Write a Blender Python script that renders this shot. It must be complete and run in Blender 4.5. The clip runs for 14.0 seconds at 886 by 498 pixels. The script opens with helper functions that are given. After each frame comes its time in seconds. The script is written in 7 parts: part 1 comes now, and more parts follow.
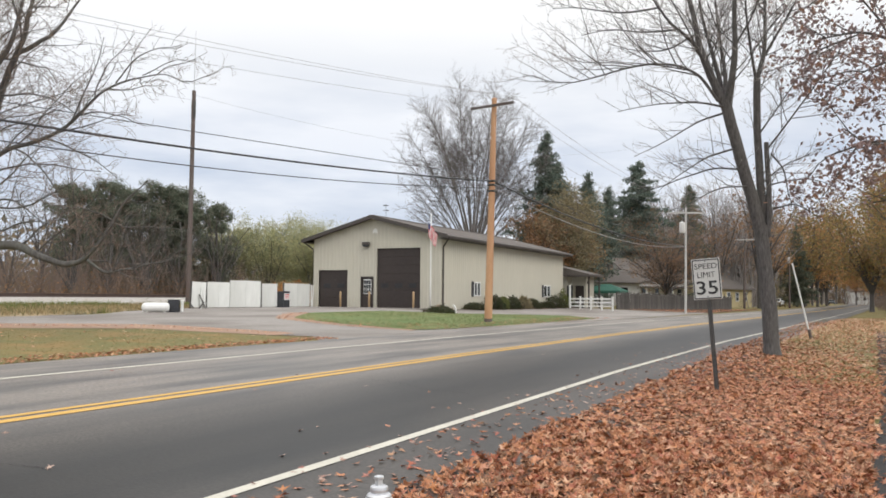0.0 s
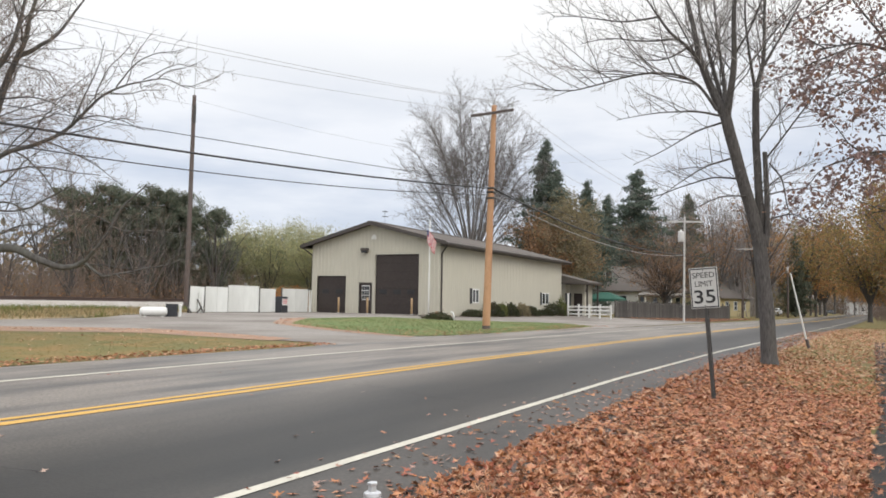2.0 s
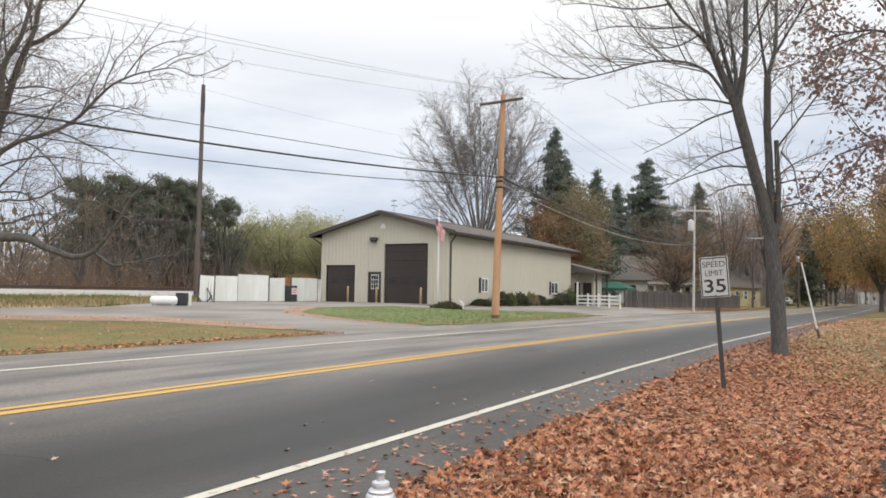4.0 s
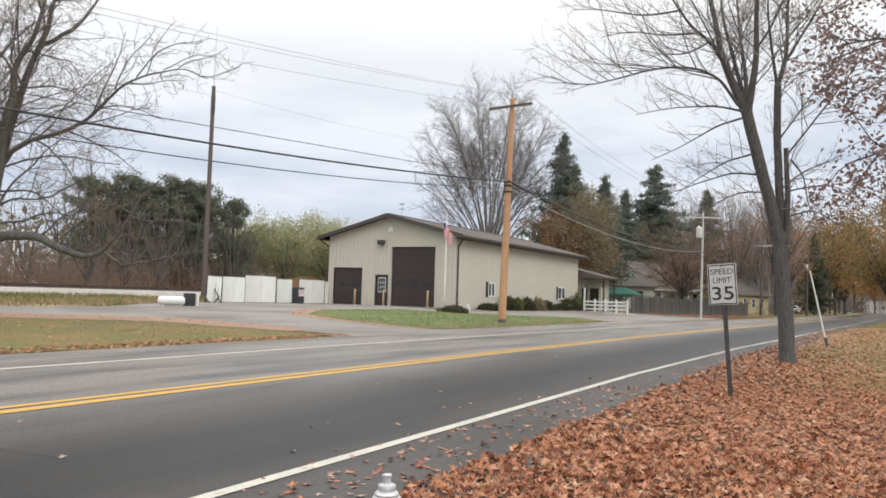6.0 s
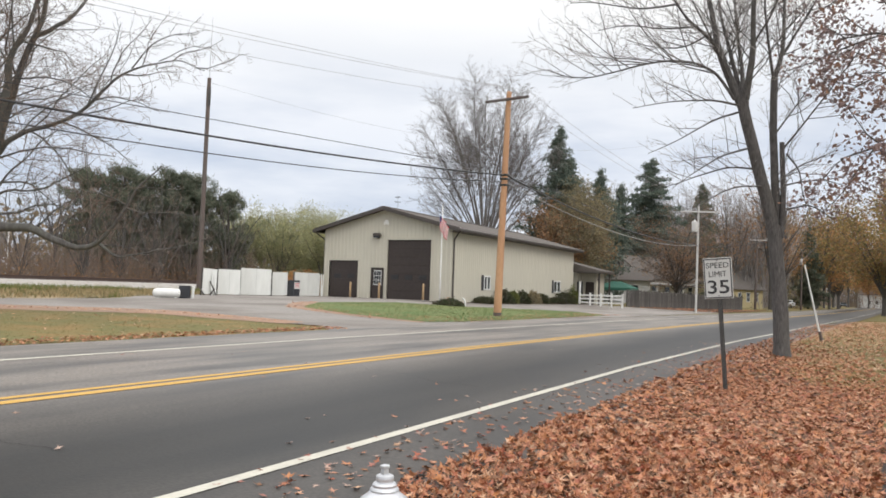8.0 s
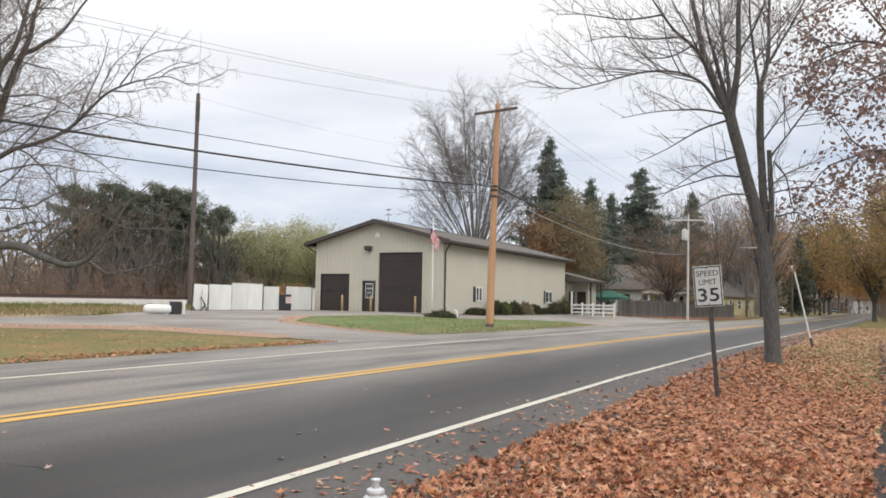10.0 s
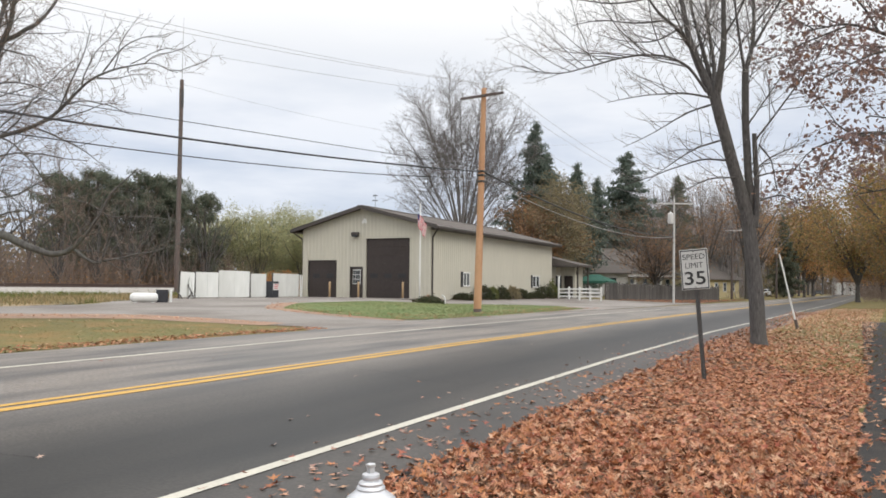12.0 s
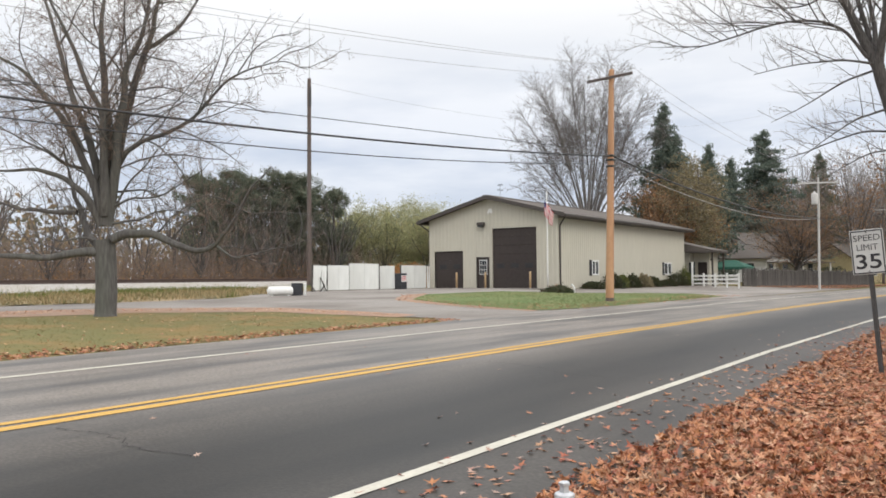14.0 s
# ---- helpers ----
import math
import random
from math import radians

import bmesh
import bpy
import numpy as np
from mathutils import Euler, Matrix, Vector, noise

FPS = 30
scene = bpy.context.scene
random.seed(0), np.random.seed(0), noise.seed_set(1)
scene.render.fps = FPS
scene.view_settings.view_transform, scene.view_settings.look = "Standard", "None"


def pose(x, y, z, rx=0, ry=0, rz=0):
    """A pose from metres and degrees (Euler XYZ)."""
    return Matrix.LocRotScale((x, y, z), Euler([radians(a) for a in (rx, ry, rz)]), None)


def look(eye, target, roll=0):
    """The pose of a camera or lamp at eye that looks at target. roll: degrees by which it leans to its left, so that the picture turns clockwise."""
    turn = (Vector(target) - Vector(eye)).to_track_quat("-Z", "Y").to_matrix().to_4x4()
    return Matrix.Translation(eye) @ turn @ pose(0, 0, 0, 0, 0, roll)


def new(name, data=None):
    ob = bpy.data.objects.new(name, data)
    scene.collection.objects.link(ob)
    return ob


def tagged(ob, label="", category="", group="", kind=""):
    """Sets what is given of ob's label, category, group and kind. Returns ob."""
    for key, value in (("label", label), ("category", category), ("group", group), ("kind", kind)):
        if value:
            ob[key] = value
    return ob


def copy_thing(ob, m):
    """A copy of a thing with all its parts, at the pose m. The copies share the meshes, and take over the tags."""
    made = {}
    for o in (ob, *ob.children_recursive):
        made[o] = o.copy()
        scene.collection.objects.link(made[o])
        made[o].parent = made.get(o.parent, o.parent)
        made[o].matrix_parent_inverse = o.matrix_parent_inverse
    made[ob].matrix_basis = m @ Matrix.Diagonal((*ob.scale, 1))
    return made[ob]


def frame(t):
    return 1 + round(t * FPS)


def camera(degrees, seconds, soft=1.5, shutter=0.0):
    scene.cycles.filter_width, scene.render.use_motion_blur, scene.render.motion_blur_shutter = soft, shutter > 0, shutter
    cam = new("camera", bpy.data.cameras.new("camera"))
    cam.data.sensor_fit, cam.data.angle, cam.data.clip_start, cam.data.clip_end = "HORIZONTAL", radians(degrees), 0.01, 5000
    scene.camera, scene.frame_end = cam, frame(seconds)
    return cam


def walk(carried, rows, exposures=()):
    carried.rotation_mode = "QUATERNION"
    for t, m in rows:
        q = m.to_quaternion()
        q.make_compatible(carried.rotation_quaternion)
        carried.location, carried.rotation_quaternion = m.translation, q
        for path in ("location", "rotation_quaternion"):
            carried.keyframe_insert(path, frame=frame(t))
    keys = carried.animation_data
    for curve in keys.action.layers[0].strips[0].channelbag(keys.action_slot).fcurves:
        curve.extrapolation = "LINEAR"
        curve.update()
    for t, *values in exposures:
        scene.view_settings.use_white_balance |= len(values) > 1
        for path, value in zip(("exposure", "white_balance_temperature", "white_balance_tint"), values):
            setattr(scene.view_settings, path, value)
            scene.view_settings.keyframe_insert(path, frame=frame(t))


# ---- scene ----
cam = camera(58.04, 14.0, soft=1.7)
PATH = [
    (0, -0.001, -0.032, 1.558, 27.95, 3.47, -0.45),
    (0.5, 0.003, -0.034, 1.557, 28.14, 3.35, -0.47),
    (1, 0.004, -0.037, 1.559, 28.21, 3.40, -0.87),
    (1.5, 0.018, -0.040, 1.561, 28.03, 3.82, -0.93),
    (2, 0.015, -0.030, 1.557, 27.84, 3.95, -0.95),
    (2.5, 0.004, -0.011, 1.552, 27.92, 3.68, -1.03),
    (3, -0.000, 0.001, 1.550, 28.16, 3.36, -1.05),
    (3.5, 0.005, -0.002, 1.554, 28.40, 3.15, -0.86),
    (6, 0.005, -0.021, 1.558, 28.97, 3.42, -1.72),
    (6.5, 0.007, -0.028, 1.556, 28.95, 3.46, -1.24),
    (7, -0.006, -0.023, 1.551, 29.01, 3.31, -1.04),
    (7.5, -0.004, -0.029, 1.553, 28.93, 3.15, -1.41),
    (8, -0.006, -0.029, 1.550, 28.64, 2.95, -1.90),
    (10.5, 0.016, -0.026, 1.551, 28.02, 3.92, -0.94),
    (11, 0.012, -0.022, 1.547, 27.80, 3.76, -1.21),
    (11.5, 0.014, -0.028, 1.554, 27.35, 3.51, -0.59),
    (12, 0.004, -0.063, 1.556, 27.17, 2.78, -0.48),
    (12.5, -0.097, 0.088, 1.562, 27.46, 2.22, -1.82),
    (13, -0.254, 0.188, 1.553, 28.58, 1.69, -1.81),
    (13.5, -0.419, 0.186, 1.565, 32.61, 1.43, 0.00),
    (14, -0.469, 0.209, 1.561, 35.98, 2.06, 0.48),
]
walk(cam, [(t, pose(x, y, z, 90 + p, r, h)) for t, x, y, z, h, p, r in PATH])

# ---- sky and light ----
world = bpy.data.worlds.new("overcast_sky")
scene.world = world
world.use_nodes = True
wn, wl = world.node_tree.nodes, world.node_tree.links
wn.clear()
w_out = wn.new("ShaderNodeOutputWorld")
w_bg = wn.new("ShaderNodeBackground")
sky = wn.new("ShaderNodeTexSky")
sky.sky_type, sky.sun_disc = "NISHITA", False
sky.sun_elevation, sky.sun_rotation = radians(38), radians(114)
sky_gain = wn.new("ShaderNodeVectorMath")
sky_gain.operation = "SCALE"
sky_gain.inputs["Scale"].default_value = 0.10
w_co = wn.new("ShaderNodeTexCoord")
w_map = wn.new("ShaderNodeMapping")
w_map.inputs["Scale"].default_value = (1.6, 1.6, 7.0)
w_noise = wn.new("ShaderNodeTexNoise")
w_noise.inputs["Scale"].default_value = 1.7
w_noise.inputs["Detail"].default_value = 5.0
w_noise.inputs["Roughness"].default_value = 0.55
w_ramp = wn.new("ShaderNodeValToRGB")
w_ramp.color_ramp.elements[0].position = 0.34
w_ramp.color_ramp.elements[0].color = (0.585, 0.66, 0.80, 1)
w_ramp.color_ramp.elements[1].position = 0.60
w_ramp.color_ramp.elements[1].color = (0.90, 0.935, 1.01, 1)
w_sep = wn.new("ShaderNodeSeparateXYZ")
w_high = wn.new("ShaderNodeMapRange")
w_high.inputs["From Min"].default_value = 0.17
w_high.inputs["From Max"].default_value = 0.33
w_white = wn.new("ShaderNodeMix")
w_white.data_type = "RGBA"
w_white.inputs["B"].default_value = (1.08, 1.08, 1.08, 1)
w_mix = wn.new("ShaderNodeMix")
w_mix.data_type = "RGBA"
w_mix.inputs["Factor"].default_value = 0.93
wl.new(sky.outputs["Color"], sky_gain.inputs[0])
wl.new(w_co.outputs["Generated"], w_map.inputs["Vector"])
wl.new(w_map.outputs["Vector"], w_noise.inputs["Vector"])
wl.new(w_noise.outputs["Fac"], w_ramp.inputs["Fac"])
wl.new(w_co.outputs["Generated"], w_sep.inputs["Vector"])
wl.new(w_sep.outputs["Z"], w_high.inputs["Value"])
wl.new(w_high.outputs["Result"], w_white.inputs["Factor"])
wl.new(w_ramp.outputs["Color"], w_white.inputs["A"])
wl.new(sky_gain.outputs["Vector"], w_mix.inputs["A"])
wl.new(w_white.outputs["Result"], w_mix.inputs["B"])
w_top = wn.new("ShaderNodeMapRange")
w_top.inputs["From Min"].default_value, w_top.inputs["From Max"].default_value = 0.38, 0.85
w_top.inputs["To Min"].default_value, w_top.inputs["To Max"].default_value = 1.0, 2.0
wl.new(w_sep.outputs["Z"], w_top.inputs["Value"])
wl.new(w_top.outputs["Result"], w_bg.inputs["Strength"])
wl.new(w_mix.outputs["Result"], w_bg.inputs["Color"])
wl.new(w_bg.outputs["Background"], w_out.inputs["Surface"])

sun = new("sun", bpy.data.lights.new("sun", "SUN"))
sun.data.energy, sun.data.angle, sun.data.color = 1.3, radians(35), (1.0, 0.96, 0.90)
sun.matrix_world = look((20, -9, 17), (0, 0, 0))
scene.view_settings.exposure = 0.0


# ---- materials ----
def material(name, a, b, scale=8.0, rough=0.85, bump=0.2, c=None, big=0.25, metal=0.0, stretch=(1, 1, 1), space="Object", island=0.0, spread=0.0, streak=None):
    """Two colours mixed by fine noise, a third by broad patches, with bump."""
    m = bpy.data.materials.new(name)
    m.use_nodes = True
    n, l = m.node_tree.nodes, m.node_tree.links
    p = n["Principled BSDF"]
    p.inputs["Roughness"].default_value, p.inputs["Metallic"].default_value = rough, metal
    co = n.new("ShaderNodeTexCoord")
    mp = n.new("ShaderNodeMapping")
    mp.inputs["Scale"].default_value = stretch
    l.new(co.outputs[space], mp.inputs["Vector"])
    fine = n.new("ShaderNodeTexNoise")
    fine.inputs["Scale"].default_value, fine.inputs["Detail"].default_value = scale, 6.0
    wide = n.new("ShaderNodeTexNoise")
    wide.inputs["Scale"].default_value, wide.inputs["Detail"].default_value = scale * 0.07 if scale > 1 else 0.1, 4.0
    l.new(mp.outputs["Vector"], fine.inputs["Vector"])
    if streak:
        mw = n.new("ShaderNodeMapping")
        mw.inputs["Scale"].default_value = streak
        l.new(co.outputs[space], mw.inputs["Vector"])
        l.new(mw.outputs["Vector"], wide.inputs["Vector"])
        wide.inputs["Scale"].default_value = 1.0
    else:
        l.new(mp.outputs["Vector"], wide.inputs["Vector"])
    sharp = n.new("ShaderNodeMapRange")
    sharp.inputs["From Min"].default_value, sharp.inputs["From Max"].default_value = 0.3, 0.7
    l.new(fine.outputs["Fac"], sharp.inputs["Value"])
    m1 = n.new("ShaderNodeMix")
    m1.data_type = "RGBA"
    m1.inputs["A"].default_value, m1.inputs["B"].default_value = (*a, 1), (*b, 1)
    l.new(sharp.outputs["Result"], m1.inputs["Factor"])
    m2 = n.new("ShaderNodeMix")
    m2.data_type = "RGBA"
    m2.inputs["B"].default_value = (*(c or [0.6 * v for v in a]), 1)
    gate = n.new("ShaderNodeMapRange")
    gate.inputs["From Min"].default_value, gate.inputs["From Max"].default_value = 0.42, 0.68
    gate.inputs["To Max"].default_value = big
    l.new(wide.outputs["Fac"], gate.inputs["Value"])
    l.new(gate.outputs["Result"], m2.inputs["Factor"])
    l.new(m1.outputs["Result"], m2.inputs["A"])
    last = m2.outputs["Result"]
    if island or spread:
        geo = n.new("ShaderNodeNewGeometry") if island else n.new("ShaderNodeObjectInfo")
        hsv = n.new("ShaderNodeHueSaturation")
        rng_ = n.new("ShaderNodeMapRange")
        k = island or spread
        rng_.inputs["To Min"].default_value, rng_.inputs["To Max"].default_value = 1 - k, 1 + k
        l.new(geo.outputs["Random Per Island" if island else "Random"], rng_.inputs["Value"])
        l.new(rng_.outputs["Result"], hsv.inputs["Value"])
        l.new(last, hsv.inputs["Color"])
        last = hsv.outputs["Color"]
    l.new(last, p.inputs["Base Color"])
    if bump:
        bp = n.new("ShaderNodeBump")
        bp.inputs["Strength"].default_value, bp.inputs["Distance"].default_value = bump, 0.02
        l.new(fine.outputs["Fac"], bp.inputs["Height"])
        l.new(bp.outputs["Normal"], p.inputs["Normal"])
    return m


def palette(name, stops, rough=0.8, thin=0.4):
    """A leaf material: one colour for each loose piece, out of a row of colours."""
    m = bpy.data.materials.new(name)
    m.use_nodes = True
    n, l = m.node_tree.nodes, m.node_tree.links
    p = n["Principled BSDF"]
    p.inputs["Roughness"].default_value = rough
    geo = n.new("ShaderNodeNewGeometry")
    ramp = n.new("ShaderNodeValToRGB")
    ramp.color_ramp.interpolation = "LINEAR"
    while len(ramp.color_ramp.elements) < len(stops):
        ramp.color_ramp.elements.new(0.5)
    for i, col in enumerate(stops):
        ramp.color_ramp.elements[i].position = i / (len(stops) - 1)
        ramp.color_ramp.elements[i].color = (*col, 1)
    l.new(geo.outputs["Random Per Island"], ramp.inputs["Fac"])
    l.new(ramp.outputs["Color"], p.inputs["Base Color"])
    if thin:
        through_leaf, blend = n.new("ShaderNodeBsdfTranslucent"), n.new("ShaderNodeMixShader")
        blend.inputs["Fac"].default_value = thin
        l.new(ramp.outputs["Color"], through_leaf.inputs["Color"])
        l.new(p.outputs["BSDF"], blend.inputs[1])
        l.new(through_leaf.outputs["BSDF"], blend.inputs[2])
        l.new(blend.outputs["Shader"], n["Material Output"].inputs["Surface"])
    return m


ASPHALT = material("asphalt", (0.041, 0.036, 0.0315), (0.094, 0.083, 0.0725), 34, 0.8, 0.08, (0.026, 0.025, 0.024), 0.9, streak=(1.5, 0.22, 1))


def lane_wear_and_sheen(m):
    """Dark wheel tracks across the road; sheen painted as paler far, darker near lane."""
    n, l = m.node_tree.nodes, m.node_tree.links
    p = n["Principled BSDF"]
    old = p.inputs["Base Color"].links[0].from_socket
    co, sep, rng_ = n.new("ShaderNodeTexCoord"), n.new("ShaderNodeSeparateXYZ"), n.new("ShaderNodeMapRange")
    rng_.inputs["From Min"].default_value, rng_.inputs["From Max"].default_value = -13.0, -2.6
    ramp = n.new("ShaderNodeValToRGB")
    # Stops from 0.60 on also darken the near lane for its weak close-up sheen.
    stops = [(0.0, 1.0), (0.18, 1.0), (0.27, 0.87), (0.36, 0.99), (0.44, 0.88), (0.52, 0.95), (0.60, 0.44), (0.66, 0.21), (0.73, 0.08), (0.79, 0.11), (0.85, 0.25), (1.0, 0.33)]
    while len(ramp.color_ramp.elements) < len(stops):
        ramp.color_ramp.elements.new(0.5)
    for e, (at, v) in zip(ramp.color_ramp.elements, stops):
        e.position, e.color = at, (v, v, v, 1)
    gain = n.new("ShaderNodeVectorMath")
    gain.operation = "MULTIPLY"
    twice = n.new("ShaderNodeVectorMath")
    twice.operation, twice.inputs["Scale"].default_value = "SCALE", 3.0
    l.new(co.outputs["Object"], sep.inputs["Vector"])
    l.new(sep.outputs["X"], rng_.inputs["Value"])
    l.new(rng_.outputs["Result"], ramp.inputs["Fac"])
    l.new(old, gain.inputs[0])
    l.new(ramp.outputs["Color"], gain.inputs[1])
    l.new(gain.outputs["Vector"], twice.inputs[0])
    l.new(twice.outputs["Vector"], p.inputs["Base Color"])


lane_wear_and_sheen(ASPHALT)
ASPHALT.node_tree.nodes["Principled BSDF"].inputs["Specular IOR Level"].default_value = 0.3
ASPHALT.node_tree.nodes["Principled BSDF"].inputs["Roughness"].default_value = 0.5
TAR = material("road_crack_tar", (0.035, 0.034, 0.034), (0.055, 0.053, 0.052), 30, 0.9, 0.2)
DUST = material("orange_leaf_dust", (0.27, 0.165, 0.11), (0.36, 0.225, 0.15), 18, 0.95, 0.4, (0.20, 0.16, 0.13), 0.6)
GRAVEL = material("driveway_gravel", (0.18, 0.165, 0.151), (0.32, 0.292, 0.265), 26, 0.95, 0.5, (0.125, 0.105, 0.09), 0.75, streak=(0.3, 0.22, 1))
PATH_ASPHALT = material("path_asphalt", (0.026, 0.025, 0.025), (0.046, 0.044, 0.043), 50, 0.95, 0.5, (0.065, 0.05, 0.038), 0.5)
PATH_ASPHALT.node_tree.nodes["Principled BSDF"].inputs["Specular IOR Level"].default_value = 0.2
GRASS = material("autumn_grass", (0.10, 0.104, 0.03), (0.165, 0.138, 0.043), 14, 0.95, 0.5, (0.225, 0.137, 0.046), 0.85)
LAWN = material("green_lawn", (0.078, 0.132, 0.035), (0.13, 0.17, 0.052), 14, 0.95, 0.5, (0.21, 0.16, 0.065), 0.5)
LITTER = material("leaf_mould", (0.055, 0.026, 0.016), (0.12, 0.054, 0.03), 22, 0.95, 0.6, (0.11, 0.085, 0.035), 0.7)
BALLAST = material("pale_ballast", (0.27, 0.255, 0.235), (0.43, 0.41, 0.38), 9, 0.95, 0.6, (0.30, 0.27, 0.22), 0.5)
WEEDS = material("dry_weeds", (0.20, 0.14, 0.07), (0.36, 0.27, 0.145), 6, 0.95, 0.7, (0.085, 0.10, 0.045), 1.0)
WHITE_LINE = material("worn_white_line_paint", (0.46, 0.435, 0.365), (0.55, 0.525, 0.45), 25, 0.7, 0.1, (0.38, 0.36, 0.31), 0.55)
YELLOW_LINE = material("yellow_line_paint", (0.47, 0.275, 0.055), (0.56, 0.335, 0.08), 25, 0.7, 0.2, (0.45, 0.27, 0.06), 0.4)
SIDING = material("beige_steel_siding", (0.465, 0.443, 0.37), (0.515, 0.487, 0.408), 3, 0.5, 0.03, (0.38, 0.358, 0.30), 0.35, stretch=(1, 1, 0.3))
BROWN_DOOR = material("dark_brown_door_steel", (0.026, 0.018, 0.016), (0.036, 0.026, 0.023), 6, 0.6, 0.05, (0.042, 0.031, 0.027), 0.4)
BROWN_TRIM = material("dark_brown_trim", (0.05, 0.042, 0.038), (0.065, 0.054, 0.048), 8, 0.5, 0.05)
ROOF_STEEL = material("brown_grey_roof", (0.12, 0.105, 0.095), (0.15, 0.13, 0.118), 5, 0.6, 0.05, (0.10, 0.088, 0.08), 0.5)
SHINGLE = material("worn_shingle", (0.085, 0.075, 0.068), (0.135, 0.117, 0.106), 12, 0.9, 0.3, (0.10, 0.085, 0.07), 0.5)
WHITE_PAINT = material("white_paint", (0.66, 0.66, 0.64), (0.74, 0.74, 0.72), 5, 0.6, 0.05, (0.55, 0.54, 0.51), 0.4)
WHITE_BOARD = material("weathered_white_board", (0.66, 0.67, 0.645), (0.74, 0.75, 0.725), 4, 0.7, 0.08, (0.46, 0.46, 0.43), 0.5, stretch=(1, 1, 0.3), spread=0.05)
POLE_WOOD = material("fresh_pole_wood", (0.38, 0.215, 0.115), (0.49, 0.285, 0.16), 9, 0.8, 0.2, (0.33, 0.165, 0.085), 0.6, stretch=(3, 3, 0.25))
OLD_WOOD = material("weathered_pole_wood", (0.09, 0.075, 0.07), (0.15, 0.125, 0.115), 9, 0.9, 0.3, (0.10, 0.055, 0.045), 0.5, stretch=(3, 3, 0.25))
PALE_POLE = material("pale_grey_pole", (0.48, 0.47, 0.46), (0.58, 0.57, 0.55), 9, 0.8, 0.2, stretch=(3, 3, 0.25))
FENCE_WOOD = material("weathered_fence_wood", (0.055, 0.05, 0.046), (0.115, 0.105, 0.098), 7, 0.9, 0.3, (0.09, 0.08, 0.075), 0.5, stretch=(3, 3, 0.3), spread=0.34)
BARK = material("grey_brown_bark", (0.048, 0.044, 0.043), (0.13, 0.12, 0.116), 17, 0.95, 1.0, (0.10, 0.095, 0.085), 0.5, stretch=(2, 2, 0.35))
BARK_DARK = material("dark_old_bark", (0.065, 0.06, 0.058), (0.145, 0.137, 0.13), 7, 0.95, 1.0, (0.10, 0.105, 0.085), 0.6, stretch=(2, 2, 0.35))
BARK_GREY = material("pale_grey_bark", (0.15, 0.138, 0.13), (0.24, 0.222, 0.21), 9, 0.95, 0.6, stretch=(2, 2, 0.4))
TWIG = material("grey_twig", (0.15, 0.135, 0.13), (0.22, 0.20, 0.195), 6, 0.95, 0.2)
WEED_STEM = material("green_weed_stem", (0.10, 0.12, 0.06), (0.19, 0.17, 0.09), 6, 0.95, 0.2)
TWIG_DARK = material("brown_twig", (0.165, 0.12, 0.095), (0.235, 0.18, 0.15), 6, 0.95, 0.2)
WIRE = material("black_cable_sheath", (0.035, 0.035, 0.04), (0.05, 0.05, 0.055), 4, 0.6, 0.0)
WIRE_PALE = material("weathered_conductor", (0.30, 0.29, 0.29), (0.38, 0.37, 0.37), 4, 0.6, 0.0)
STEEL = material("galvanised_steel", (0.38, 0.38, 0.38), (0.47, 0.47, 0.47), 12, 0.5, 0.1, metal=0.6)
DARK_STEEL = material("dark_post_steel", (0.05, 0.05, 0.05), (0.09, 0.085, 0.08), 12, 0.6, 0.1, metal=0.3)
SILVER = material("silver_hydrant_paint", (0.55, 0.56, 0.58), (0.66, 0.67, 0.69), 18, 0.35, 0.15, (0.45, 0.45, 0.46), 0.4, metal=0.55)
SIGN_WHITE = material("white_sign_sheeting", (0.50, 0.50, 0.48), (0.54, 0.54, 0.52), 6, 0.5, 0.0)
BLACK = material("black_paint", (0.018, 0.018, 0.02), (0.028, 0.028, 0.03), 8, 0.6, 0.05)
RUBBER = material("dark_box_plastic", (0.025, 0.027, 0.033), (0.04, 0.042, 0.05), 8, 0.6, 0.05)
GLASS = bpy.data.materials.new("window_glass")
GLASS.use_nodes = True
GLASS.node_tree.nodes["Principled BSDF"].inputs["Base Color"].default_value = (0.03, 0.035, 0.04, 1)
GLASS.node_tree.nodes["Principled BSDF"].inputs["Roughness"].default_value = 0.06
DARK_GLASS = material("dull_dark_glass", (0.012, 0.012, 0.013), (0.02, 0.02, 0.022), 4, 0.35, 0.0)
TAN_POST = material("tan_bollard_sleeve", (0.44, 0.30, 0.17), (0.54, 0.38, 0.22), 8, 0.6, 0.05)
FLAG_RED = material("flag_red_cloth", (0.50, 0.05, 0.07), (0.58, 0.08, 0.10), 30, 0.9, 0.1)
FLAG_WHITE = material("flag_white_cloth", (0.70, 0.68, 0.68), (0.76, 0.74, 0.74), 30, 0.9, 0.1)
FLAG_BLUE = material("flag_blue_cloth", (0.04, 0.05, 0.15), (0.06, 0.07, 0.19), 30, 0.9, 0.1)
CANVAS = material("dark_green_canvas", (0.02, 0.09, 0.065), (0.035, 0.125, 0.09), 8, 0.8, 0.1)
HOUSE_WHITE = material("white_clapboard", (0.60, 0.60, 0.58), (0.68, 0.68, 0.66), 5, 0.7, 0.05)
HOUSE_YELLOW = material("cream_yellow_siding", (0.46, 0.39, 0.22), (0.54, 0.46, 0.27), 5, 0.7, 0.05)
RUST = material("rusty_rail", (0.055, 0.036, 0.03), (0.09, 0.06, 0.05), 12, 0.8, 0.3)
MULCH = material("dark_mulch", (0.07, 0.045, 0.03), (0.14, 0.085, 0.055), 25, 0.95, 0.6)
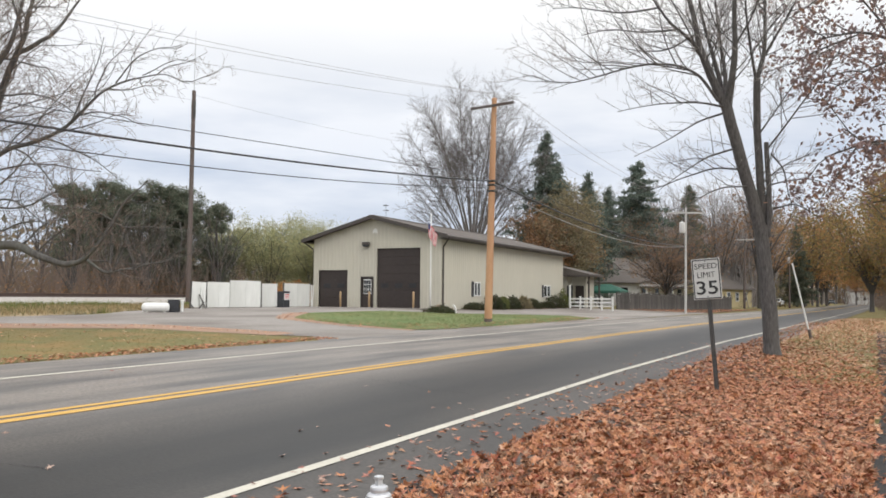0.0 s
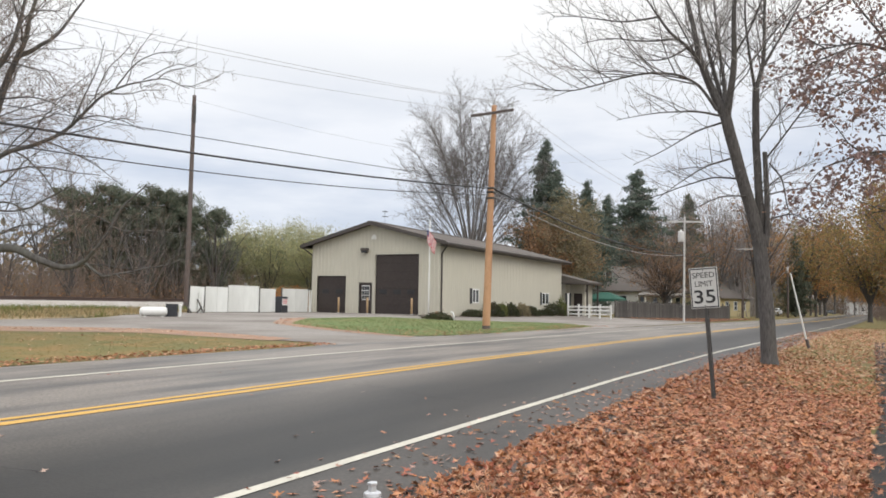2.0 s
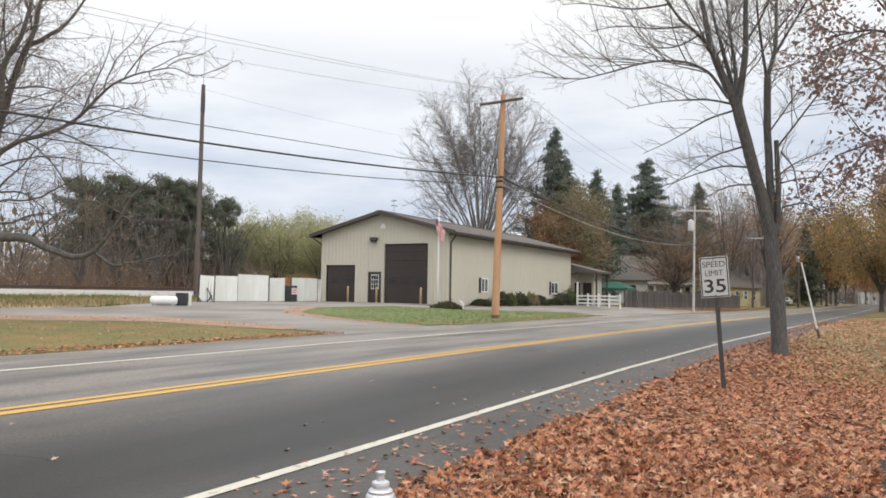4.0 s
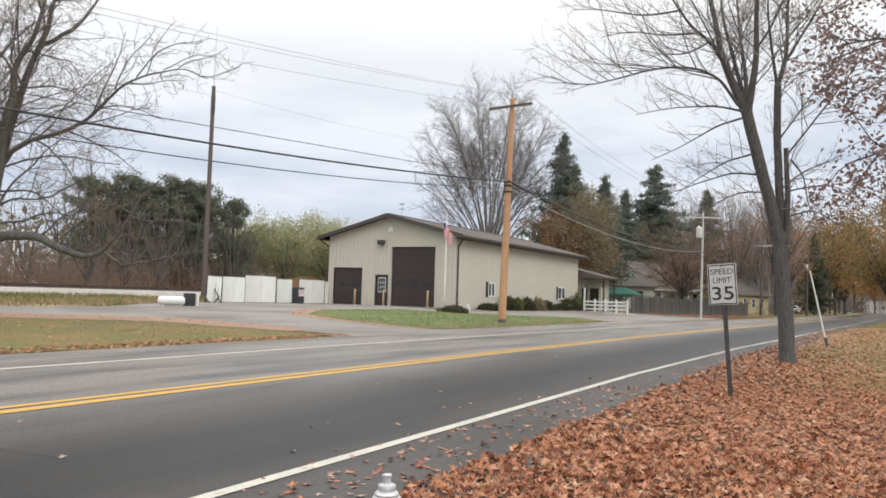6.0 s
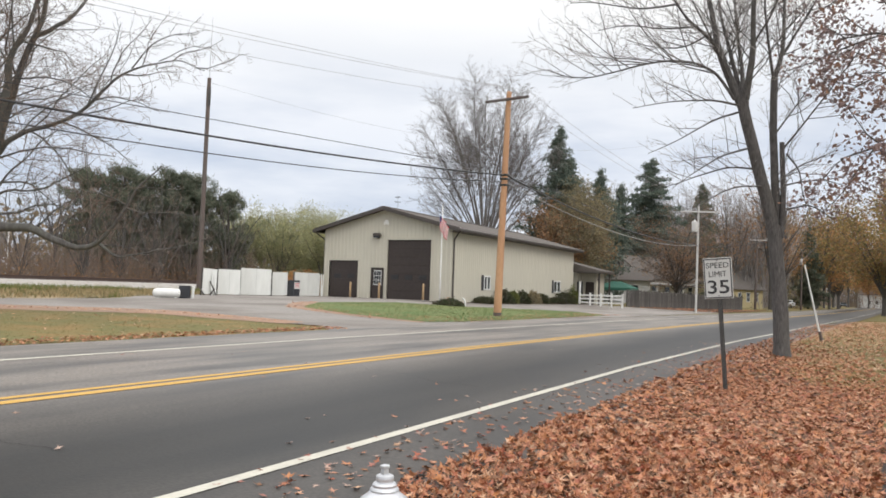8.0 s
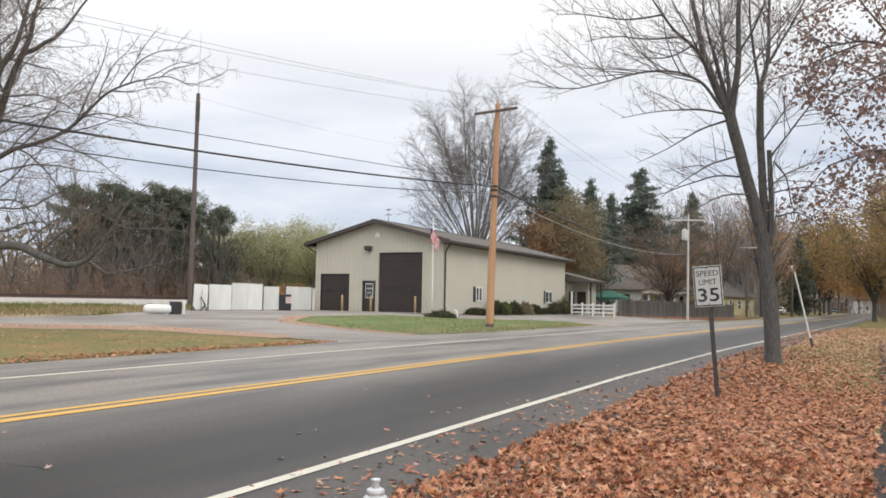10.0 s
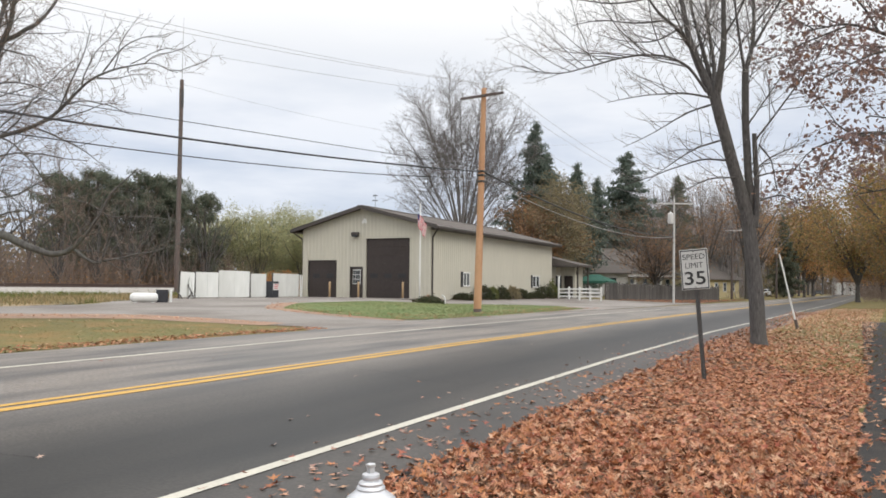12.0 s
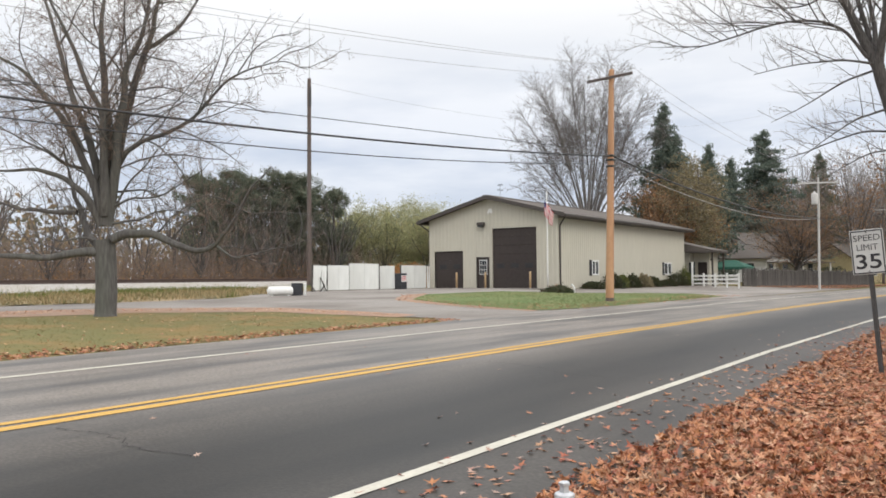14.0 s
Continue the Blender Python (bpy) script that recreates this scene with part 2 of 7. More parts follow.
LEAF_FALLEN = palette("fallen_maple_leaves", [(0.061, 0.023, 0.012), (0.273, 0.094, 0.042), (0.395, 0.160, 0.070), (0.517, 0.259, 0.136), (0.282, 0.064, 0.032), (0.583, 0.362, 0.226), (0.150, 0.068, 0.030), (0.451, 0.183, 0.066)], 0.6, 0.0)
LEAF_PALE = palette("dry_pale_leaves", [(0.40, 0.20, 0.11), (0.55, 0.36, 0.24), (0.50, 0.27, 0.14), (0.62, 0.46, 0.33), (0.38, 0.10, 0.06)], thin=0.0)
LEAF_STRAY = palette("curled_stray_leaves", [(0.30, 0.21, 0.17), (0.42, 0.30, 0.24), (0.34, 0.10, 0.07), (0.46, 0.36, 0.31), (0.38, 0.19, 0.12), (0.28, 0.17, 0.13)], thin=0.0)
GRASS_BLADE = palette("grass_blades", [(0.10, 0.11, 0.03), (0.135, 0.125, 0.037), (0.165, 0.13, 0.042), (0.205, 0.14, 0.05)])
LAWN_BLADE = palette("green_grass_blades", [(0.06, 0.12, 0.03), (0.09, 0.14, 0.04), (0.14, 0.16, 0.055), (0.20, 0.17, 0.07)])
DRY_BLADE = palette("dry_grass_blades", [(0.12, 0.13, 0.05), (0.28, 0.21, 0.11), (0.40, 0.31, 0.17), (0.20, 0.15, 0.08)])
NEEDLE = palette("dark_conifer_needles", [(0.096, 0.127, 0.110), (0.142, 0.180, 0.148), (0.199, 0.225, 0.174)])
LEAF_PURPLE = palette("faded_purple_brown_leaf", [(0.23, 0.165, 0.16), (0.32, 0.225, 0.21), (0.19, 0.145, 0.145), (0.36, 0.20, 0.13)])
NEEDLE_OLIVE = palette("olive_pine_needles", [(0.08, 0.106, 0.076), (0.125, 0.15, 0.104), (0.18, 0.196, 0.14), (0.20, 0.182, 0.14)])
LEAF_BROWN = palette("purple_brown_leaves", [(0.170, 0.150, 0.100), (0.260, 0.200, 0.125), (0.350, 0.245, 0.135), (0.200, 0.175, 0.135), (0.120, 0.125, 0.085)])
LEAF_YELLOWGREEN = palette("yellow_green_leaves", [(0.275, 0.306, 0.175), (0.388, 0.400, 0.213), (0.537, 0.488, 0.250), (0.325, 0.312, 0.206), (0.250, 0.281, 0.181)])
LEAF_GOLD = palette("golden_olive_leaves", [(0.150, 0.150, 0.069), (0.263, 0.219, 0.088), (0.413, 0.275, 0.100), (0.213, 0.138, 0.081), (0.475, 0.250, 0.100)])
LEAF_OLIVE = palette("olive_brown_leaves", [(0.179, 0.168, 0.112), (0.263, 0.230, 0.140), (0.347, 0.274, 0.146), (0.218, 0.185, 0.140)])
# Paler version of the grey twig, with haze put into the colour.
TWIG_HAZED = material("hazed_pale_twig", (0.29, 0.265, 0.255), (0.38, 0.35, 0.34), 6, 0.95, 0.2)
LEAF_RUST = palette("rust_leaves", [(0.184, 0.124, 0.081), (0.292, 0.173, 0.097), (0.410, 0.221, 0.103), (0.216, 0.162, 0.113)])
LEAF_ORANGE = palette("orange_leaves", [(0.40, 0.19, 0.075), (0.50, 0.25, 0.10), (0.42, 0.26, 0.11), (0.26, 0.17, 0.09)])
LEAF_HEDGE = palette("hedge_leaves", [(0.03, 0.045, 0.02), (0.055, 0.07, 0.03), (0.08, 0.085, 0.04), (0.10, 0.07, 0.045)])
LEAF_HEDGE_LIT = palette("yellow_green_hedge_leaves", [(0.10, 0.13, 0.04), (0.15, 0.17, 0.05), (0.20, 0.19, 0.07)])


# ---- building helpers ----
def thing(name, label, category, at=(0, 0, 0), turn=0.0, group="", kind=""):
    ob = new(name)
    ob.empty_display_size = 0.2
    ob.matrix_basis = pose(*at, 0, 0, turn)
    return tagged(ob, label, category, group, kind)


def part(name, bm, mat, parent, label="", smooth=False):
    me = bpy.data.meshes.new(name)
    bm.to_mesh(me)
    bm.free()
    me.materials.append(mat)
    if smooth:
        me.shade_smooth()
    ob = new(name, me)
    ob.parent = parent
    return tagged(ob, label)


def sheet(name, verts, faces, mat, parent=None, smooth=False):
    me = bpy.data.meshes.new(name)
    me.from_pydata(verts, [], faces)
    me.materials.append(mat)
    if smooth:
        me.shade_smooth()
    ob = new(name, me)
    ob.parent = parent
    return ob


def box(bm, lo, hi, bevel=0.0, turn=None):
    lo, hi = Vector(lo), Vector(hi)
    m = Matrix.Translation((lo + hi) / 2) @ (turn or Matrix()) @ Matrix.Diagonal((*(hi - lo), 1))
    vs = bmesh.ops.create_cube(bm, size=1, matrix=m)["verts"]
    if bevel:
        bmesh.ops.bevel(bm, geom=list({e for v in vs for e in v.link_edges}), offset=bevel, segments=1, affect="EDGES")
    return bm


def boxed(lo, hi, bevel=0.0):
    return box(bmesh.new(), lo, hi, bevel)


def rings(bm, stations, sides=12, cap=True):
    """Rings of (centre, radius, axis) joined into a tube."""
    loops = []
    for c, r, axis in stations:
        q = Vector((0, 0, 1)).rotation_difference(Vector(axis).normalized())
        loops.append([bm.verts.new(Vector(c) + q @ Vector((r * math.cos(2 * math.pi * i / sides), r * math.sin(2 * math.pi * i / sides), 0))) for i in range(sides)])
    for a, b in zip(loops, loops[1:]):
        for i in range(sides):
            bm.faces.new((a[i], a[(i + 1) % sides], b[(i + 1) % sides], b[i]))
    if cap:
        bm.faces.new(loops[0][::-1])
        bm.faces.new(loops[-1])
    return bm


def rod(a, b, ra, rb=None, sides=10, bm=None):
    a, b = Vector(a), Vector(b)
    return rings(bm or bmesh.new(), [(a, ra, b - a), (b, ra if rb is None else rb, b - a)], sides)


def lathe(profile, sides=20, bm=None, at=(0, 0, 0)):
    return rings(bm or bmesh.new(), [((at[0], at[1], at[2] + z), r, (0, 0, 1)) for r, z in profile], sides)


def ease(v, xs, ys):
    return float(np.interp(v, xs, ys))


PROFILE_X = [-700, -80, -60, -49, -45, -35, -28, -24, -20, -16, -13.0, -11.0, -7.5, -4.15, -3.4]
PROFILE_Z = [2.0, 1.3, 1.0, 0.78, 0.80, 0.80, 0.80, 0.74, 0.52, 0.37, 0.33, 0.31, 0.31, 0.09, 0.10]
LOW_Z = [2.0, 1.1, 0.95, 0.72, 0.72, 0.68, 0.62, 0.55, 0.46] + PROFILE_Z[9:]


def curve(y):
    """The road swings gently to the right after the first thirty metres."""
    return 0.021 * max(0.0, y - 28)


def ground_z(x, y):
    verge = ease(y, [-20, 6, 14, 22, 32, 60, 140], [0.0, 0.0, -0.01, 0.10, 0.17, 0.18, 0.0])
    x = x - curve(y) * ease(x, [-24, -14], [0, 1])
    fall = ease(y, [4, 15, 40, 60, 110, 200], [0.0, 0.035, 0.035, -0.02, -0.16, -0.26]) * ease(x, [-22, -14], [0, 1])
    swell = ease(y, [4, 8, 15, 26, 38, 60], [0.0, 0.02, 0.06, 0.045, 0.0, -0.02]) * ease(x, [-7.5, -4.15], [0, 1])
    if x <= -3.4:
        rise = min(1.0, max(0.0, (y - 20) / 18))
        z = ease(x, PROFILE_X, LOW_Z) * (1 - rise) + ease(x, PROFILE_X, PROFILE_Z) * rise + fall + swell
    else:
        edge = 0.10 + fall + swell
        z = ease(x, [-3.4, -1.8, 4, 700], [edge, verge, verge + 0.03, verge + 1.5])
    return z


# ---- ground, road, lawns ----
def spaced(*runs):
    out = []
    for a, b, step in runs:
        k = max(1, round(abs(b - a) / step))
        out += [a + (b - a) * i / k for i in range(k)]
    return out + [runs[-1][1]]


GRID_X = sorted(set(round(v, 4) for v in spaced((-700, -80, 80), (-80, -45, 5), (-45, -13, 1.0), (-13, -3.4, 0.8), (-3.4, -1.8, 0.4), (-1.8, 4, 0.58), (4, 24, 4), (24, 700, 90)) + PROFILE_X))
GRID_Y = spaced((-400, -40, 60), (-40, -6, 4), (-6, 60, 1.0), (60, 120, 2), (120, 300, 8), (300, 1200, 90))


def drape(name, xs, ys, lift, mat, keep=None, rough=0.0, swing=False):
    idx, verts, faces = {}, [], []

    def vert(i, j):
        if (i, j) not in idx:
            x, y = xs[i] + (curve(ys[j]) if swing else 0.0), ys[j]
            idx[i, j] = len(verts)
            verts.append((x, y, ground_z(x, y) + lift + rough * noise.noise((x * 0.9, y * 0.9, 3))))
        return idx[i, j]

    for i in range(len(xs) - 1):
        for j in range(len(ys) - 1):
            if keep is None or keep((xs[i] + xs[i + 1]) / 2, (ys[j] + ys[j + 1]) / 2):
                faces.append((vert(i, j), vert(i + 1, j), vert(i + 1, j + 1), vert(i, j + 1)))
    return sheet(name, verts, faces, mat, smooth=True)


ground = tagged(drape("ground", GRID_X, GRID_Y, -0.008, GRASS), "rough autumn grass, brown and green, over level ground", "ground", kind="structure")
road_x = [x for x in GRID_X if -13.0 <= x <= -2.5]
ROAD_Y = [y for y in GRID_Y if y >= -120]
road = tagged(drape("road", road_x, ROAD_Y, 0.02, ASPHALT, swing=True), "worn grey asphalt two-lane road with darker wheel tracks and painted-in sheen", "road", kind="structure")


def stripe(name, x0, x1, mat, label, lift=0.026, y0=-60, y1=420):
    ys = [y for y in GRID_Y if y0 <= y <= y1]
    ob = sheet(name, [(x + curve(y), y, ground_z(x + curve(y), y) + lift) for y in ys for x in (x0, x1)],
               [(2 * i, 2 * i + 1, 2 * i + 3, 2 * i + 2) for i in range(len(ys) - 1)], mat)
    return tagged(ob, label, "road marking", kind="structure")


stripe("edge_line", -4.205, -4.085, WHITE_LINE, "solid white edge line, scuffed, on asphalt")
stripe("edge_line", -11.075, -10.925, WHITE_LINE, "solid white edge line, scuffed, on asphalt")
stripe("centre_line", -7.68, -7.55, YELLOW_LINE, "yellow line of a double centre marking")
stripe("centre_line", -7.46, -7.33, YELLOW_LINE, "yellow line of a double centre marking")


def inside(x, y, poly):
    hit = False
    for (ax, ay), (bx, by) in zip(poly, poly[1:] + poly[:1]):
        if (ay > y) != (by > y) and x < ax + (y - ay) * (bx - ax) / (by - ay):
            hit = not hit
    return hit


def patch(name, poly, lift, mat, label, category="ground", wobble=0.35, step=1.5, rough=0.0):
    """A draped sheet with an uneven outline."""
    rim = []
    for (ax, ay), (bx, by) in zip(poly, poly[1:] + poly[:1]):
        k = max(1, int(math.hypot(bx - ax, by - ay) / step))
        for i in range(k):
            x, y = ax + (bx - ax) * i / k, ay + (by - ay) * i / k
            rim.append((x + wobble * noise.noise((x * 0.5, y * 0.5, 1.0)), y + wobble * noise.noise((x * 0.5, y * 0.5, 7.0))))
    bm = bmesh.new()
    face = bm.faces.new([bm.verts.new((x, y, 0)) for x, y in rim])
    lo, hi = [min(p[i] for p in rim) for i in (0, 1)], [max(p[i] for p in rim) for i in (0, 1)]
    for x in GRID_X:
        if lo[0] < x < hi[0]:
            bmesh.ops.bisect_plane(bm, geom=bm.verts[:] + bm.edges[:] + bm.faces[:], plane_co=(x, 0, 0), plane_no=(1, 0, 0))
    for y in [v for v in GRID_Y if lo[1] < v < hi[1]][::2]:
        bmesh.ops.bisect_plane(bm, geom=bm.verts[:] + bm.edges[:] + bm.faces[:], plane_co=(0, y, 0), plane_no=(0, 1, 0))
    for v in bm.verts:
        v.co.z = ground_z(v.co.x, v.co.y) + lift + rough * noise.noise((v.co.x * 1.3, v.co.y * 1.3, 5))
    bmesh.ops.triangulate(bm, faces=bm.faces[:])
    return tagged(part(name, bm, mat, None, smooth=True), label, category, kind="structure")


DRIVE = [(-12.9, 17.5), (-14.6, 18.9), (-16.5, 18.9), (-20.5, 18.6), (-24.0, 14.5), (-26.5, 4), (-29, -30), (-33, -30), (-30.3, 10), (-30.4, 24), (-34.5, 31), (-36.5, 34), (-36.5, 46), (-24.6, 46), (-24.0, 52), (-23.0, 71), (-20, 73), (-17.5, 75), (-12.9, 80)]
ISLAND = [(-13.9, 24.8), (-15.5, 25.4), (-18.5, 26.3), (-22.4, 28.2), (-25.0, 32.5), (-24.4, 38.5), (-21.6, 41.5), (-19.6, 46.0), (-17.0, 49.5), (-14.2, 46), (-13.7, 38), (-13.6, 30)]
LAWN_STRIP = [(-13.6, -30), (-13.4, 4), (-13.5, 12), (-13.6, 17.2), (-13.9, 18.7), (-15.6, 18.5), (-20.2, 18.2), (-23.2, 14.6), (-25.5, 4), (-28, -30)]
patch("driveway", DRIVE, 0.012, GRAVEL, "grey gravel and asphalt driveway apron with orange leaf dust", "driveway")
patch("island_lawn", ISLAND, 0.026, LAWN, "green mown lawn island with leaf-strewn edge", "lawn", rough=0.02)
patch("verge_lawn", LAWN_STRIP, 0.008, GRASS, "green and brown mown grass strip beside the road", "lawn", rough=0.01)
patch("leaf_dust", [(-23.0, 14.6), (-25.2, 4), (-28.0, 4), (-26.0, 16), (-22.0, 20.4), (-15.8, 20.0), (-15.6, 18.6), (-20.2, 18.2)], 0.02, DUST, "orange leaf dust along the driveway edge", "ground", wobble=0.5)
patch("leaf_dust", [(-14.0, 24.2), (-18.5, 25.4), (-23.0, 27.6), (-26.2, 32.6), (-25.2, 33.0), (-22.3, 28.3), (-18.4, 26.4), (-14.0, 25.2)], 0.02, DUST, "orange leaf dust round the lawn island", "ground", wobble=0.5)
patch("fence_verge", [(-13.1, 78), (-17.5, 74.6), (-20.4, 73), (-14.7, 105), (-13.1, 118)], 0.03, LITTER, "leaf-strewn verge before the board fence", "ground")
patch("leaf_bed", [(-2.7, -9), (-2.85, 5), (-2.95, 9), (-3.05, 14), (-3.15, 19), (-3.2, 26), (-2.6, 26), (-1.8, 18), (-0.3, 14.5), (0.05, 12), (0.02, 6), (0.0, -9)], 0.016, LITTER, "bed of fallen orange maple leaves on the verge", "ground", wobble=0.15)
patch("footpath", [(0.0, -26), (0.0, 7.8), (0.16, 14), (0.2, 22), (0.3, 40), (1.6, 40), (1.55, 22), (1.5, 14), (1.45, -26)], 0.016, PATH_ASPHALT, "narrow dark asphalt footpath edged with leaves", "footpath", wobble=0.12)
patch("planting_bed", [(-24.4, 48), (-23.2, 48), (-22.9, 60), (-23.0, 69), (-24.4, 69)], 0.03, MULCH, "dark mulch planting bed along the wall", "ground", wobble=0.2)


# ---- steel building ----
BX0, BX1, BY0, BY1, BZ, EAVE, PEAK_X, PEAK = -34.9, -24.55, 46.0, 69.6, 0.84, 5.62, -29.78, 6.95
hall = thing("steel_building", "beige ribbed steel workshop building with brown roof", "building", (0, 0, 0))
DOORS = [(-34.42, -31.95, 3.42), (-30.80, -29.86, 2.88), (-29.56, -26.13, 4.86)]


def gable(x):
    return EAVE + (PEAK - EAVE) * (1 - abs(x - PEAK_X) / (PEAK_X - BX0 if x < PEAK_X else BX1 - PEAK_X))


def front_wall():
    bm = bmesh.new()
    cuts = sorted({BX0, BX1, PEAK_X, *[d[0] for d in DOORS], *[d[1] for d in DOORS]})
    for a, b in zip(cuts, cuts[1:]):
        low = next((d[2] for d in DOORS if d[0] <= (a + b) / 2 <= d[1]), BZ - 0.15)
        pts = [(a, low), (b, low), (b, gable(b)), (a, gable(a))]
        f = [bm.verts.new((x, BY0, z)) for x, z in pts]
        k = [bm.verts.new((x, BY0 + 0.18, z)) for x, z in pts]
        bm.faces.new(f)
        bm.faces.new(k[::-1])
        for i in range(4):
            bm.faces.new((f[i], k[i], k[(i + 1) % 4], f[(i + 1) % 4]))
    bmesh.ops.remove_doubles(bm, verts=bm.verts[:], dist=0.001)
    bmesh.ops.recalc_face_normals(bm, faces=bm.faces[:])
    return bm


part("front_wall", front_wall(), SIDING, hall)
WINDOWS = [(50.85, 51.95), (64.6, 66.3)]


def side_wall(x0, x1):
    """Bays of one long wall, each its own panel, with openings left for the windows."""
    cuts = [BY0 + 0.18] + [v for w in WINDOWS for v in w] + [BY1]
    for i, (a, b) in enumerate(zip(cuts, cuts[1:])):
        if i % 2 and x0 > -30:
            part("side_wall", boxed((x0, a, BZ - 0.15), (x1, b, 1.65)), SIDING, hall)
            part("side_wall", boxed((x0, a, 2.68), (x1, b, EAVE)), SIDING, hall)
        else:
            part("side_wall", boxed((x0, a, BZ - 0.15), (x1, b, EAVE)), SIDING, hall)


side_wall(BX1 - 0.18, BX1)
side_wall(BX0, BX0 + 0.18)
back = bmesh.new()
box(back, (BX0 + 0.18, BY1 - 0.18, BZ - 0.15), (BX1 - 0.18, BY1, EAVE))
part("back_wall", back, SIDING, hall)


def rib(length):
    bm = bmesh.new()
    prof = [(-0.045, 0), (-0.02, 0.022), (0.02, 0.022), (0.045, 0)]
    lo = [bm.verts.new((u, -d, 0)) for u, d in prof]
    hi = [bm.verts.new((u, -d, length)) for u, d in prof]
    for i in range(3):
        bm.faces.new((lo[i], lo[i + 1], hi[i + 1], hi[i]))
    return bm


def rib_run(ob_name, spots, turn):
    """Standing ribs of the siding, each a piece of its own; alike lengths share a mesh."""
    made = {}
    for x, y, z0, z1 in spots:
        key = round(z1 - z0, 2)
        if key not in made:
            me = bpy.data.meshes.new(ob_name)
            b = rib(key)
            b.to_mesh(me)
            b.free()
            me.materials.append(SIDING)
            made[key] = me
        o = new(ob_name, made[key])
        o.matrix_basis = pose(x, y, z0, 0, 0, turn)
        o.parent = hall


spots = []
for i in range(34):
    x = BX0 + 0.15 + i * 0.305
    low = next((d[2] + 0.1 for d in DOORS if d[0] - 0.12 <= x <= d[1] + 0.12), BZ - 0.1)
    spots.append((x, BY0, low, round(gable(x) - 0.05, 2)))
rib_run("siding_rib", spots, 0)
spots = []
for i in range(77):
    y = BY0 + 0.15 + i * 0.305
    if any(a - 0.1 < y < b + 0.1 for a, b in WINDOWS):
        spots += [(BX1, y, BZ - 0.1, 1.58), (BX1, y, 2.75, EAVE - 0.05)]
    else:
        spots.append((BX1, y, BZ - 0.1, EAVE - 0.05))
rib_run("siding_rib", spots, 90)


def roof_slope(x_eave, z_eave):
    bm = bmesh.new()
    y0, y1, th = BY0 - 0.5, BY1 + 0.5, 0.12
    a = [bm.verts.new(p) for p in ((x_eave, y0, z_eave), (x_eave, y1, z_eave), (PEAK_X, y1, PEAK + 0.16), (PEAK_X, y0, PEAK + 0.16))]
    b = [bm.verts.new(v.co - Vector((0, 0, th))) for v in a]
    bm.faces.new(a)
    bm.faces.new(b[::-1])
    for i in range(4):
        bm.faces.new((a[i], b[i], b[(i + 1) % 4], a[(i + 1) % 4]))
    bmesh.ops.recalc_face_normals(bm, faces=bm.faces[:])
    return bm


RISE = (PEAK + 0.16 - EAVE - 0.16) / (BX1 - PEAK_X)
roof_r = part("roof_slope", roof_slope(BX1 + 0.7, EAVE + 0.16 - 0.7 * RISE), ROOF_STEEL, hall)
roof_l = part("roof_slope", roof_slope(BX0 - 0.7, EAVE + 0.16 - 0.7 * RISE), ROOF_STEEL, hall)
for i in range(40):
    y = BY0 - 0.4 + i * 0.61
    slope_a, slope_b = (BX1 + 0.68, y, EAVE + 0.165 - 0.68 * RISE), (PEAK_X + 0.1, y, PEAK + 0.135)
    if y < BY1 + 0.45:
        part("roof_seam", rod(slope_a, slope_b, 0.022, sides=4), ROOF_STEEL, roof_r)
part("ridge_cap", boxed((PEAK_X - 0.22, BY0 - 0.52, PEAK + 0.13), (PEAK_X + 0.22, BY1 + 0.52, PEAK + 0.19), 0.02), ROOF_STEEL, hall)
for s, xe in ((1, BX1 + 0.7), (-1, BX0 - 0.7)):
    za, zb = EAVE + 0.19 - 0.7 * RISE, PEAK + 0.19
    for y in (BY0 - 0.52, BY1 + 0.5):
        bm = bmesh.new()
        v = [bm.verts.new(p) for p in ((xe, y, za), (PEAK_X, y, zb), (PEAK_X, y, zb - 0.26), (xe, y, za - 0.26))]
        w = [bm.verts.new(q.co + Vector((0, 0.02, 0))) for q in v]
        bm.faces.new(v)
        bm.faces.new(w[::-1])
        for i in range(4):
            bm.faces.new((v[i], w[i], w[(i + 1) % 4], v[(i + 1) % 4]))
        bmesh.ops.recalc_face_normals(bm, faces=bm.faces[:])
        part("rake_trim", bm, BROWN_TRIM, hall, "dark brown rake trim")
    part("gutter", boxed((xe - 0.02 if s > 0 else xe - 0.12, BY0 - 0.5, za - 0.24), (xe + 0.12 if s > 0 else xe + 0.02, BY1 + 0.5, za - 0.06), 0.03), BROWN_TRIM, hall, "dark brown rain gutter")
    part("soffit", boxed((min(xe, xe - s * 0.66), BY0 - 0.45, za - 0.27), (max(xe, xe - s * 0.66), BY1 + 0.45, za - 0.25)), BROWN_TRIM, hall)
    wx = BX1 + 0.07 if s > 0 else BX0 - 0.07
    bm = rod((xe, BY0 - 0.3, za - 0.2), (wx, BY0 + 0.12, za - 0.75), 0.055, sides=6)
    rod((wx, BY0 + 0.12, za - 0.72), (wx, BY0 + 0.12, BZ + 0.05), 0.055, sides=6, bm=bm)
    part("downspout", bm, BROWN_TRIM, hall, "dark brown downspout")


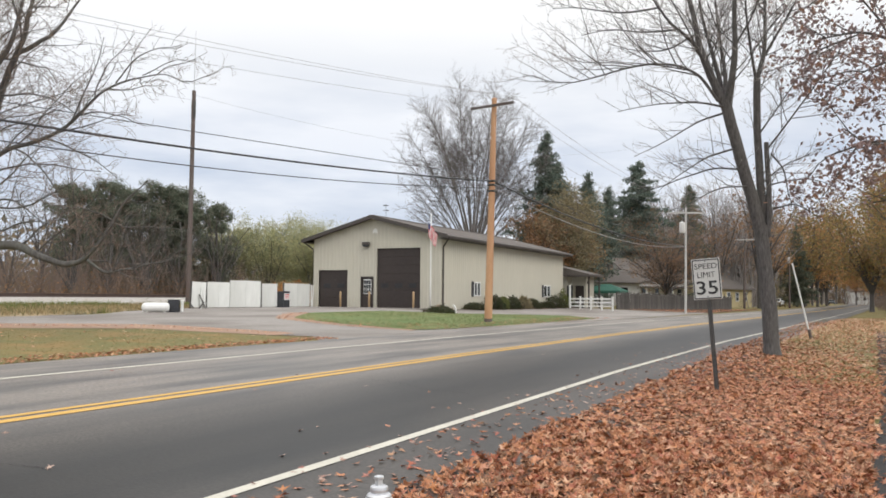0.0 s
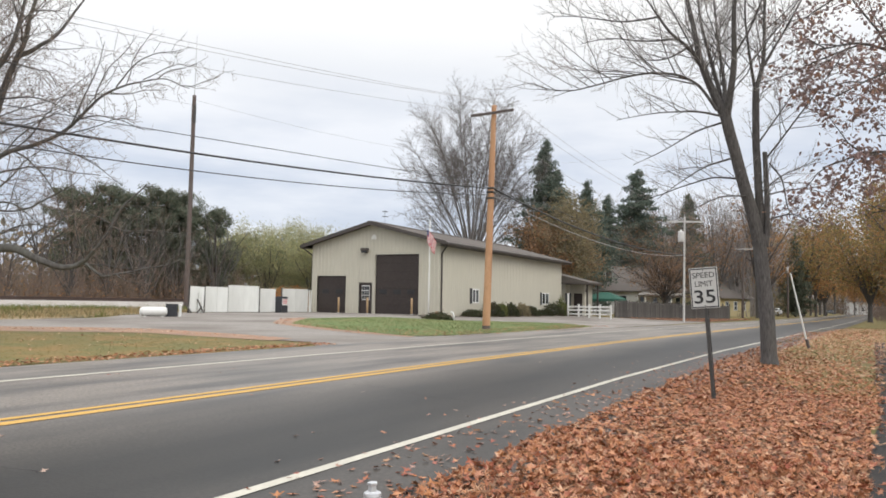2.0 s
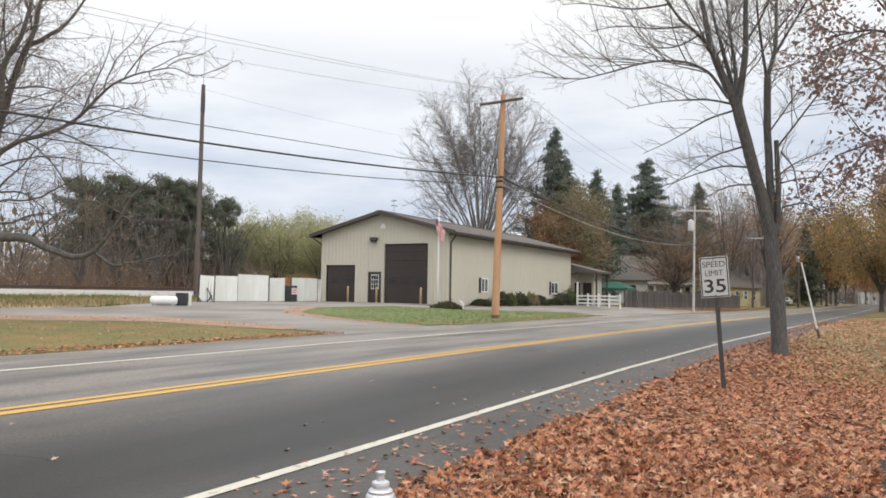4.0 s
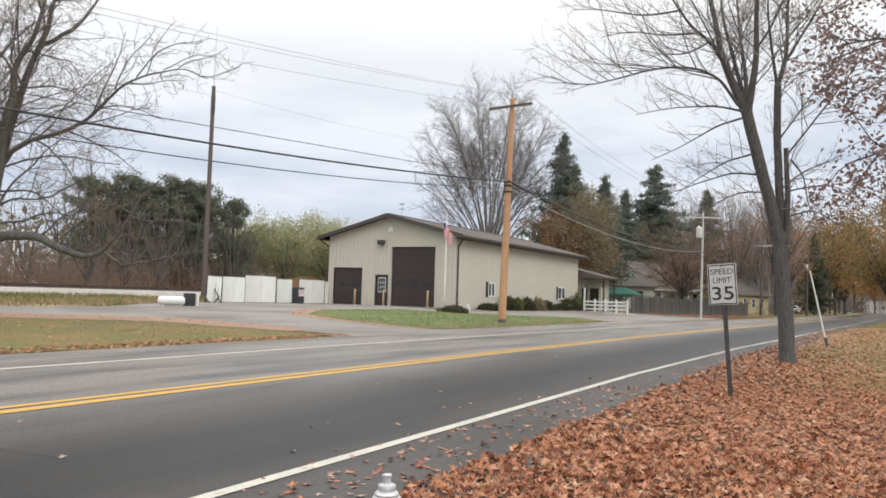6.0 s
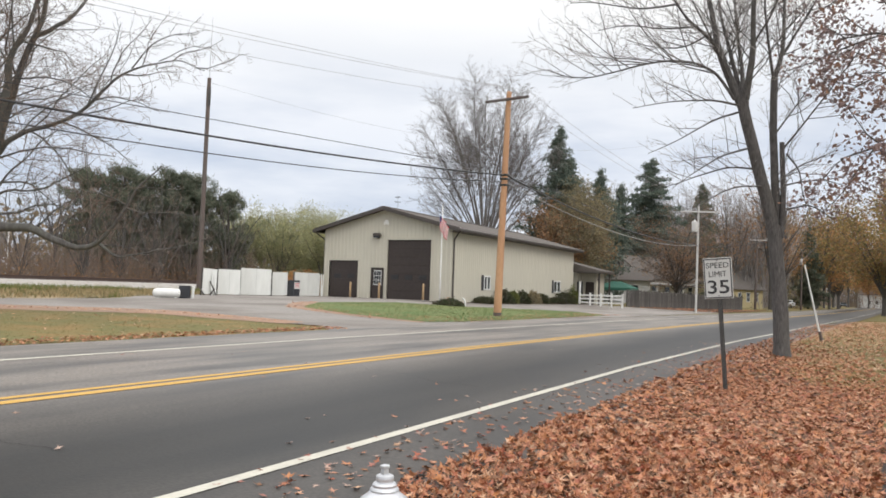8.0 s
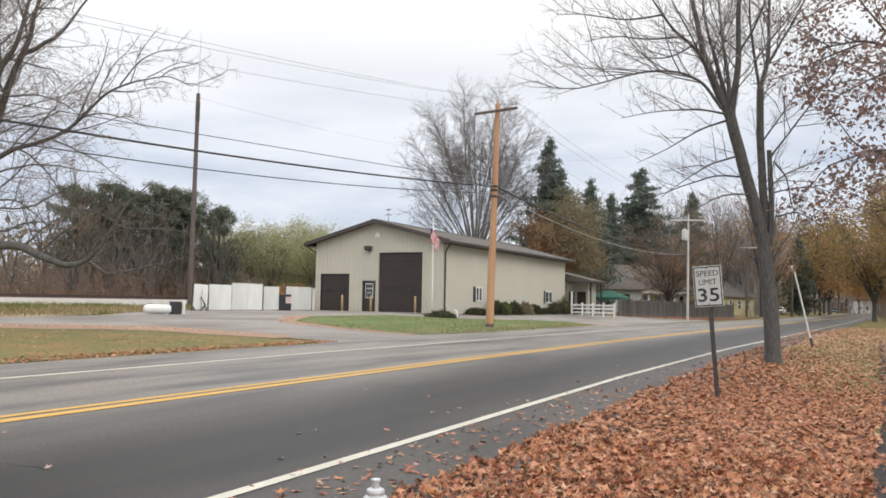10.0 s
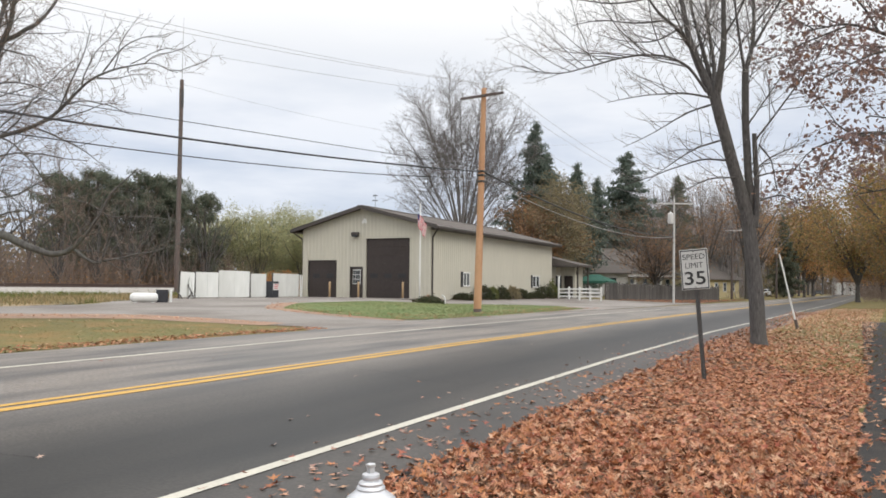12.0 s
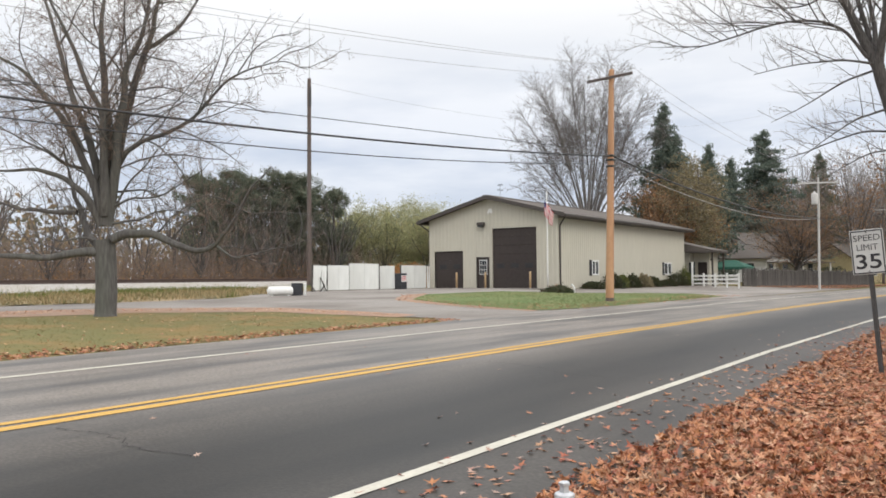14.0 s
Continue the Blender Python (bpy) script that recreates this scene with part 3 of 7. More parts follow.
def garage_door(x0, x1, top, rows, lights):
    d = part("garage_door", boxed((x0 + 0.02, BY0 + 0.10, BZ), (x1 - 0.02, BY0 + 0.13, top)), BROWN_DOOR, hall, "dark brown sectional garage door with small windows")
    hgt = (top - BZ) / rows
    for r in range(rows):
        part("door_section", boxed((x0 + 0.03, BY0 + 0.065, BZ + r * hgt + 0.004), (x1 - 0.03, BY0 + 0.10, BZ + (r + 1) * hgt - 0.004), 0.006), BROWN_DOOR, d)
    for c in lights:
        z = BZ + 1.34
        part("door_window", boxed((c - 0.30, BY0 + 0.045, z), (c + 0.30, BY0 + 0.066, z + 0.30), 0.008), BLACK, d, "black window frame")
        part("pane", boxed((c - 0.25, BY0 + 0.038, z + 0.05), (c + 0.25, BY0 + 0.046, z + 0.25)), DARK_GLASS, d)
    bm = bmesh.new()
    for a, b in ((x0 - 0.12, x0), (x1, x1 + 0.12)):
        box(bm, (a, BY0 - 0.03, BZ - 0.05), (b, BY0 + 0.1, top + 0.12))
    box(bm, (x0, BY0 - 0.03, top), (x1, BY0 + 0.1, top + 0.12))
    part("door_trim", bm, SIDING, hall)


garage_door(-34.42, -31.95, 3.42, 4, (-33.72, -32.55))
garage_door(-29.56, -26.13, 4.86, 7, (-28.95, -27.84, -26.75))
entry = part("entry_door", boxed((-30.78, BY0 + 0.06, BZ), (-29.88, BY0 + 0.11, 2.86), 0.01), BROWN_DOOR, hall, "dark brown entry door with a white nine-light window")
part("window_frame", boxed((-30.64, BY0 + 0.03, 1.76), (-30.02, BY0 + 0.06, 2.76), 0.006), WHITE_PAINT, entry, "white window frame")
for i in range(3):
    for j in range(3):
        part("pane", boxed((-30.60 + i * 0.19, BY0 + 0.022, 1.80 + j * 0.31), (-30.44 + i * 0.19, BY0 + 0.031, 2.08 + j * 0.31)), GLASS, entry)
part("door_knob", rings(bmesh.new(), [((-29.96, BY0 + 0.06, 1.78), 0.02, (0, -1, 0)), ((-29.96, BY0 + 0.02, 1.78), 0.02, (0, -1, 0)), ((-29.96, BY0 + 0.015, 1.78), 0.035, (0, -1, 0)), ((-29.96, BY0 - 0.02, 1.78), 0.03, (0, -1, 0))], 10), STEEL, entry)
part("door_frame", box(box(boxed((-30.86, BY0 - 0.02, BZ), (-30.79, BY0 + 0.1, 2.95)), (-29.87, BY0 - 0.02, BZ), (-29.80, BY0 + 0.1, 2.95)), (-30.79, BY0 - 0.02, 2.87), (-29.87, BY0 + 0.1, 2.95)), BROWN_TRIM, hall)
wall_lamp = thing("wall_lamp", "bronze wall floodlight mounted on beige siding", "lamp", (-30.35, BY0, 5.12))
part("bracket", boxed((-0.10, -0.06, -0.14), (0.10, 0.0, 0.14), 0.01), BROWN_TRIM, wall_lamp)
part("housing", boxed((-0.28, -0.34, -0.02), (0.28, -0.05, 0.2), 0.04), BROWN_TRIM, wall_lamp)
part("lens", boxed((-0.22, -0.30, -0.12), (0.22, -0.08, -0.02), 0.02), GLASS, wall_lamp, "dull glass lens")
emblem = thing("gable_ornament", "small white ornament fixed under the gable", "ornament", (-29.7, BY0 - 0.03, 6.1))
part("plate", rings(bmesh.new(), [((0, 0, 0), 0.16, (0, -1, 0)), ((0, -0.03, 0), 0.15, (0, -1, 0))], 8), WHITE_PAINT, emblem)
part("wing", boxed((-0.2, -0.045, -0.2), (-0.06, -0.02, -0.02), 0.01), WHITE_PAINT, emblem)
part("wing", boxed((0.06, -0.045, -0.2), (0.2, -0.02, -0.02), 0.01), WHITE_PAINT, emblem)
vane = thing("weather_vane", "thin dark weather vane on the roof ridge", "weather vane", (PEAK_X + 0.15, BY0 + 1.2, PEAK + 0.15))
part("mast", rod((0, 0, 0), (0, 0, 0.95), 0.014, sides=6), DARK_STEEL, vane)
part("arm", rod((-0.25, 0, 0.5), (0.25, 0, 0.5), 0.012, sides=6), DARK_STEEL, vane)
part("arm", rod((0, -0.35, 0.5), (0, 0.35, 0.5), 0.015, sides=6), DARK_STEEL, vane)
part("pointer", boxed((-0.22, -0.01, 0.82), (0.2, 0.01, 0.88), 0.004), DARK_STEEL, vane)


def side_window(y0, y1):
    w = part("window", boxed((BX1 - 0.06, y0, 1.65), (BX1 - 0.02, y1, 2.68)), GLASS, hall, "dark glass window in a white frame")
    bm = bmesh.new()
    for a, b in ((y0, y0 + 0.08), ((y0 + y1) / 2 - 0.04, (y0 + y1) / 2 + 0.04), (y1 - 0.08, y1)):
        box(bm, (BX1 - 0.02, a, 1.65), (BX1 + 0.05, b, 2.68))
    for a, b in ((1.65, 1.74), (2.59, 2.68)):
        box(bm, (BX1 - 0.015, y0 + 0.002, a), (BX1 + 0.052, y1 - 0.002, b))
    part("window_frame", bm, WHITE_PAINT, w, "white window frame")
    part("shutter", boxed((BX1 + 0.005, y0 - 0.42, 1.62), (BX1 + 0.05, y0 - 0.03, 2.70), 0.01), BLACK, w, "narrow black shutter")


for a, b in WINDOWS:
    side_window(a, b)
for x, y in ((-32.15, BY0 - 0.55), (-29.82, BY0 - 0.5), (-26.30, BY0 - 0.6)):
    bol = thing("bollard", "short tan bollard guarding the garage door", "bollard", (x, y, BZ - 0.02), group="door bollards")
    part("post", lathe([(0.07, 0), (0.07, 1.02), (0.066, 1.06), (0.045, 1.09), (0.01, 1.105)], 12), TAN_POST, bol, smooth=True)
    part("base_ring", lathe([(0.11, 0), (0.11, 0.03), (0.08, 0.04)], 12), STEEL, bol)
tagged(part("door_apron", boxed((-35.2, BY0 - 1.6, BZ - 0.2), (-25.2, BY0 + 0.06, BZ - 0.005), 0.02), GRAVEL, None), "pale concrete apron before the garage doors", "pavement", kind="structure")
# single-storey wing behind
wing = thing("porch_wing", "beige single-storey wing with low brown roof and porch", "building", (0, 0, 0))
WX = -22.6
part("wall", boxed((-33, 70.4, 0.5), (-24.4, 74.0, 3.6)), SIDING, wing)
part("wall", boxed((-24.4, 71.6, 0.5), (-23.0, 74.0, 3.6)), SIDING, wing)
bm = bmesh.new()
tri = [(-34, 3.55), (WX + 0.35, 3.62), (WX + 0.35, 3.80), (-29, 5.4), (-34, 3.8)]
lo = [bm.verts.new((x, 70.0, z)) for x, z in tri]
hi = [bm.verts.new((x, 74.4, z)) for x, z in tri]
bm.faces.new(lo)
bm.faces.new(hi[::-1])
for i in range(5):
    bm.faces.new((lo[i], hi[i], hi[(i + 1) % 5], lo[(i + 1) % 5]))
bmesh.ops.recalc_face_normals(bm, faces=bm.faces[:])
part("roof", bm, SHINGLE, wing, "low brown shingle roof")
part("fascia", boxed((WX + 0.34, 69.95, 3.55), (WX + 0.46, 74.4, 3.76), 0.02), BROWN_TRIM, wing)
part("fascia", boxed((-24.3, 69.93, 3.52), (WX + 0.34, 70.02, 3.70), 0.01), BROWN_TRIM, wing)
for y in (70.6, 73.8):
    part("porch_post", boxed((WX + 0.1, y - 0.07, 0.5), (WX + 0.24, y + 0.07, 3.6), 0.01), BROWN_TRIM, wing)
part("door", boxed((-24.0, 71.52, 0.62), (-23.2, 71.6, 2.75)), BROWN_DOOR, wing, "dark entrance door")
part("window", boxed((-24.42, 70.33, 1.5), (-23.9, 70.41, 2.75)), GLASS, wing)
part("downspout", rod((WX + 0.44, 70.1, 3.6), (WX + 0.05, 70.5, 2.9), 0.05, sides=6), BROWN_TRIM, wing)


# ---- poles and wires ----
def insulator(bm, x, y, z):
    return lathe([(0.02, 0), (0.02, 0.10), (0.055, 0.11), (0.06, 0.16), (0.035, 0.19), (0.05, 0.21), (0.03, 0.26)], 8, bm, (x, y, z))


def utility_pole(name, base, top, r0, r1, mat, label, arm=None, arm_z=0.0, arm_turn=0.0, arm_mat=None):
    p = thing(name, label, "utility pole", base)
    b, t = Vector(base), Vector(top)
    part("shaft", rings(bmesh.new(), [((t - b) * k - Vector((0, 0, 0.3 if k == 0 else 0)), r0 + (r1 - r0) * k, t - b) for k in (0, 0.03, 0.25, 0.5, 0.75, 0.99, 1.0)], 14), mat, p, smooth=True)
    if arm:
        c = (t - b) * (1 - arm_z / (t - b).length)
        q = Matrix.Rotation(radians(arm_turn), 4, "Z")
        half = q @ Vector((arm / 2, 0, 0))
        off = q @ Vector((0, -r1 - 0.05, 0))
        bm = boxed((-arm / 2, -0.05, -0.06), (arm / 2, 0.05, 0.06), 0.008)
        bm.transform(Matrix.Translation(c + off) @ q)
        part("crossarm", bm, arm_mat or OLD_WOOD, p, "grey weathered crossarm")
        for s in (-1, 1):
            e = c + off + half * (0.93 * s)
            part("insulator", insulator(None, e.x, e.y, e.z + 0.06), STEEL, p)
            part("brace", rod(c + off + half * (0.55 * s) - Vector((0, 0, 0.05)), c + off * 0.6 - Vector((0, 0, 0.55)), 0.015, sides=5), STEEL, p)
        part("insulator", insulator(None, *((t - b) * 0.999)), STEEL, p)
    return p


P1, P1T = (-15.85, 34.4, 0.30), (-16.25, 35.9, 11.5)
main_pole = utility_pole("utility_pole", P1, P1T, 0.19, 0.125, POLE_WOOD, "new orange-brown wooden utility pole with crossarm, leaning slightly", 2.5, 0.42, -8)
for z in (6.75, 7.05, 7.25):
    k = (z - P1[2]) / (P1T[2] - P1[2])
    c = (Vector(P1T) - Vector(P1)) * k
    part("cable_clamp", boxed(c - Vector((0.18, 0.18, 0.05)), c + Vector((0.18, 0.18, 0.05)), 0.02), DARK_STEEL, main_pole)
part("dark_base", rings(bmesh.new(), [((0, 0, -0.2), 0.197, (0, 0, 1)), ((-0.012, 0.045, 0.28), 0.193, (0, 0, 1))], 14), OLD_WOOD, main_pole, "dark damp pole foot")
tall = utility_pole("utility_pole", (-44.6, 43.6, 0.6), (-44.35, 43.4, 16.9), 0.19, 0.14, OLD_WOOD, "tall dark weathered wooden pole carrying a whip antenna")
part("antenna", rod((0.05, 0.0, 15.5), (0.4, -0.3, 20.9), 0.03, 0.012, 6), STEEL, tall, "thin whip antenna")
part("bracket", boxed((0.1, -0.3, 14.2), (0.4, -0.1, 15.6), 0.02), DARK_STEEL, tall)
P2, P2T = (-14.12, 72.0, 0.15), (-13.9, 71.4, 9.55)
pole_b = utility_pole("utility_pole", P2, P2T, 0.105, 0.08, PALE_POLE, "pale utility pole with crossarm and transformer", 3.2, 0.45, 25, PALE_POLE)
part("transformer", lathe([(0.05, 0), (0.24, 0.02), (0.25, 0.1), (0.25, 0.85), (0.22, 0.92), (0.1, 0.95), (0.02, 1.1)], 14, None, (0.1, -1.6, 7.1)), PALE_POLE, pole_b, "pale grey transformer can", smooth=True)
part("hanger", rod((0.27, -1.05, 7.4), (0.1, -1.6, 7.4), 0.05, sides=6), STEEL, pole_b)
utility_pole("utility_pole", (-15.3, 119, 0.3), (-15.1, 119, 10.3), 0.18, 0.12, OLD_WOOD, "far wooden utility pole with pale crossarm and wires", 2.6, 0.3, 20, PALE_POLE)
utility_pole("utility_pole", (-15.3, 142, 0.3), (-15.2, 142, 9.6), 0.18, 0.12, OLD_WOOD, "far wooden utility pole with pale crossarm and wires", 2.4, 0.3, 20, PALE_POLE)
far_pole = utility_pole("utility_pole", (-11.9, 150, 0.3), (-11.8, 150, 10.3), 0.17, 0.11, OLD_WOOD, "far grey utility pole with small transformer", 1.4, 0.3, 15)
part("transformer", lathe([(0.05, 0), (0.25, 0.03), (0.25, 0.95), (0.1, 1.05)], 12, None, (0.0, -0.4, 7.6)), PALE_POLE, far_pole, smooth=True)
utility_pole("utility_pole", (-12.6, 195, 0.3), (-12.6, 195, 9.5), 0.17, 0.11, PALE_POLE, "far pale wooden utility pole without crossarm")
marker = thing("marker_post", "leaning white marker pole with a dark foot", "post", (-1.9, 31.8, 0.15))
part("shaft", rod((0, 0, 0.3), (-0.50, -0.15, 2.75), 0.032, 0.028, 8), WHITE_PAINT, marker)
part("foot", rod((0.1, 0.03, -0.1), (0, 0, 0.36), 0.055, sides=8), OLD_WOOD, marker)
utility_pole("utility_pole", (-24.0, -14.0, 0.3), (-24.0, -14.0, 8.0), 0.19, 0.13, OLD_WOOD, "weathered wooden utility pole with crossarm", 2.2, 0.3, 80)


def cable(name, a, b, mid, r, mat, label, n=24):
    """A hanging wire from a to b, whose middle hangs at height mid."""
    a, b = Vector(a), Vector(b)
    pts = []
    for i in range(n + 1):
        s = i / n
        p = a.lerp(b, s)
        p.z = a.z * (1 - s) * (1 - 2 * s) + mid * 4 * s * (1 - s) + b.z * s * (2 * s - 1)
        pts.append(p)
    axes = [(pts[min(i + 1, n)] - pts[max(i - 1, 0)]) for i in range(n + 1)]
    ob = part(name, rings(bmesh.new(), [(p, r, ax) for p, ax in zip(pts, axes)], 6), mat, None, smooth=True)
    return tagged(ob, label, "cable", "overhead cables")


A, B, C2 = (-16.1, 35.2), (-24.0, -14.0), (-13.95, 71.2)
LINE, COMM = "thin overhead power line strung between poles", "thick black overhead cable strung between poles"
cable("power_line", (-16.2, 35.8, 11.7), (*B, 8.3), 9.2, 0.007, WIRE_PALE, LINE)
cable("power_line", (-15.05, 35.6, 11.4), (-23.9, -15, 8.0), 8.72, 0.007, WIRE_PALE, LINE)
cable("power_line", (-17.35, 36.0, 11.35), (-24.1, -13, 7.2), 8.62, 0.007, WIRE_PALE, LINE)
cable("service_cable", (*A, 7.43), (*B, 5.6), 6.46, 0.013, WIRE, COMM)
cable("trunk_cable", (*A, 7.24), (*B, 6.6), 6.02, 0.034, WIRE, COMM)
cable("service_cable", (*A, 6.92), (*B, 6.85), 5.50, 0.018, WIRE, COMM)
cable("trunk_cable", (*A, 7.30), (*C2, 6.2), 6.02, 0.04, WIRE, COMM)
cable("service_cable", (*A, 6.98), (*C2, 6.15), 5.62, 0.02, WIRE_PALE, COMM)
cable("service_cable", (*A, 7.7), (*C2, 6.6), 6.6, 0.013, WIRE, COMM)
cable("power_line", (-15.05, 35.6, 11.38), (-12.7, 71.2, 9.6), 9.75, 0.009, WIRE_PALE, LINE)
cable("power_line", (-16.2, 35.8, 11.75), (-13.85, 70.7, 9.85), 10.1, 0.009, WIRE_PALE, LINE)
cable("power_line", (-17.35, 36.0, 11.38), (-15.1, 70.1, 9.6), 9.4, 0.009, WIRE_PALE, LINE)
cable("power_line", (-44.4, 43.4, 16.6), (-30, 120, 24.6), 17.95, 0.009, WIRE_PALE, LINE)
cable("power_line", (-44.4, 43.4, 16.2), (-60, 0, 17.0), 16.3, 0.009, WIRE_PALE, LINE)
for z, x in ((6.2, 0.0), (5.7, 0.0), (9.5, -1.1), (9.5, 1.1)):
    cable("service_cable", (C2[0] + x, C2[1], z), (-15.2 + x, 119, z + 0.1), z - 0.7, 0.022, WIRE, COMM)
    cable("service_cable", (-15.2 + x, 119, z + 0.1), (-15.2 + x, 142, z), z - 0.3, 0.022, WIRE, COMM)
    cable("service_cable", (-15.2 + x, 142, z), (-12.6 + x, 195, z), z - 0.6, 0.024, WIRE, COMM)
cable("service_cable", (*C2, 6.1), (2.5, 40, 7.2), 5.6, 0.016, WIRE, COMM)


# ---- trees ----
class Wood:
    """Collects branches as tapered tubes, then makes one mesh of them."""

    def __init__(self):
        self.verts, self.faces, self.count = [], [], 0

    def tube(self, pts, radii, sides, ridge=0.0, seed=0):
        pts = np.asarray(pts, float)
        d = np.gradient(pts, axis=0)
        d /= np.linalg.norm(d, axis=1)[:, None] + 1e-9
        ref = np.array([0.31, 0.95, 0.05]) if abs(d[0][2]) > 0.6 else np.array([0.0, 0.0, 1.0])
        u = np.cross(d, ref)
        u /= np.linalg.norm(u, axis=1)[:, None] + 1e-9
        v = np.cross(d, u)
        a = np.arange(sides) * (2 * np.pi / sides)
        ring = pts[:, None, :] + np.asarray(radii)[:, None, None] * (np.cos(a)[None, :, None] * u[:, None, :] + np.sin(a)[None, :, None] * v[:, None, :])
        if ridge:
            groove = np.random.default_rng(seed)
            lobes = groove.normal(0, ridge, sides)[None, :, None] + groove.normal(0, ridge * 0.2, (len(pts), sides))[:, :, None]
            ring = pts[:, None, :] + (ring - pts[:, None, :]) * (1 + lobes)
        base, n = self.count, len(pts)
        self.verts.append(ring.reshape(-1, 3))
        for i in range(n - 1):
            for k in range(sides):
                p, q = base + i * sides + k, base + i * sides + (k + 1) % sides
                self.faces.append((p, q, q + sides, p + sides))
        self.count += n * sides

    def mesh(self, name, mat, parent):
        ob = sheet(name, np.concatenate(self.verts).tolist(), self.faces, mat, parent, smooth=True)
        return ob


def bend(rng, start, way, length, steps, wander, lift):
    pts, p, d = [np.array(start, float)], np.array(start, float), np.array(way, float)
    for _ in range(steps):
        d = d + rng.normal(0, wander, 3) + np.array([0, 0, lift])
        d /= np.linalg.norm(d)
        p = p + d * (length / steps)
        pts.append(p.copy())
    return np.array(pts)


def along(pts, s):
    k = s * (len(pts) - 1)
    i = min(int(k), len(pts) - 2)
    return pts[i] + (pts[i + 1] - pts[i]) * (k - i), pts[i + 1] - pts[i]


def sprout(rng, pts, r0, level, spec, heavy, light, tips, thick=1.0, keen=False):
    """Side branches along a limb, level by level. spec rows: count per metre, length share, angle, lift, wander, sides."""
    length = float(np.linalg.norm(np.diff(pts, axis=0), axis=1).sum())
    if level >= len(spec):
        tips.append(pts)
        return
    per_m, share, angle, lift, wander, sides, start = spec[level]
    if level == 0 and keen:
        per_m *= 0.5 if r0 > 0.07 else 1.25
    n = max(2, int(per_m * length + rng.random()))
    for i in range(n):
        s = start + (1 - start) * (i + rng.random()) / n
        p, d = along(pts, min(s, 0.99))
        d = d / (np.linalg.norm(d) + 1e-9)
        side = np.cross(d, rng.normal(0, 1, 3))
        side /= np.linalg.norm(side) + 1e-9
        a = radians(angle) * (0.7 + 0.6 * rng.random())
        way = d * math.cos(a) + side * math.sin(a)
        if keen and way[2] < 0:
            way[2] *= -0.5
        ln = length * share * (0.6 + 0.7 * rng.random()) * (1.15 - 0.6 * s)
        if ln < 0.12:
            continue
        steps = 5 if level < 2 else (3 if level == 2 else 2)
        child = bend(rng, p, way, ln, steps, wander, lift)
        rr = max(0.006, r0 * (1 - 0.7 * s) * 0.55)
        rr = min(rr, (0.009 * ln + 0.004) * thick)
        (heavy if level == 0 else light).tube(child, np.linspace(rr, max(0.0033 * thick, rr * 0.3), len(child)), sides)
        sprout(rng, child, rr, level + 1, spec, heavy, light, tips, thick)


def leaf_cloud(name, centres, size, mat, parent, rng, per=1, spread=0.3, droop=0.0, slim=0.55):
    """Small folded leaves, two triangles each, round the given points."""
    c = np.repeat(np.asarray(centres, float), per, axis=0)
    n = len(c)
    c = c + rng.normal(0, spread, (n, 3))
    u = rng.normal(0, 1, (n, 3))
    u[:, 2] -= droop
    u /= np.linalg.norm(u, axis=1)[:, None]
    v = np.cross(u, rng.normal(0, 1, (n, 3)))
    v /= np.linalg.norm(v, axis=1)[:, None] + 1e-9
    s = size * (0.6 + 0.8 * rng.random((n, 1)))
    w = np.cross(u, v) * 0.45 * slim
    quad = np.stack([c - u * s, c + (v * slim + w) * s, c + u * s, c - (v * slim - w) * s], axis=1).reshape(-1, 3)
    idx = np.arange(n) * 4
    me = bpy.data.meshes.new(name)
    faces = np.stack([idx, idx + 1, idx + 2, idx + 3], axis=1)
    me.from_pydata(quad.tolist(), [], faces.tolist())
    me.materials.append(mat)
    ob = new(name, me)
    ob.parent = parent
    return tagged(ob, kind="stuff")


BARE = [(3.1, 0.42, 40, 0.03, 0.10, 4, 0.12), (3.8, 0.45, 38, 0.03, 0.12, 3, 0.12), (4.6, 0.47, 40, 0.03, 0.14, 3, 0.1)]


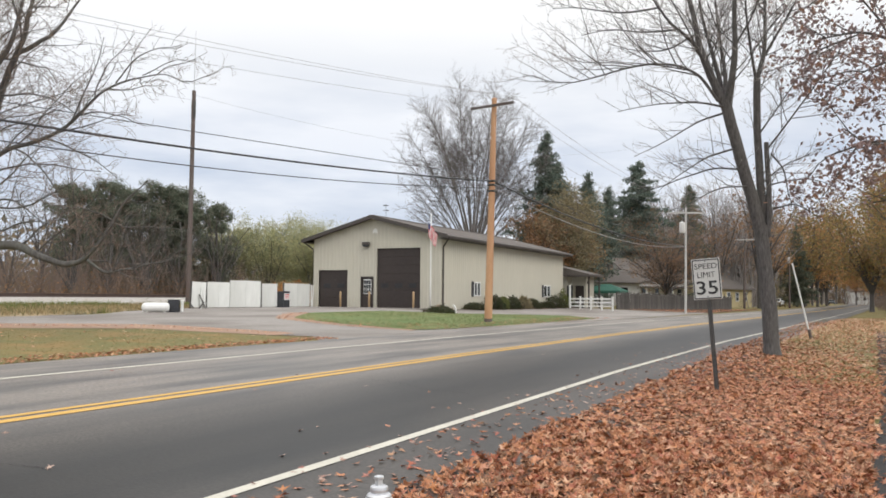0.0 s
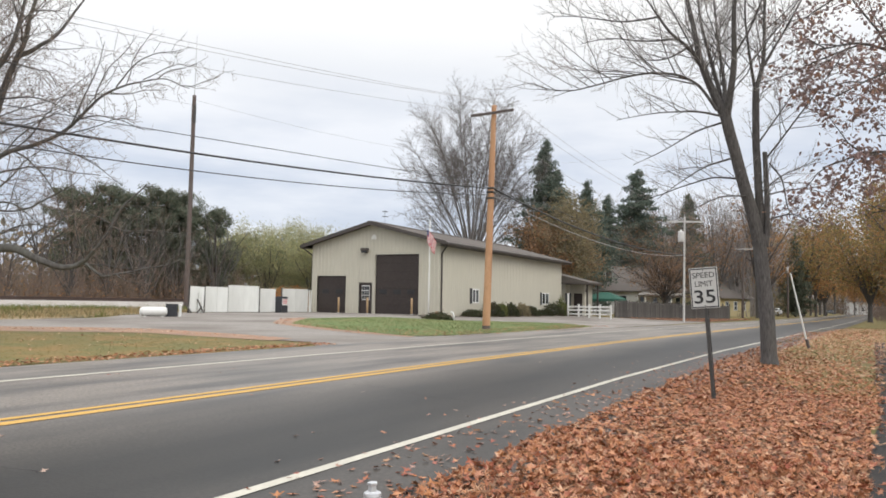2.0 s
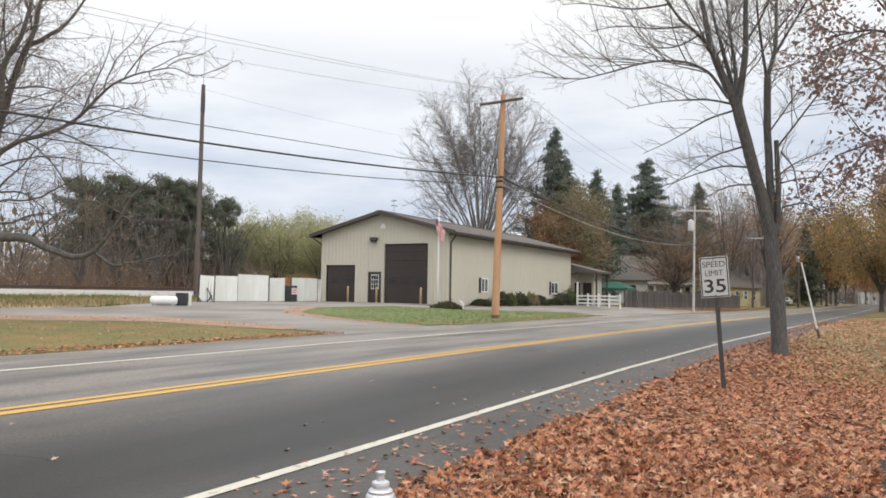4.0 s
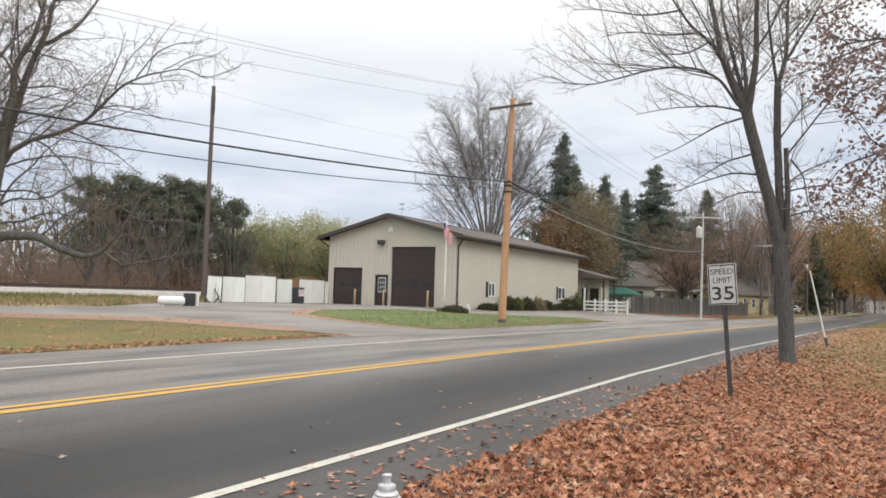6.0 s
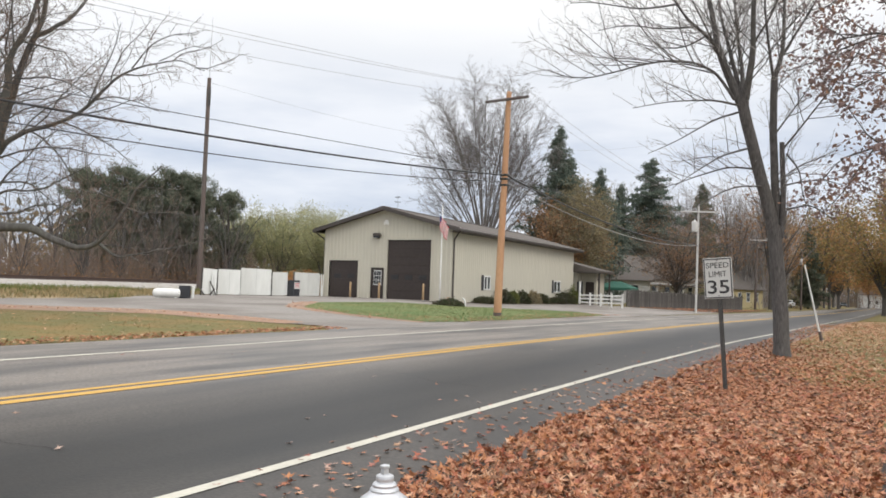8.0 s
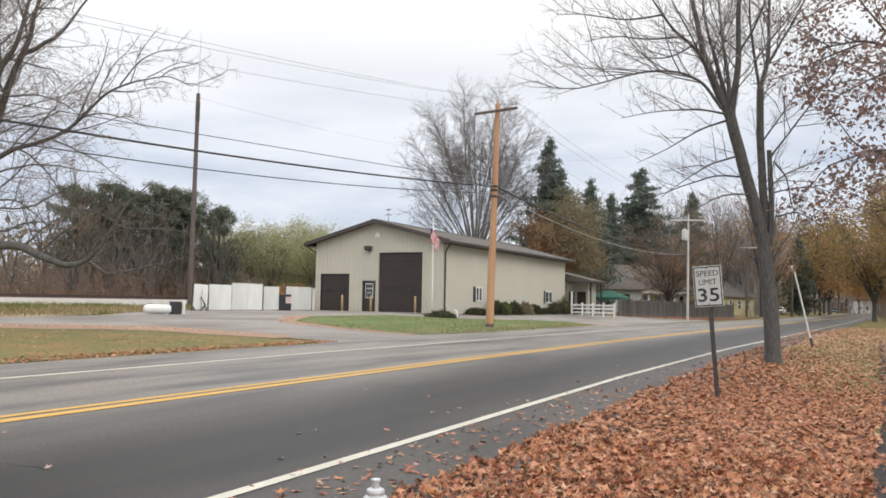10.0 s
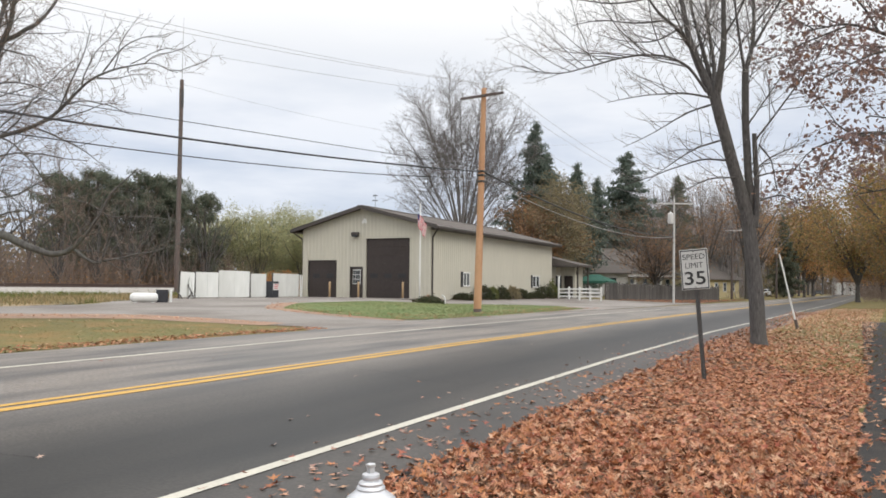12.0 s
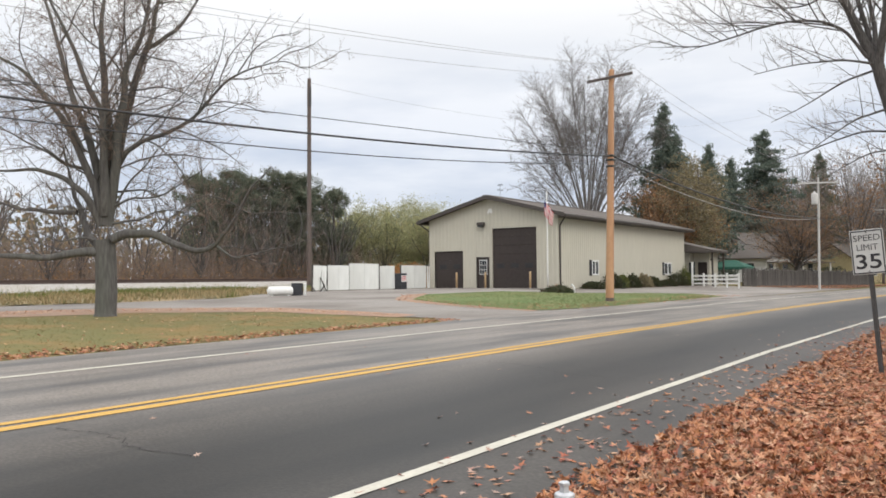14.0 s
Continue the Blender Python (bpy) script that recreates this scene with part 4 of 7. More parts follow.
def tree(name, label, at, limbs, spec, seed, bark, twig, leaf=None, leaf_size=0.06, leaf_per=3, leaf_spread=0.25, tip_share=1.0, scale=1.0, group="", turn=0.0, thick=1.0, crook=0.04, shaped=False):
    """limbs: rows of (points, base radius, tip radius), the first is the trunk; points are local."""
    rng = np.random.default_rng(seed)
    t = thing(name, label, "tree", at, turn, group)
    heavy, light, tips = Wood(), Wood(), []
    trunk = Wood()
    for k, (pts, r0, r1) in enumerate(limbs):
        pts = np.array(pts, float) * scale
        if r0 < 0.06:
            r0 *= 0.78
        dense = []
        for a, b in zip(pts, pts[1:]):
            m = 5 if k else 9
            for i in range(m):
                dense.append(a + (b - a) * i / m)
        dense = np.array(dense + [pts[-1]])
        soft = dense.copy()
        soft[1:-1] += rng.normal(0, 0.003 if k == 0 else crook, soft[1:-1].shape) * scale
        for _ in range(4):
            soft[1:-1] = (soft[:-2] + 2 * soft[1:-1] + soft[2:]) / 4
        radii = (r1 + (r0 - r1) * (1 - np.linspace(0, 1, len(soft))) ** 1.25) * scale
        if k == 0:
            radii[0] *= 1.25
            radii[1] *= 1.12
        if k == 0:
            trunk.tube(soft, radii, 22, 0.022, seed)
        else:
            heavy.tube(soft, radii, 9, 0.035 if r0 > 0.05 else 0.0, seed + k)
        if k:
            sprout(rng, soft, r0 * scale, 0, spec, heavy, light, tips, thick, shaped)
    trunk.mesh("trunk", bark, t)
    heavy.mesh("limb_wood", bark, t)["kind"] = "stuff"
    light.mesh("twig_wood", twig, t)["kind"] = "stuff"
    if leaf:
        pts = np.concatenate(tips)
        pts = pts[rng.random(len(pts)) < tip_share]
        leaf_cloud("foliage", pts, leaf_size, leaf, t, rng, leaf_per, leaf_spread)
    return t


RIGHT, AHEAD = Vector((0.8746, 0.4848)), Vector((-0.4848, 0.8746))
CROOKED = [(3.0, 0.40, 50, 0.025, 0.20, 4, 0.15), (3.4, 0.44, 48, 0.0, 0.24, 3, 0.1), (4.6, 0.45, 48, 0.0, 0.25, 3, 0.1), (5.0, 0.5, 48, 0.0, 0.25, 3, 0.1)]


def facing(rows, right=RIGHT, ahead=AHEAD):
    """Rows of (sideways, depth, height) turned into local points."""
    return [(u * right.x + w * ahead.x, u * right.y + w * ahead.y, z) for u, w, z in rows]


# street maple with twin stems on the verge
tree("maple_tree", "bare grey street maple with forked trunk on leafy verge", (-2.13, 22.3, 0.1), [
    (facing([(-0.08, 0.0, -0.04), (-0.14, 0.0, 1.42), (-0.25, 0.0, 2.46), (-0.33, 0.0, 3.4)]), 0.2, 0.165),
    (facing([(-0.35, 0.0, 3.32), (-0.51, 0.0, 4.02), (-0.75, 0.0, 4.86), (-1.01, 0.0, 5.8), (-1.17, 0.0, 6.48)]), 0.165, 0.145),
    (facing([(-1.16, 0.0, 6.41), (-1.48, 0.1, 7.21), (-1.77, 0.2, 7.98), (-1.9, 0.3, 8.88), (-2.04, 0.4, 9.78), (-2.26, 0.5, 11.53), (-2.54, 0.6, 13.63)]), 0.125, 0.03),
    (facing([(-1.72, 0.2, 7.88), (-2.1, -0.05, 8.25), (-2.66, -0.3, 8.54), (-3.16, -0.55, 8.99), (-3.67, -0.8, 9.57)]), 0.06, 0.015),
    (facing([(-1.17, 0.0, 6.45), (-1.11, -0.16, 7.04), (-1.07, -0.32, 7.84), (-1.12, -0.48, 9.16), (-1.14, -0.64, 10.42), (-1.31, -0.8, 12.41)]), 0.115, 0.03),
    (facing([(-1.23, 0.0, 6.63), (-1.25, 0.24, 7.25), (-1.4, 0.48, 8.29), (-1.56, 0.72, 9.15), (-1.6, 0.96, 10.32), (-1.72, 1.2, 12.36)]), 0.075, 0.02),
    (facing([(-1.16, 0.1, 6.66), (-1.03, 0.47, 7.53), (-1.06, 0.85, 8.76), (-0.99, 1.23, 9.8), (-1.03, 1.6, 11.91)]), 0.07, 0.02),
    (facing([(-0.2, 0.05, 3.11), (-0.24, 0.07, 3.83), (-0.3, 0.09, 4.57), (-0.33, 0.11, 5.63), (-0.33, 0.13, 6.92), (-0.31, 0.15, 7.29)]), 0.115, 0.09),
    (facing([(-0.33, 0.1, 7.24), (0.02, 0.28, 8.15), (0.07, 0.45, 9.53), (0.25, 0.62, 11.32), (0.4, 0.8, 13.16)]), 0.065, 0.02),
    (facing([(-0.34, 0.1, 7.2), (-0.65, -0.2, 8.42), (-0.86, -0.5, 9.01), (-0.91, -0.8, 10.35)]), 0.055, 0.015),
    (facing([(-0.0, 0.3, 8.02), (0.5, 0.5, 8.78), (1.04, 0.7, 9.64), (1.67, 0.9, 10.68)]), 0.05, 0.015),
    (facing([(-0.17, -0.05, 3.1), (-0.11, -0.05, 3.82), (-0.14, -0.05, 4.76), (-0.17, -0.05, 5.57)]), 0.085, 0.065),
    (facing([(-0.13, 0.0, 5.4), (0.37, -0.2, 6.11), (0.91, -0.4, 6.91), (1.33, -0.6, 7.59), (1.73, -0.8, 8.22)]), 0.035, 0.01),
    (facing([(-0.05, -0.05, 5.28), (0.11, -0.14, 5.07), (0.2, -0.23, 4.84), (0.26, -0.31, 4.2), (0.32, -0.4, 3.88)]), 0.035, 0.01),
    (facing([(-1.4, 0.0, 6.66), (-1.86, -0.04, 7.33), (-2.39, -0.07, 7.57), (-3.13, -0.11, 7.62), (-3.87, -0.15, 7.47), (-4.51, -0.19, 7.24), (-5.15, -0.22, 7.05), (-5.88, -0.26, 7.03), (-6.34, -0.3, 7.2)]), 0.055, 0.01),
    (facing([(-1.24, 0.0, 6.51), (-2.19, -0.4, 6.53), (-3.23, -0.8, 6.37), (-4.34, -1.2, 6.06)]), 0.042, 0.008),
    (facing([(-1.25, 0.1, 6.36), (-1.79, 0.47, 6.22), (-2.54, 0.83, 5.73), (-3.31, 1.2, 5.39)]), 0.038, 0.008),
    (facing([(-0.94, 0.0, 5.42), (-1.74, -0.3, 5.16), (-2.46, -0.6, 4.73), (-3.25, -0.9, 4.16)]), 0.038, 0.008),
    (facing([(-0.76, 0.1, 4.87), (-1.36, 0.45, 4.98), (-2.0, 0.8, 4.78), (-2.6, 1.15, 4.54), (-3.28, 1.5, 4.34)]), 0.036, 0.008),
    (facing([(-2.56, -0.2, 8.49), (-3.47, -0.33, 8.35), (-4.38, -0.47, 8.39), (-5.12, -0.6, 8.16)]), 0.036, 0.008),
    (facing([(-3.09, -0.5, 8.96), (-4.15, -0.73, 8.68), (-5.2, -0.97, 8.75), (-5.94, -1.2, 8.63)]), 0.036, 0.008),
    (facing([(-1.92, 0.3, 8.52), (-2.59, 0.67, 8.16), (-3.26, 1.03, 8.29), (-3.95, 1.4, 8.6)]), 0.036, 0.008),
    (facing([(-0.33, 0.0, 4.42), (0.29, 0.33, 4.93), (1.05, 0.67, 5.3), (1.82, 1.0, 5.65)]), 0.032, 0.008),
    (facing([(-0.32, 0.1, 5.77), (0.54, 0.53, 6.79), (1.36, 0.97, 7.85), (2.21, 1.4, 8.8)]), 0.032, 0.008),
    (facing([(-0.69, -0.1, 4.4), (-1.5, -0.47, 4.34), (-2.27, -0.83, 3.96), (-2.87, -1.2, 3.63)]), 0.03, 0.008),
    (facing([(-0.01, 0.0, 3.83), (0.5, -0.17, 3.98), (0.91, -0.33, 3.68), (0.98, -0.5, 3.49)]), 0.03, 0.008),
    (facing([(-0.15, 0.0, 4.43), (0.56, 0.27, 4.63), (1.28, 0.53, 4.71), (2.01, 0.8, 4.58)]), 0.03, 0.008),
    (facing([(-1.07, -0.3, 8.03), (-0.77, -0.85, 8.73), (-0.58, -1.4, 9.67)]), 0.04, 0.012),
], BARE, 11, BARK, TWIG_HAZED, thick=0.8, crook=0.015, shaped=True)

# old spreading tree across the road
R2, A2 = Vector((0.81, 0.588)), Vector((-0.588, 0.81))
side = lambda rows: facing(rows, R2, A2)
tree("spreading_tree", "bare old tree with low horizontal limbs on grass strip", (-22.15, 13.4, 0.38), [
    (side([(-0.1, 0.0, 0.04), (-0.07, 0.0, 0.8), (-0.09, 0.0, 1.69), (-0.15, 0.0, 2.37)]), 0.3, 0.29),
    (side([(-0.3, -0.1, 2.0), (-0.91, -0.32, 1.99), (-1.63, -0.54, 1.82), (-2.77, -0.76, 1.91), (-4.08, -0.98, 2.12), (-5.21, -1.2, 2.51)]), 0.15, 0.03),
    (side([(0.16, -0.1, 2.38), (0.88, -0.27, 2.56), (1.57, -0.43, 2.52), (2.16, -0.6, 2.24), (2.84, -0.77, 1.99), (3.4, -0.93, 2.15), (3.86, -1.1, 2.67), (4.2, -1.27, 3.27), (4.65, -1.43, 3.84), (5.11, -1.6, 4.27)]), 0.15, 0.015),
    (side([(3.43, -0.9, 2.11), (3.94, -1.05, 1.76), (4.6, -1.2, 1.93), (5.44, -1.35, 2.07), (6.28, -1.5, 2.32)]), 0.05, 0.012),
    (side([(-0.41, 0.0, 2.36), (-0.75, -0.27, 2.45), (-1.33, -0.53, 2.42), (-1.79, -0.8, 2.56)]), 0.05, 0.012),
    (side([(-0.34, 0.1, 2.19), (-0.84, 0.28, 2.81), (-1.24, 0.45, 3.67), (-1.48, 0.62, 4.29), (-1.78, 0.8, 5.44)]), 0.11, 0.02),
    (side([(-1.09, 0.3, 3.22), (-2.03, 0.45, 3.27), (-2.88, 0.6, 3.39), (-3.63, 0.75, 3.6), (-4.92, 0.9, 3.84)]), 0.08, 0.02),
    (side([(-0.22, 0.0, 2.79), (-0.4, -0.17, 3.36), (-0.7, -0.33, 3.8), (-1.25, -0.5, 4.25), (-1.91, -0.67, 4.39), (-2.76, -0.83, 4.38), (-3.94, -1.0, 4.51)]), 0.14, 0.02),
    (side([(-0.18, 0.0, 2.87), (-0.32, -0.09, 3.69), (-0.57, -0.17, 4.47), (-1.06, -0.26, 5.65), (-1.67, -0.34, 6.48), (-2.38, -0.43, 7.33), (-2.97, -0.51, 7.63), (-3.91, -0.6, 8.33)]), 0.15, 0.025),
    (side([(-0.15, 0.0, 2.95), (-0.28, 0.06, 4.06), (-0.58, 0.11, 5.16), (-1.0, 0.17, 6.27), (-1.42, 0.23, 7.27), (-1.78, 0.29, 8.5), (-2.14, 0.34, 9.64), (-2.49, 0.4, 11.22)]), 0.16, 0.03),
    (side([(-0.08, -0.1, 3.11), (-0.05, -0.26, 4.02), (-0.05, -0.41, 5.07), (0.01, -0.57, 5.93), (-0.34, -0.73, 6.79), (-0.69, -0.89, 7.93), (-1.24, -1.04, 8.94), (-1.51, -1.2, 10.38)]), 0.15, 0.025),
    (side([(-0.13, 0.1, 3.46), (-0.16, 0.23, 4.96), (-0.26, 0.37, 6.53), (-0.53, 0.5, 8.11), (-0.51, 0.63, 9.05), (-0.47, 0.77, 10.13), (-0.4, 0.9, 11.94)]), 0.16, 0.03),
    (side([(-0.05, 0.0, 2.79), (0.12, -0.07, 4.04), (0.32, -0.14, 5.33), (0.51, -0.21, 6.49), (0.6, -0.29, 7.34), (0.99, -0.36, 8.18), (1.27, -0.43, 9.34), (1.5, -0.5, 11.15)]), 0.18, 0.03),
    (side([(-0.06, 0.1, 2.96), (0.08, 0.2, 4.14), (0.25, 0.3, 5.34), (0.54, 0.4, 7.08), (0.88, 0.5, 8.22), (1.17, 0.6, 9.25), (1.42, 0.7, 10.61), (1.64, 0.8, 12.06)]), 0.16, 0.03),
    (side([(0.77, 0.8, 8.27), (1.19, 0.88, 8.5), (1.62, 0.96, 8.8), (2.01, 1.04, 9.46), (2.3, 1.12, 9.88), (2.83, 1.2, 10.97)]), 0.08, 0.02),
    (side([(0.17, 0.0, 4.45), (0.5, -0.07, 4.97), (1.13, -0.13, 5.27), (2.02, -0.2, 5.57), (2.68, -0.27, 6.03), (3.32, -0.33, 6.78), (3.88, -0.4, 7.19), (4.64, -0.47, 7.43), (5.29, -0.53, 7.42), (5.94, -0.6, 7.22)]), 0.085, 0.01),
    (side([(2.94, -0.3, 6.24), (3.48, -0.5, 6.36), (4.11, -0.7, 6.24), (4.8, -0.9, 5.9)]), 0.03, 0.01),
    (side([(0.16, -0.1, 2.84), (1.0, -0.33, 2.89), (1.51, -0.55, 3.14), (2.04, -0.78, 3.17), (2.59, -1.0, 3.02)]), 0.05, 0.012),
    (side([(0.07, 0.1, 3.13), (0.41, 0.38, 4.09), (0.85, 0.65, 4.69), (1.19, 0.92, 5.28), (1.7, 1.2, 5.66)]), 0.05, 0.01),
    (side([(0.22, -0.1, 3.36), (0.95, -0.45, 3.56), (1.69, -0.8, 3.52), (2.43, -1.15, 3.8), (3.25, -1.5, 4.25)]), 0.05, 0.012),
    (side([(0.09, 0.2, 3.8), (0.87, 0.63, 4.02), (1.23, 1.07, 3.63), (1.79, 1.5, 2.96)]), 0.045, 0.01),
    (side([(-0.6, 0.1, 4.47), (-1.43, 0.42, 4.69), (-2.44, 0.75, 5.23), (-3.48, 1.07, 5.85), (-4.72, 1.4, 6.19)]), 0.06, 0.012),
    (side([(-0.59, -0.3, 4.91), (-1.06, -0.72, 6.15), (-1.66, -1.15, 6.7), (-2.37, -1.57, 6.6), (-3.05, -2.0, 6.66)]), 0.05, 0.012),
    (side([(0.59, 0.1, 6.82), (1.31, -0.13, 6.84), (2.21, -0.37, 6.69), (3.02, -0.6, 6.17)]), 0.04, 0.012),
    (side([(3.34, -0.4, 6.76), (3.43, -0.13, 7.49), (3.81, 0.13, 8.24), (4.17, 0.4, 8.92)]), 0.03, 0.008),
    (side([(2.69, -0.3, 6.03), (3.14, -0.6, 6.8), (3.54, -0.9, 7.61), (3.75, -1.2, 8.25)]), 0.035, 0.008),
    (side([(3.91, -0.5, 7.16), (4.41, -0.63, 7.84), (5.13, -0.77, 8.17), (5.76, -0.9, 8.24)]), 0.03, 0.008),
    (side([(2.02, -0.2, 5.57), (2.72, 0.17, 5.38), (3.37, 0.53, 4.92), (3.88, 0.9, 4.54)]), 0.035, 0.008),
    (side([(1.12, -0.1, 5.28), (1.94, -0.5, 4.78), (2.56, -0.9, 3.99), (2.92, -1.3, 3.3)]), 0.035, 0.008),
    (side([(4.64, -0.5, 7.42), (5.22, -0.6, 7.68), (5.65, -0.7, 7.98), (5.99, -0.8, 7.78)]), 0.02, 0.006),
    (side([(4.08, -1.2, 3.15), (4.58, -1.33, 2.97), (5.39, -1.47, 3.03), (6.34, -1.6, 2.86)]), 0.03, 0.008),
    (side([(1.56, -0.4, 2.52), (2.05, -0.33, 3.07), (2.69, -0.27, 3.57), (3.49, -0.2, 3.73)]), 0.04, 0.008),
], CROOKED, 21, BARK_DARK, TWIG_DARK, thick=0.85, crook=0.06, shaped=True)


def upright(rng, height, spread, stems, r0, crook=0.1, fork=0.25):
    """Trunk and rising stems for a vase-shaped or tall tree."""
    out = [([(0, 0, -0.2), (0, 0, height * fork * 0.5), (0.02, 0.02, height * fork)], r0, r0 * 0.8)]
    for i in range(stems):
        a = 2 * math.pi * (i + 0.7 * rng.random()) / stems
        reach = spread * (0.35 + 0.65 * rng.random())
        top = height * (0.80 + 0.2 * rng.random()) * (1 - 0.25 * (reach / spread) ** 2)
        z0 = height * fork * (0.75 + 0.3 * rng.random())
        pts = []
        for k in range(5):
            s = k / 4
            w = reach * s ** 1.05
            pts.append((w * math.cos(a) + crook * rng.normal() * s, w * math.sin(a) + crook * rng.normal() * s, z0 + (top - z0) * s ** 0.9))
        out.append((pts, r0 * 0.5, 0.025))
    return out


gen = np.random.default_rng(5)
VASE = [(2.1, 0.20, 38, 0.02, 0.09, 3, 0.45), (2.8, 0.48, 38, 0.02, 0.12, 3, 0.1), (3.6, 0.5, 40, 0.01, 0.14, 3, 0.1)]


def domed(rng, stems, r0, fork, centre, wide, tall):
    """Trunk, and stems that end on a dome, for an old round-headed tree."""
    out = [([(0, 0, -0.2), (0.05, 0, fork * 0.5), (0, 0.05, fork)], r0, r0 * 0.85)]
    for i in range(stems):
        a = i * 2.39996
        polar = math.acos(1 - 1.12 * (i + 0.5) / stems)
        k = 0.86 + 0.12 * rng.random()
        end = np.array([math.cos(a) * math.sin(polar) ** 0.65 * wide * k, math.sin(a) * math.sin(polar) ** 0.65 * wide * k, centre + math.cos(polar) * tall * k])
        z0 = fork * (0.6 + 0.5 * rng.random())
        pts = []
        for j in range(6):
            s = j / 5
            out_s, up_s = s ** 1.3, 1 - (1 - s) ** 1.15
            pts.append((end[0] * out_s + 0.25 * rng.normal() * s, end[1] * out_s + 0.25 * rng.normal() * s, z0 + (end[2] - z0) * up_s))
        out.append((pts, r0 * 0.25, 0.02))
    return out


tree("elm_tree", "large bare round-headed tree behind the building", (-37.3, 77.0, 0.8), domed(gen, 34, 0.46, 4.5, 11.5, 9.1, 12.9), VASE, 31, BARK_GREY, TWIG, thick=1.55)


def conifer(name, label, at, height, radius, seed, mat, droop=0.25, density=1.0, bare=0.08, blade=0.19, power=0.8):
    """A spruce: whorls of drooping boughs with hanging sprays."""
    rng = np.random.default_rng(seed)
    t = thing(name, label, "tree", at)
    trunk = Wood()
    trunk.tube([(0, 0, -0.2), (0, 0, height * 0.5), (0, 0, height)], [0.024 * height * 0.6, 0.012 * height * 0.6, 0.02], 8)
    trunk.mesh("trunk", BARK, t)
    boughs, centres = Wood(), []
    n = int(height * 6 * density)
    for i in range(n):
        s = bare + (1 - bare) * (i / n) ** 0.9
        z = height * s
        ln = radius * ((1 - s) ** power) * (0.5 + 0.65 * rng.random()) + 0.12
        a = rng.random() * 2 * math.pi
        pts = []
        for k in range(4):
            q = k / 3
            pts.append((math.cos(a) * ln * q, math.sin(a) * ln * q, z - droop * ln * q + 0.12 * ln * q * q))
        boughs.tube(pts, [0.03, 0.022, 0.015, 0.006], 3)
        m = max(3, int(ln * 9))
        for k in range(m):
            q = (k + rng.random()) / m
            p, _ = along(np.array(pts), min(q, 0.99))
            w = 0.22 * ln * (1 - 0.5 * q)
            centres.append(p + np.array([-math.sin(a), math.cos(a), 0]) * rng.normal(0, w) - np.array([0, 0, abs(rng.normal(0, 0.12))]))
    boughs.mesh("bough_wood", BARK, t)["kind"] = "stuff"
    leaf_cloud("foliage", centres, blade * 1.25, mat, t, rng, 9, 0.18, droop=0.5, slim=0.26)
    return t


conifer("spruce_tree", "tall dark green spruce with pointed top", (-31.6, 84.2, 0.7), 19.6, 9.0, 41, NEEDLE, power=1.0)
conifer("spruce_tree", "tall dark green spruce with pointed top", (-32.6, 90.5, 0.7), 17.2, 7.5, 42, NEEDLE, power=1.0)
conifer("spruce_tree", "slender dark green spruce behind bare trees", (-30.4, 95.5, 0.7), 16.5, 5.2, 43, NEEDLE)
conifer("spruce_tree", "slender dark green spruce behind bare trees", (-30.7, 105.6, 0.7), 16.0, 5.0, 44, NEEDLE)
conifer("spruce_tree", "broad dark green spruce behind the houses", (-28.2, 111.5, 0.7), 20.2, 9.5, 45, NEEDLE, power=0.7)
conifer("spruce_tree", "dark green conifer beside the far road bend", (-12.6, 176.0, 0.05), 17.0, 4.5, 47, NEEDLE_OLIVE)
conifer("spruce_tree", "broad dark green spruce behind the houses", (-24.0, 126.0, 0.7), 18.5, 6.5, 46, NEEDLE_OLIVE)


def leafy(name, label, at, height, spread, seed, mat, leaf_size=0.16, per=3, stems=7, r0=0.2, share=0.8, leaf_spread=0.45, fork=0.2, twig=None, spec=None, bark=None, group=""):
    rng = np.random.default_rng(seed)
    sp = spec or [(0.9, 0.4, 45, 0.0, 0.12, 3, 0.1), (1.6, 0.42, 45, 0.0, 0.14, 3, 0.1)]
    return tree(name, label, at, upright(rng, height, spread, stems, r0, 0.25, fork), sp, seed + 1, bark or BARK, twig or TWIG_DARK, mat, leaf_size, per, leaf_spread, share, group=group)


# evergreen clump behind the track
def evergreen(at, height, spread, seed):
    """A shaggy pine: many rising boughs with plumes of needles, open here and there."""
    rng = np.random.default_rng(seed)
    t = thing("pine_tree", "dense olive-green evergreen behind bare brush", "tree", at, group="evergreen clump")
    trunk, boughs, centres = Wood(), Wood(), []
    trunk.tube([(0, 0, -0.2), (0.1, 0, height * 0.5), (0, 0.1, height * 0.95)], [0.24, 0.15, 0.03], 7)
    for i in range(int(height * 8)):
        s = 0.10 + 0.88 * rng.random()
        a = rng.random() * 2 * math.pi
        ln = spread * (0.55 + 0.5 * rng.random()) * math.sqrt(max(0.03, 1 - (abs(s - 0.42) / 0.6) ** 2.2))
        pts = bend(rng, (0, 0, height * s * 0.93), (math.cos(a), math.sin(a), 0.12), ln, 4, 0.10, 0.05)
        boughs.tube(pts, [0.045, 0.035, 0.025, 0.015, 0.006], 3)
        for k in range(int(ln * 6) + 2):
            q = 0.25 + 0.74 * rng.random()
            p, _ = along(pts, q)
            centres.append(p + rng.normal(0, 0.16, 3))
    trunk.mesh("trunk", BARK, t)
    boughs.mesh("bough_wood", BARK, t)["kind"] = "stuff"
    leaf_cloud("foliage", centres, 0.23, NEEDLE_OLIVE, t, rng, 13, 0.17, droop=-0.3, slim=0.13)


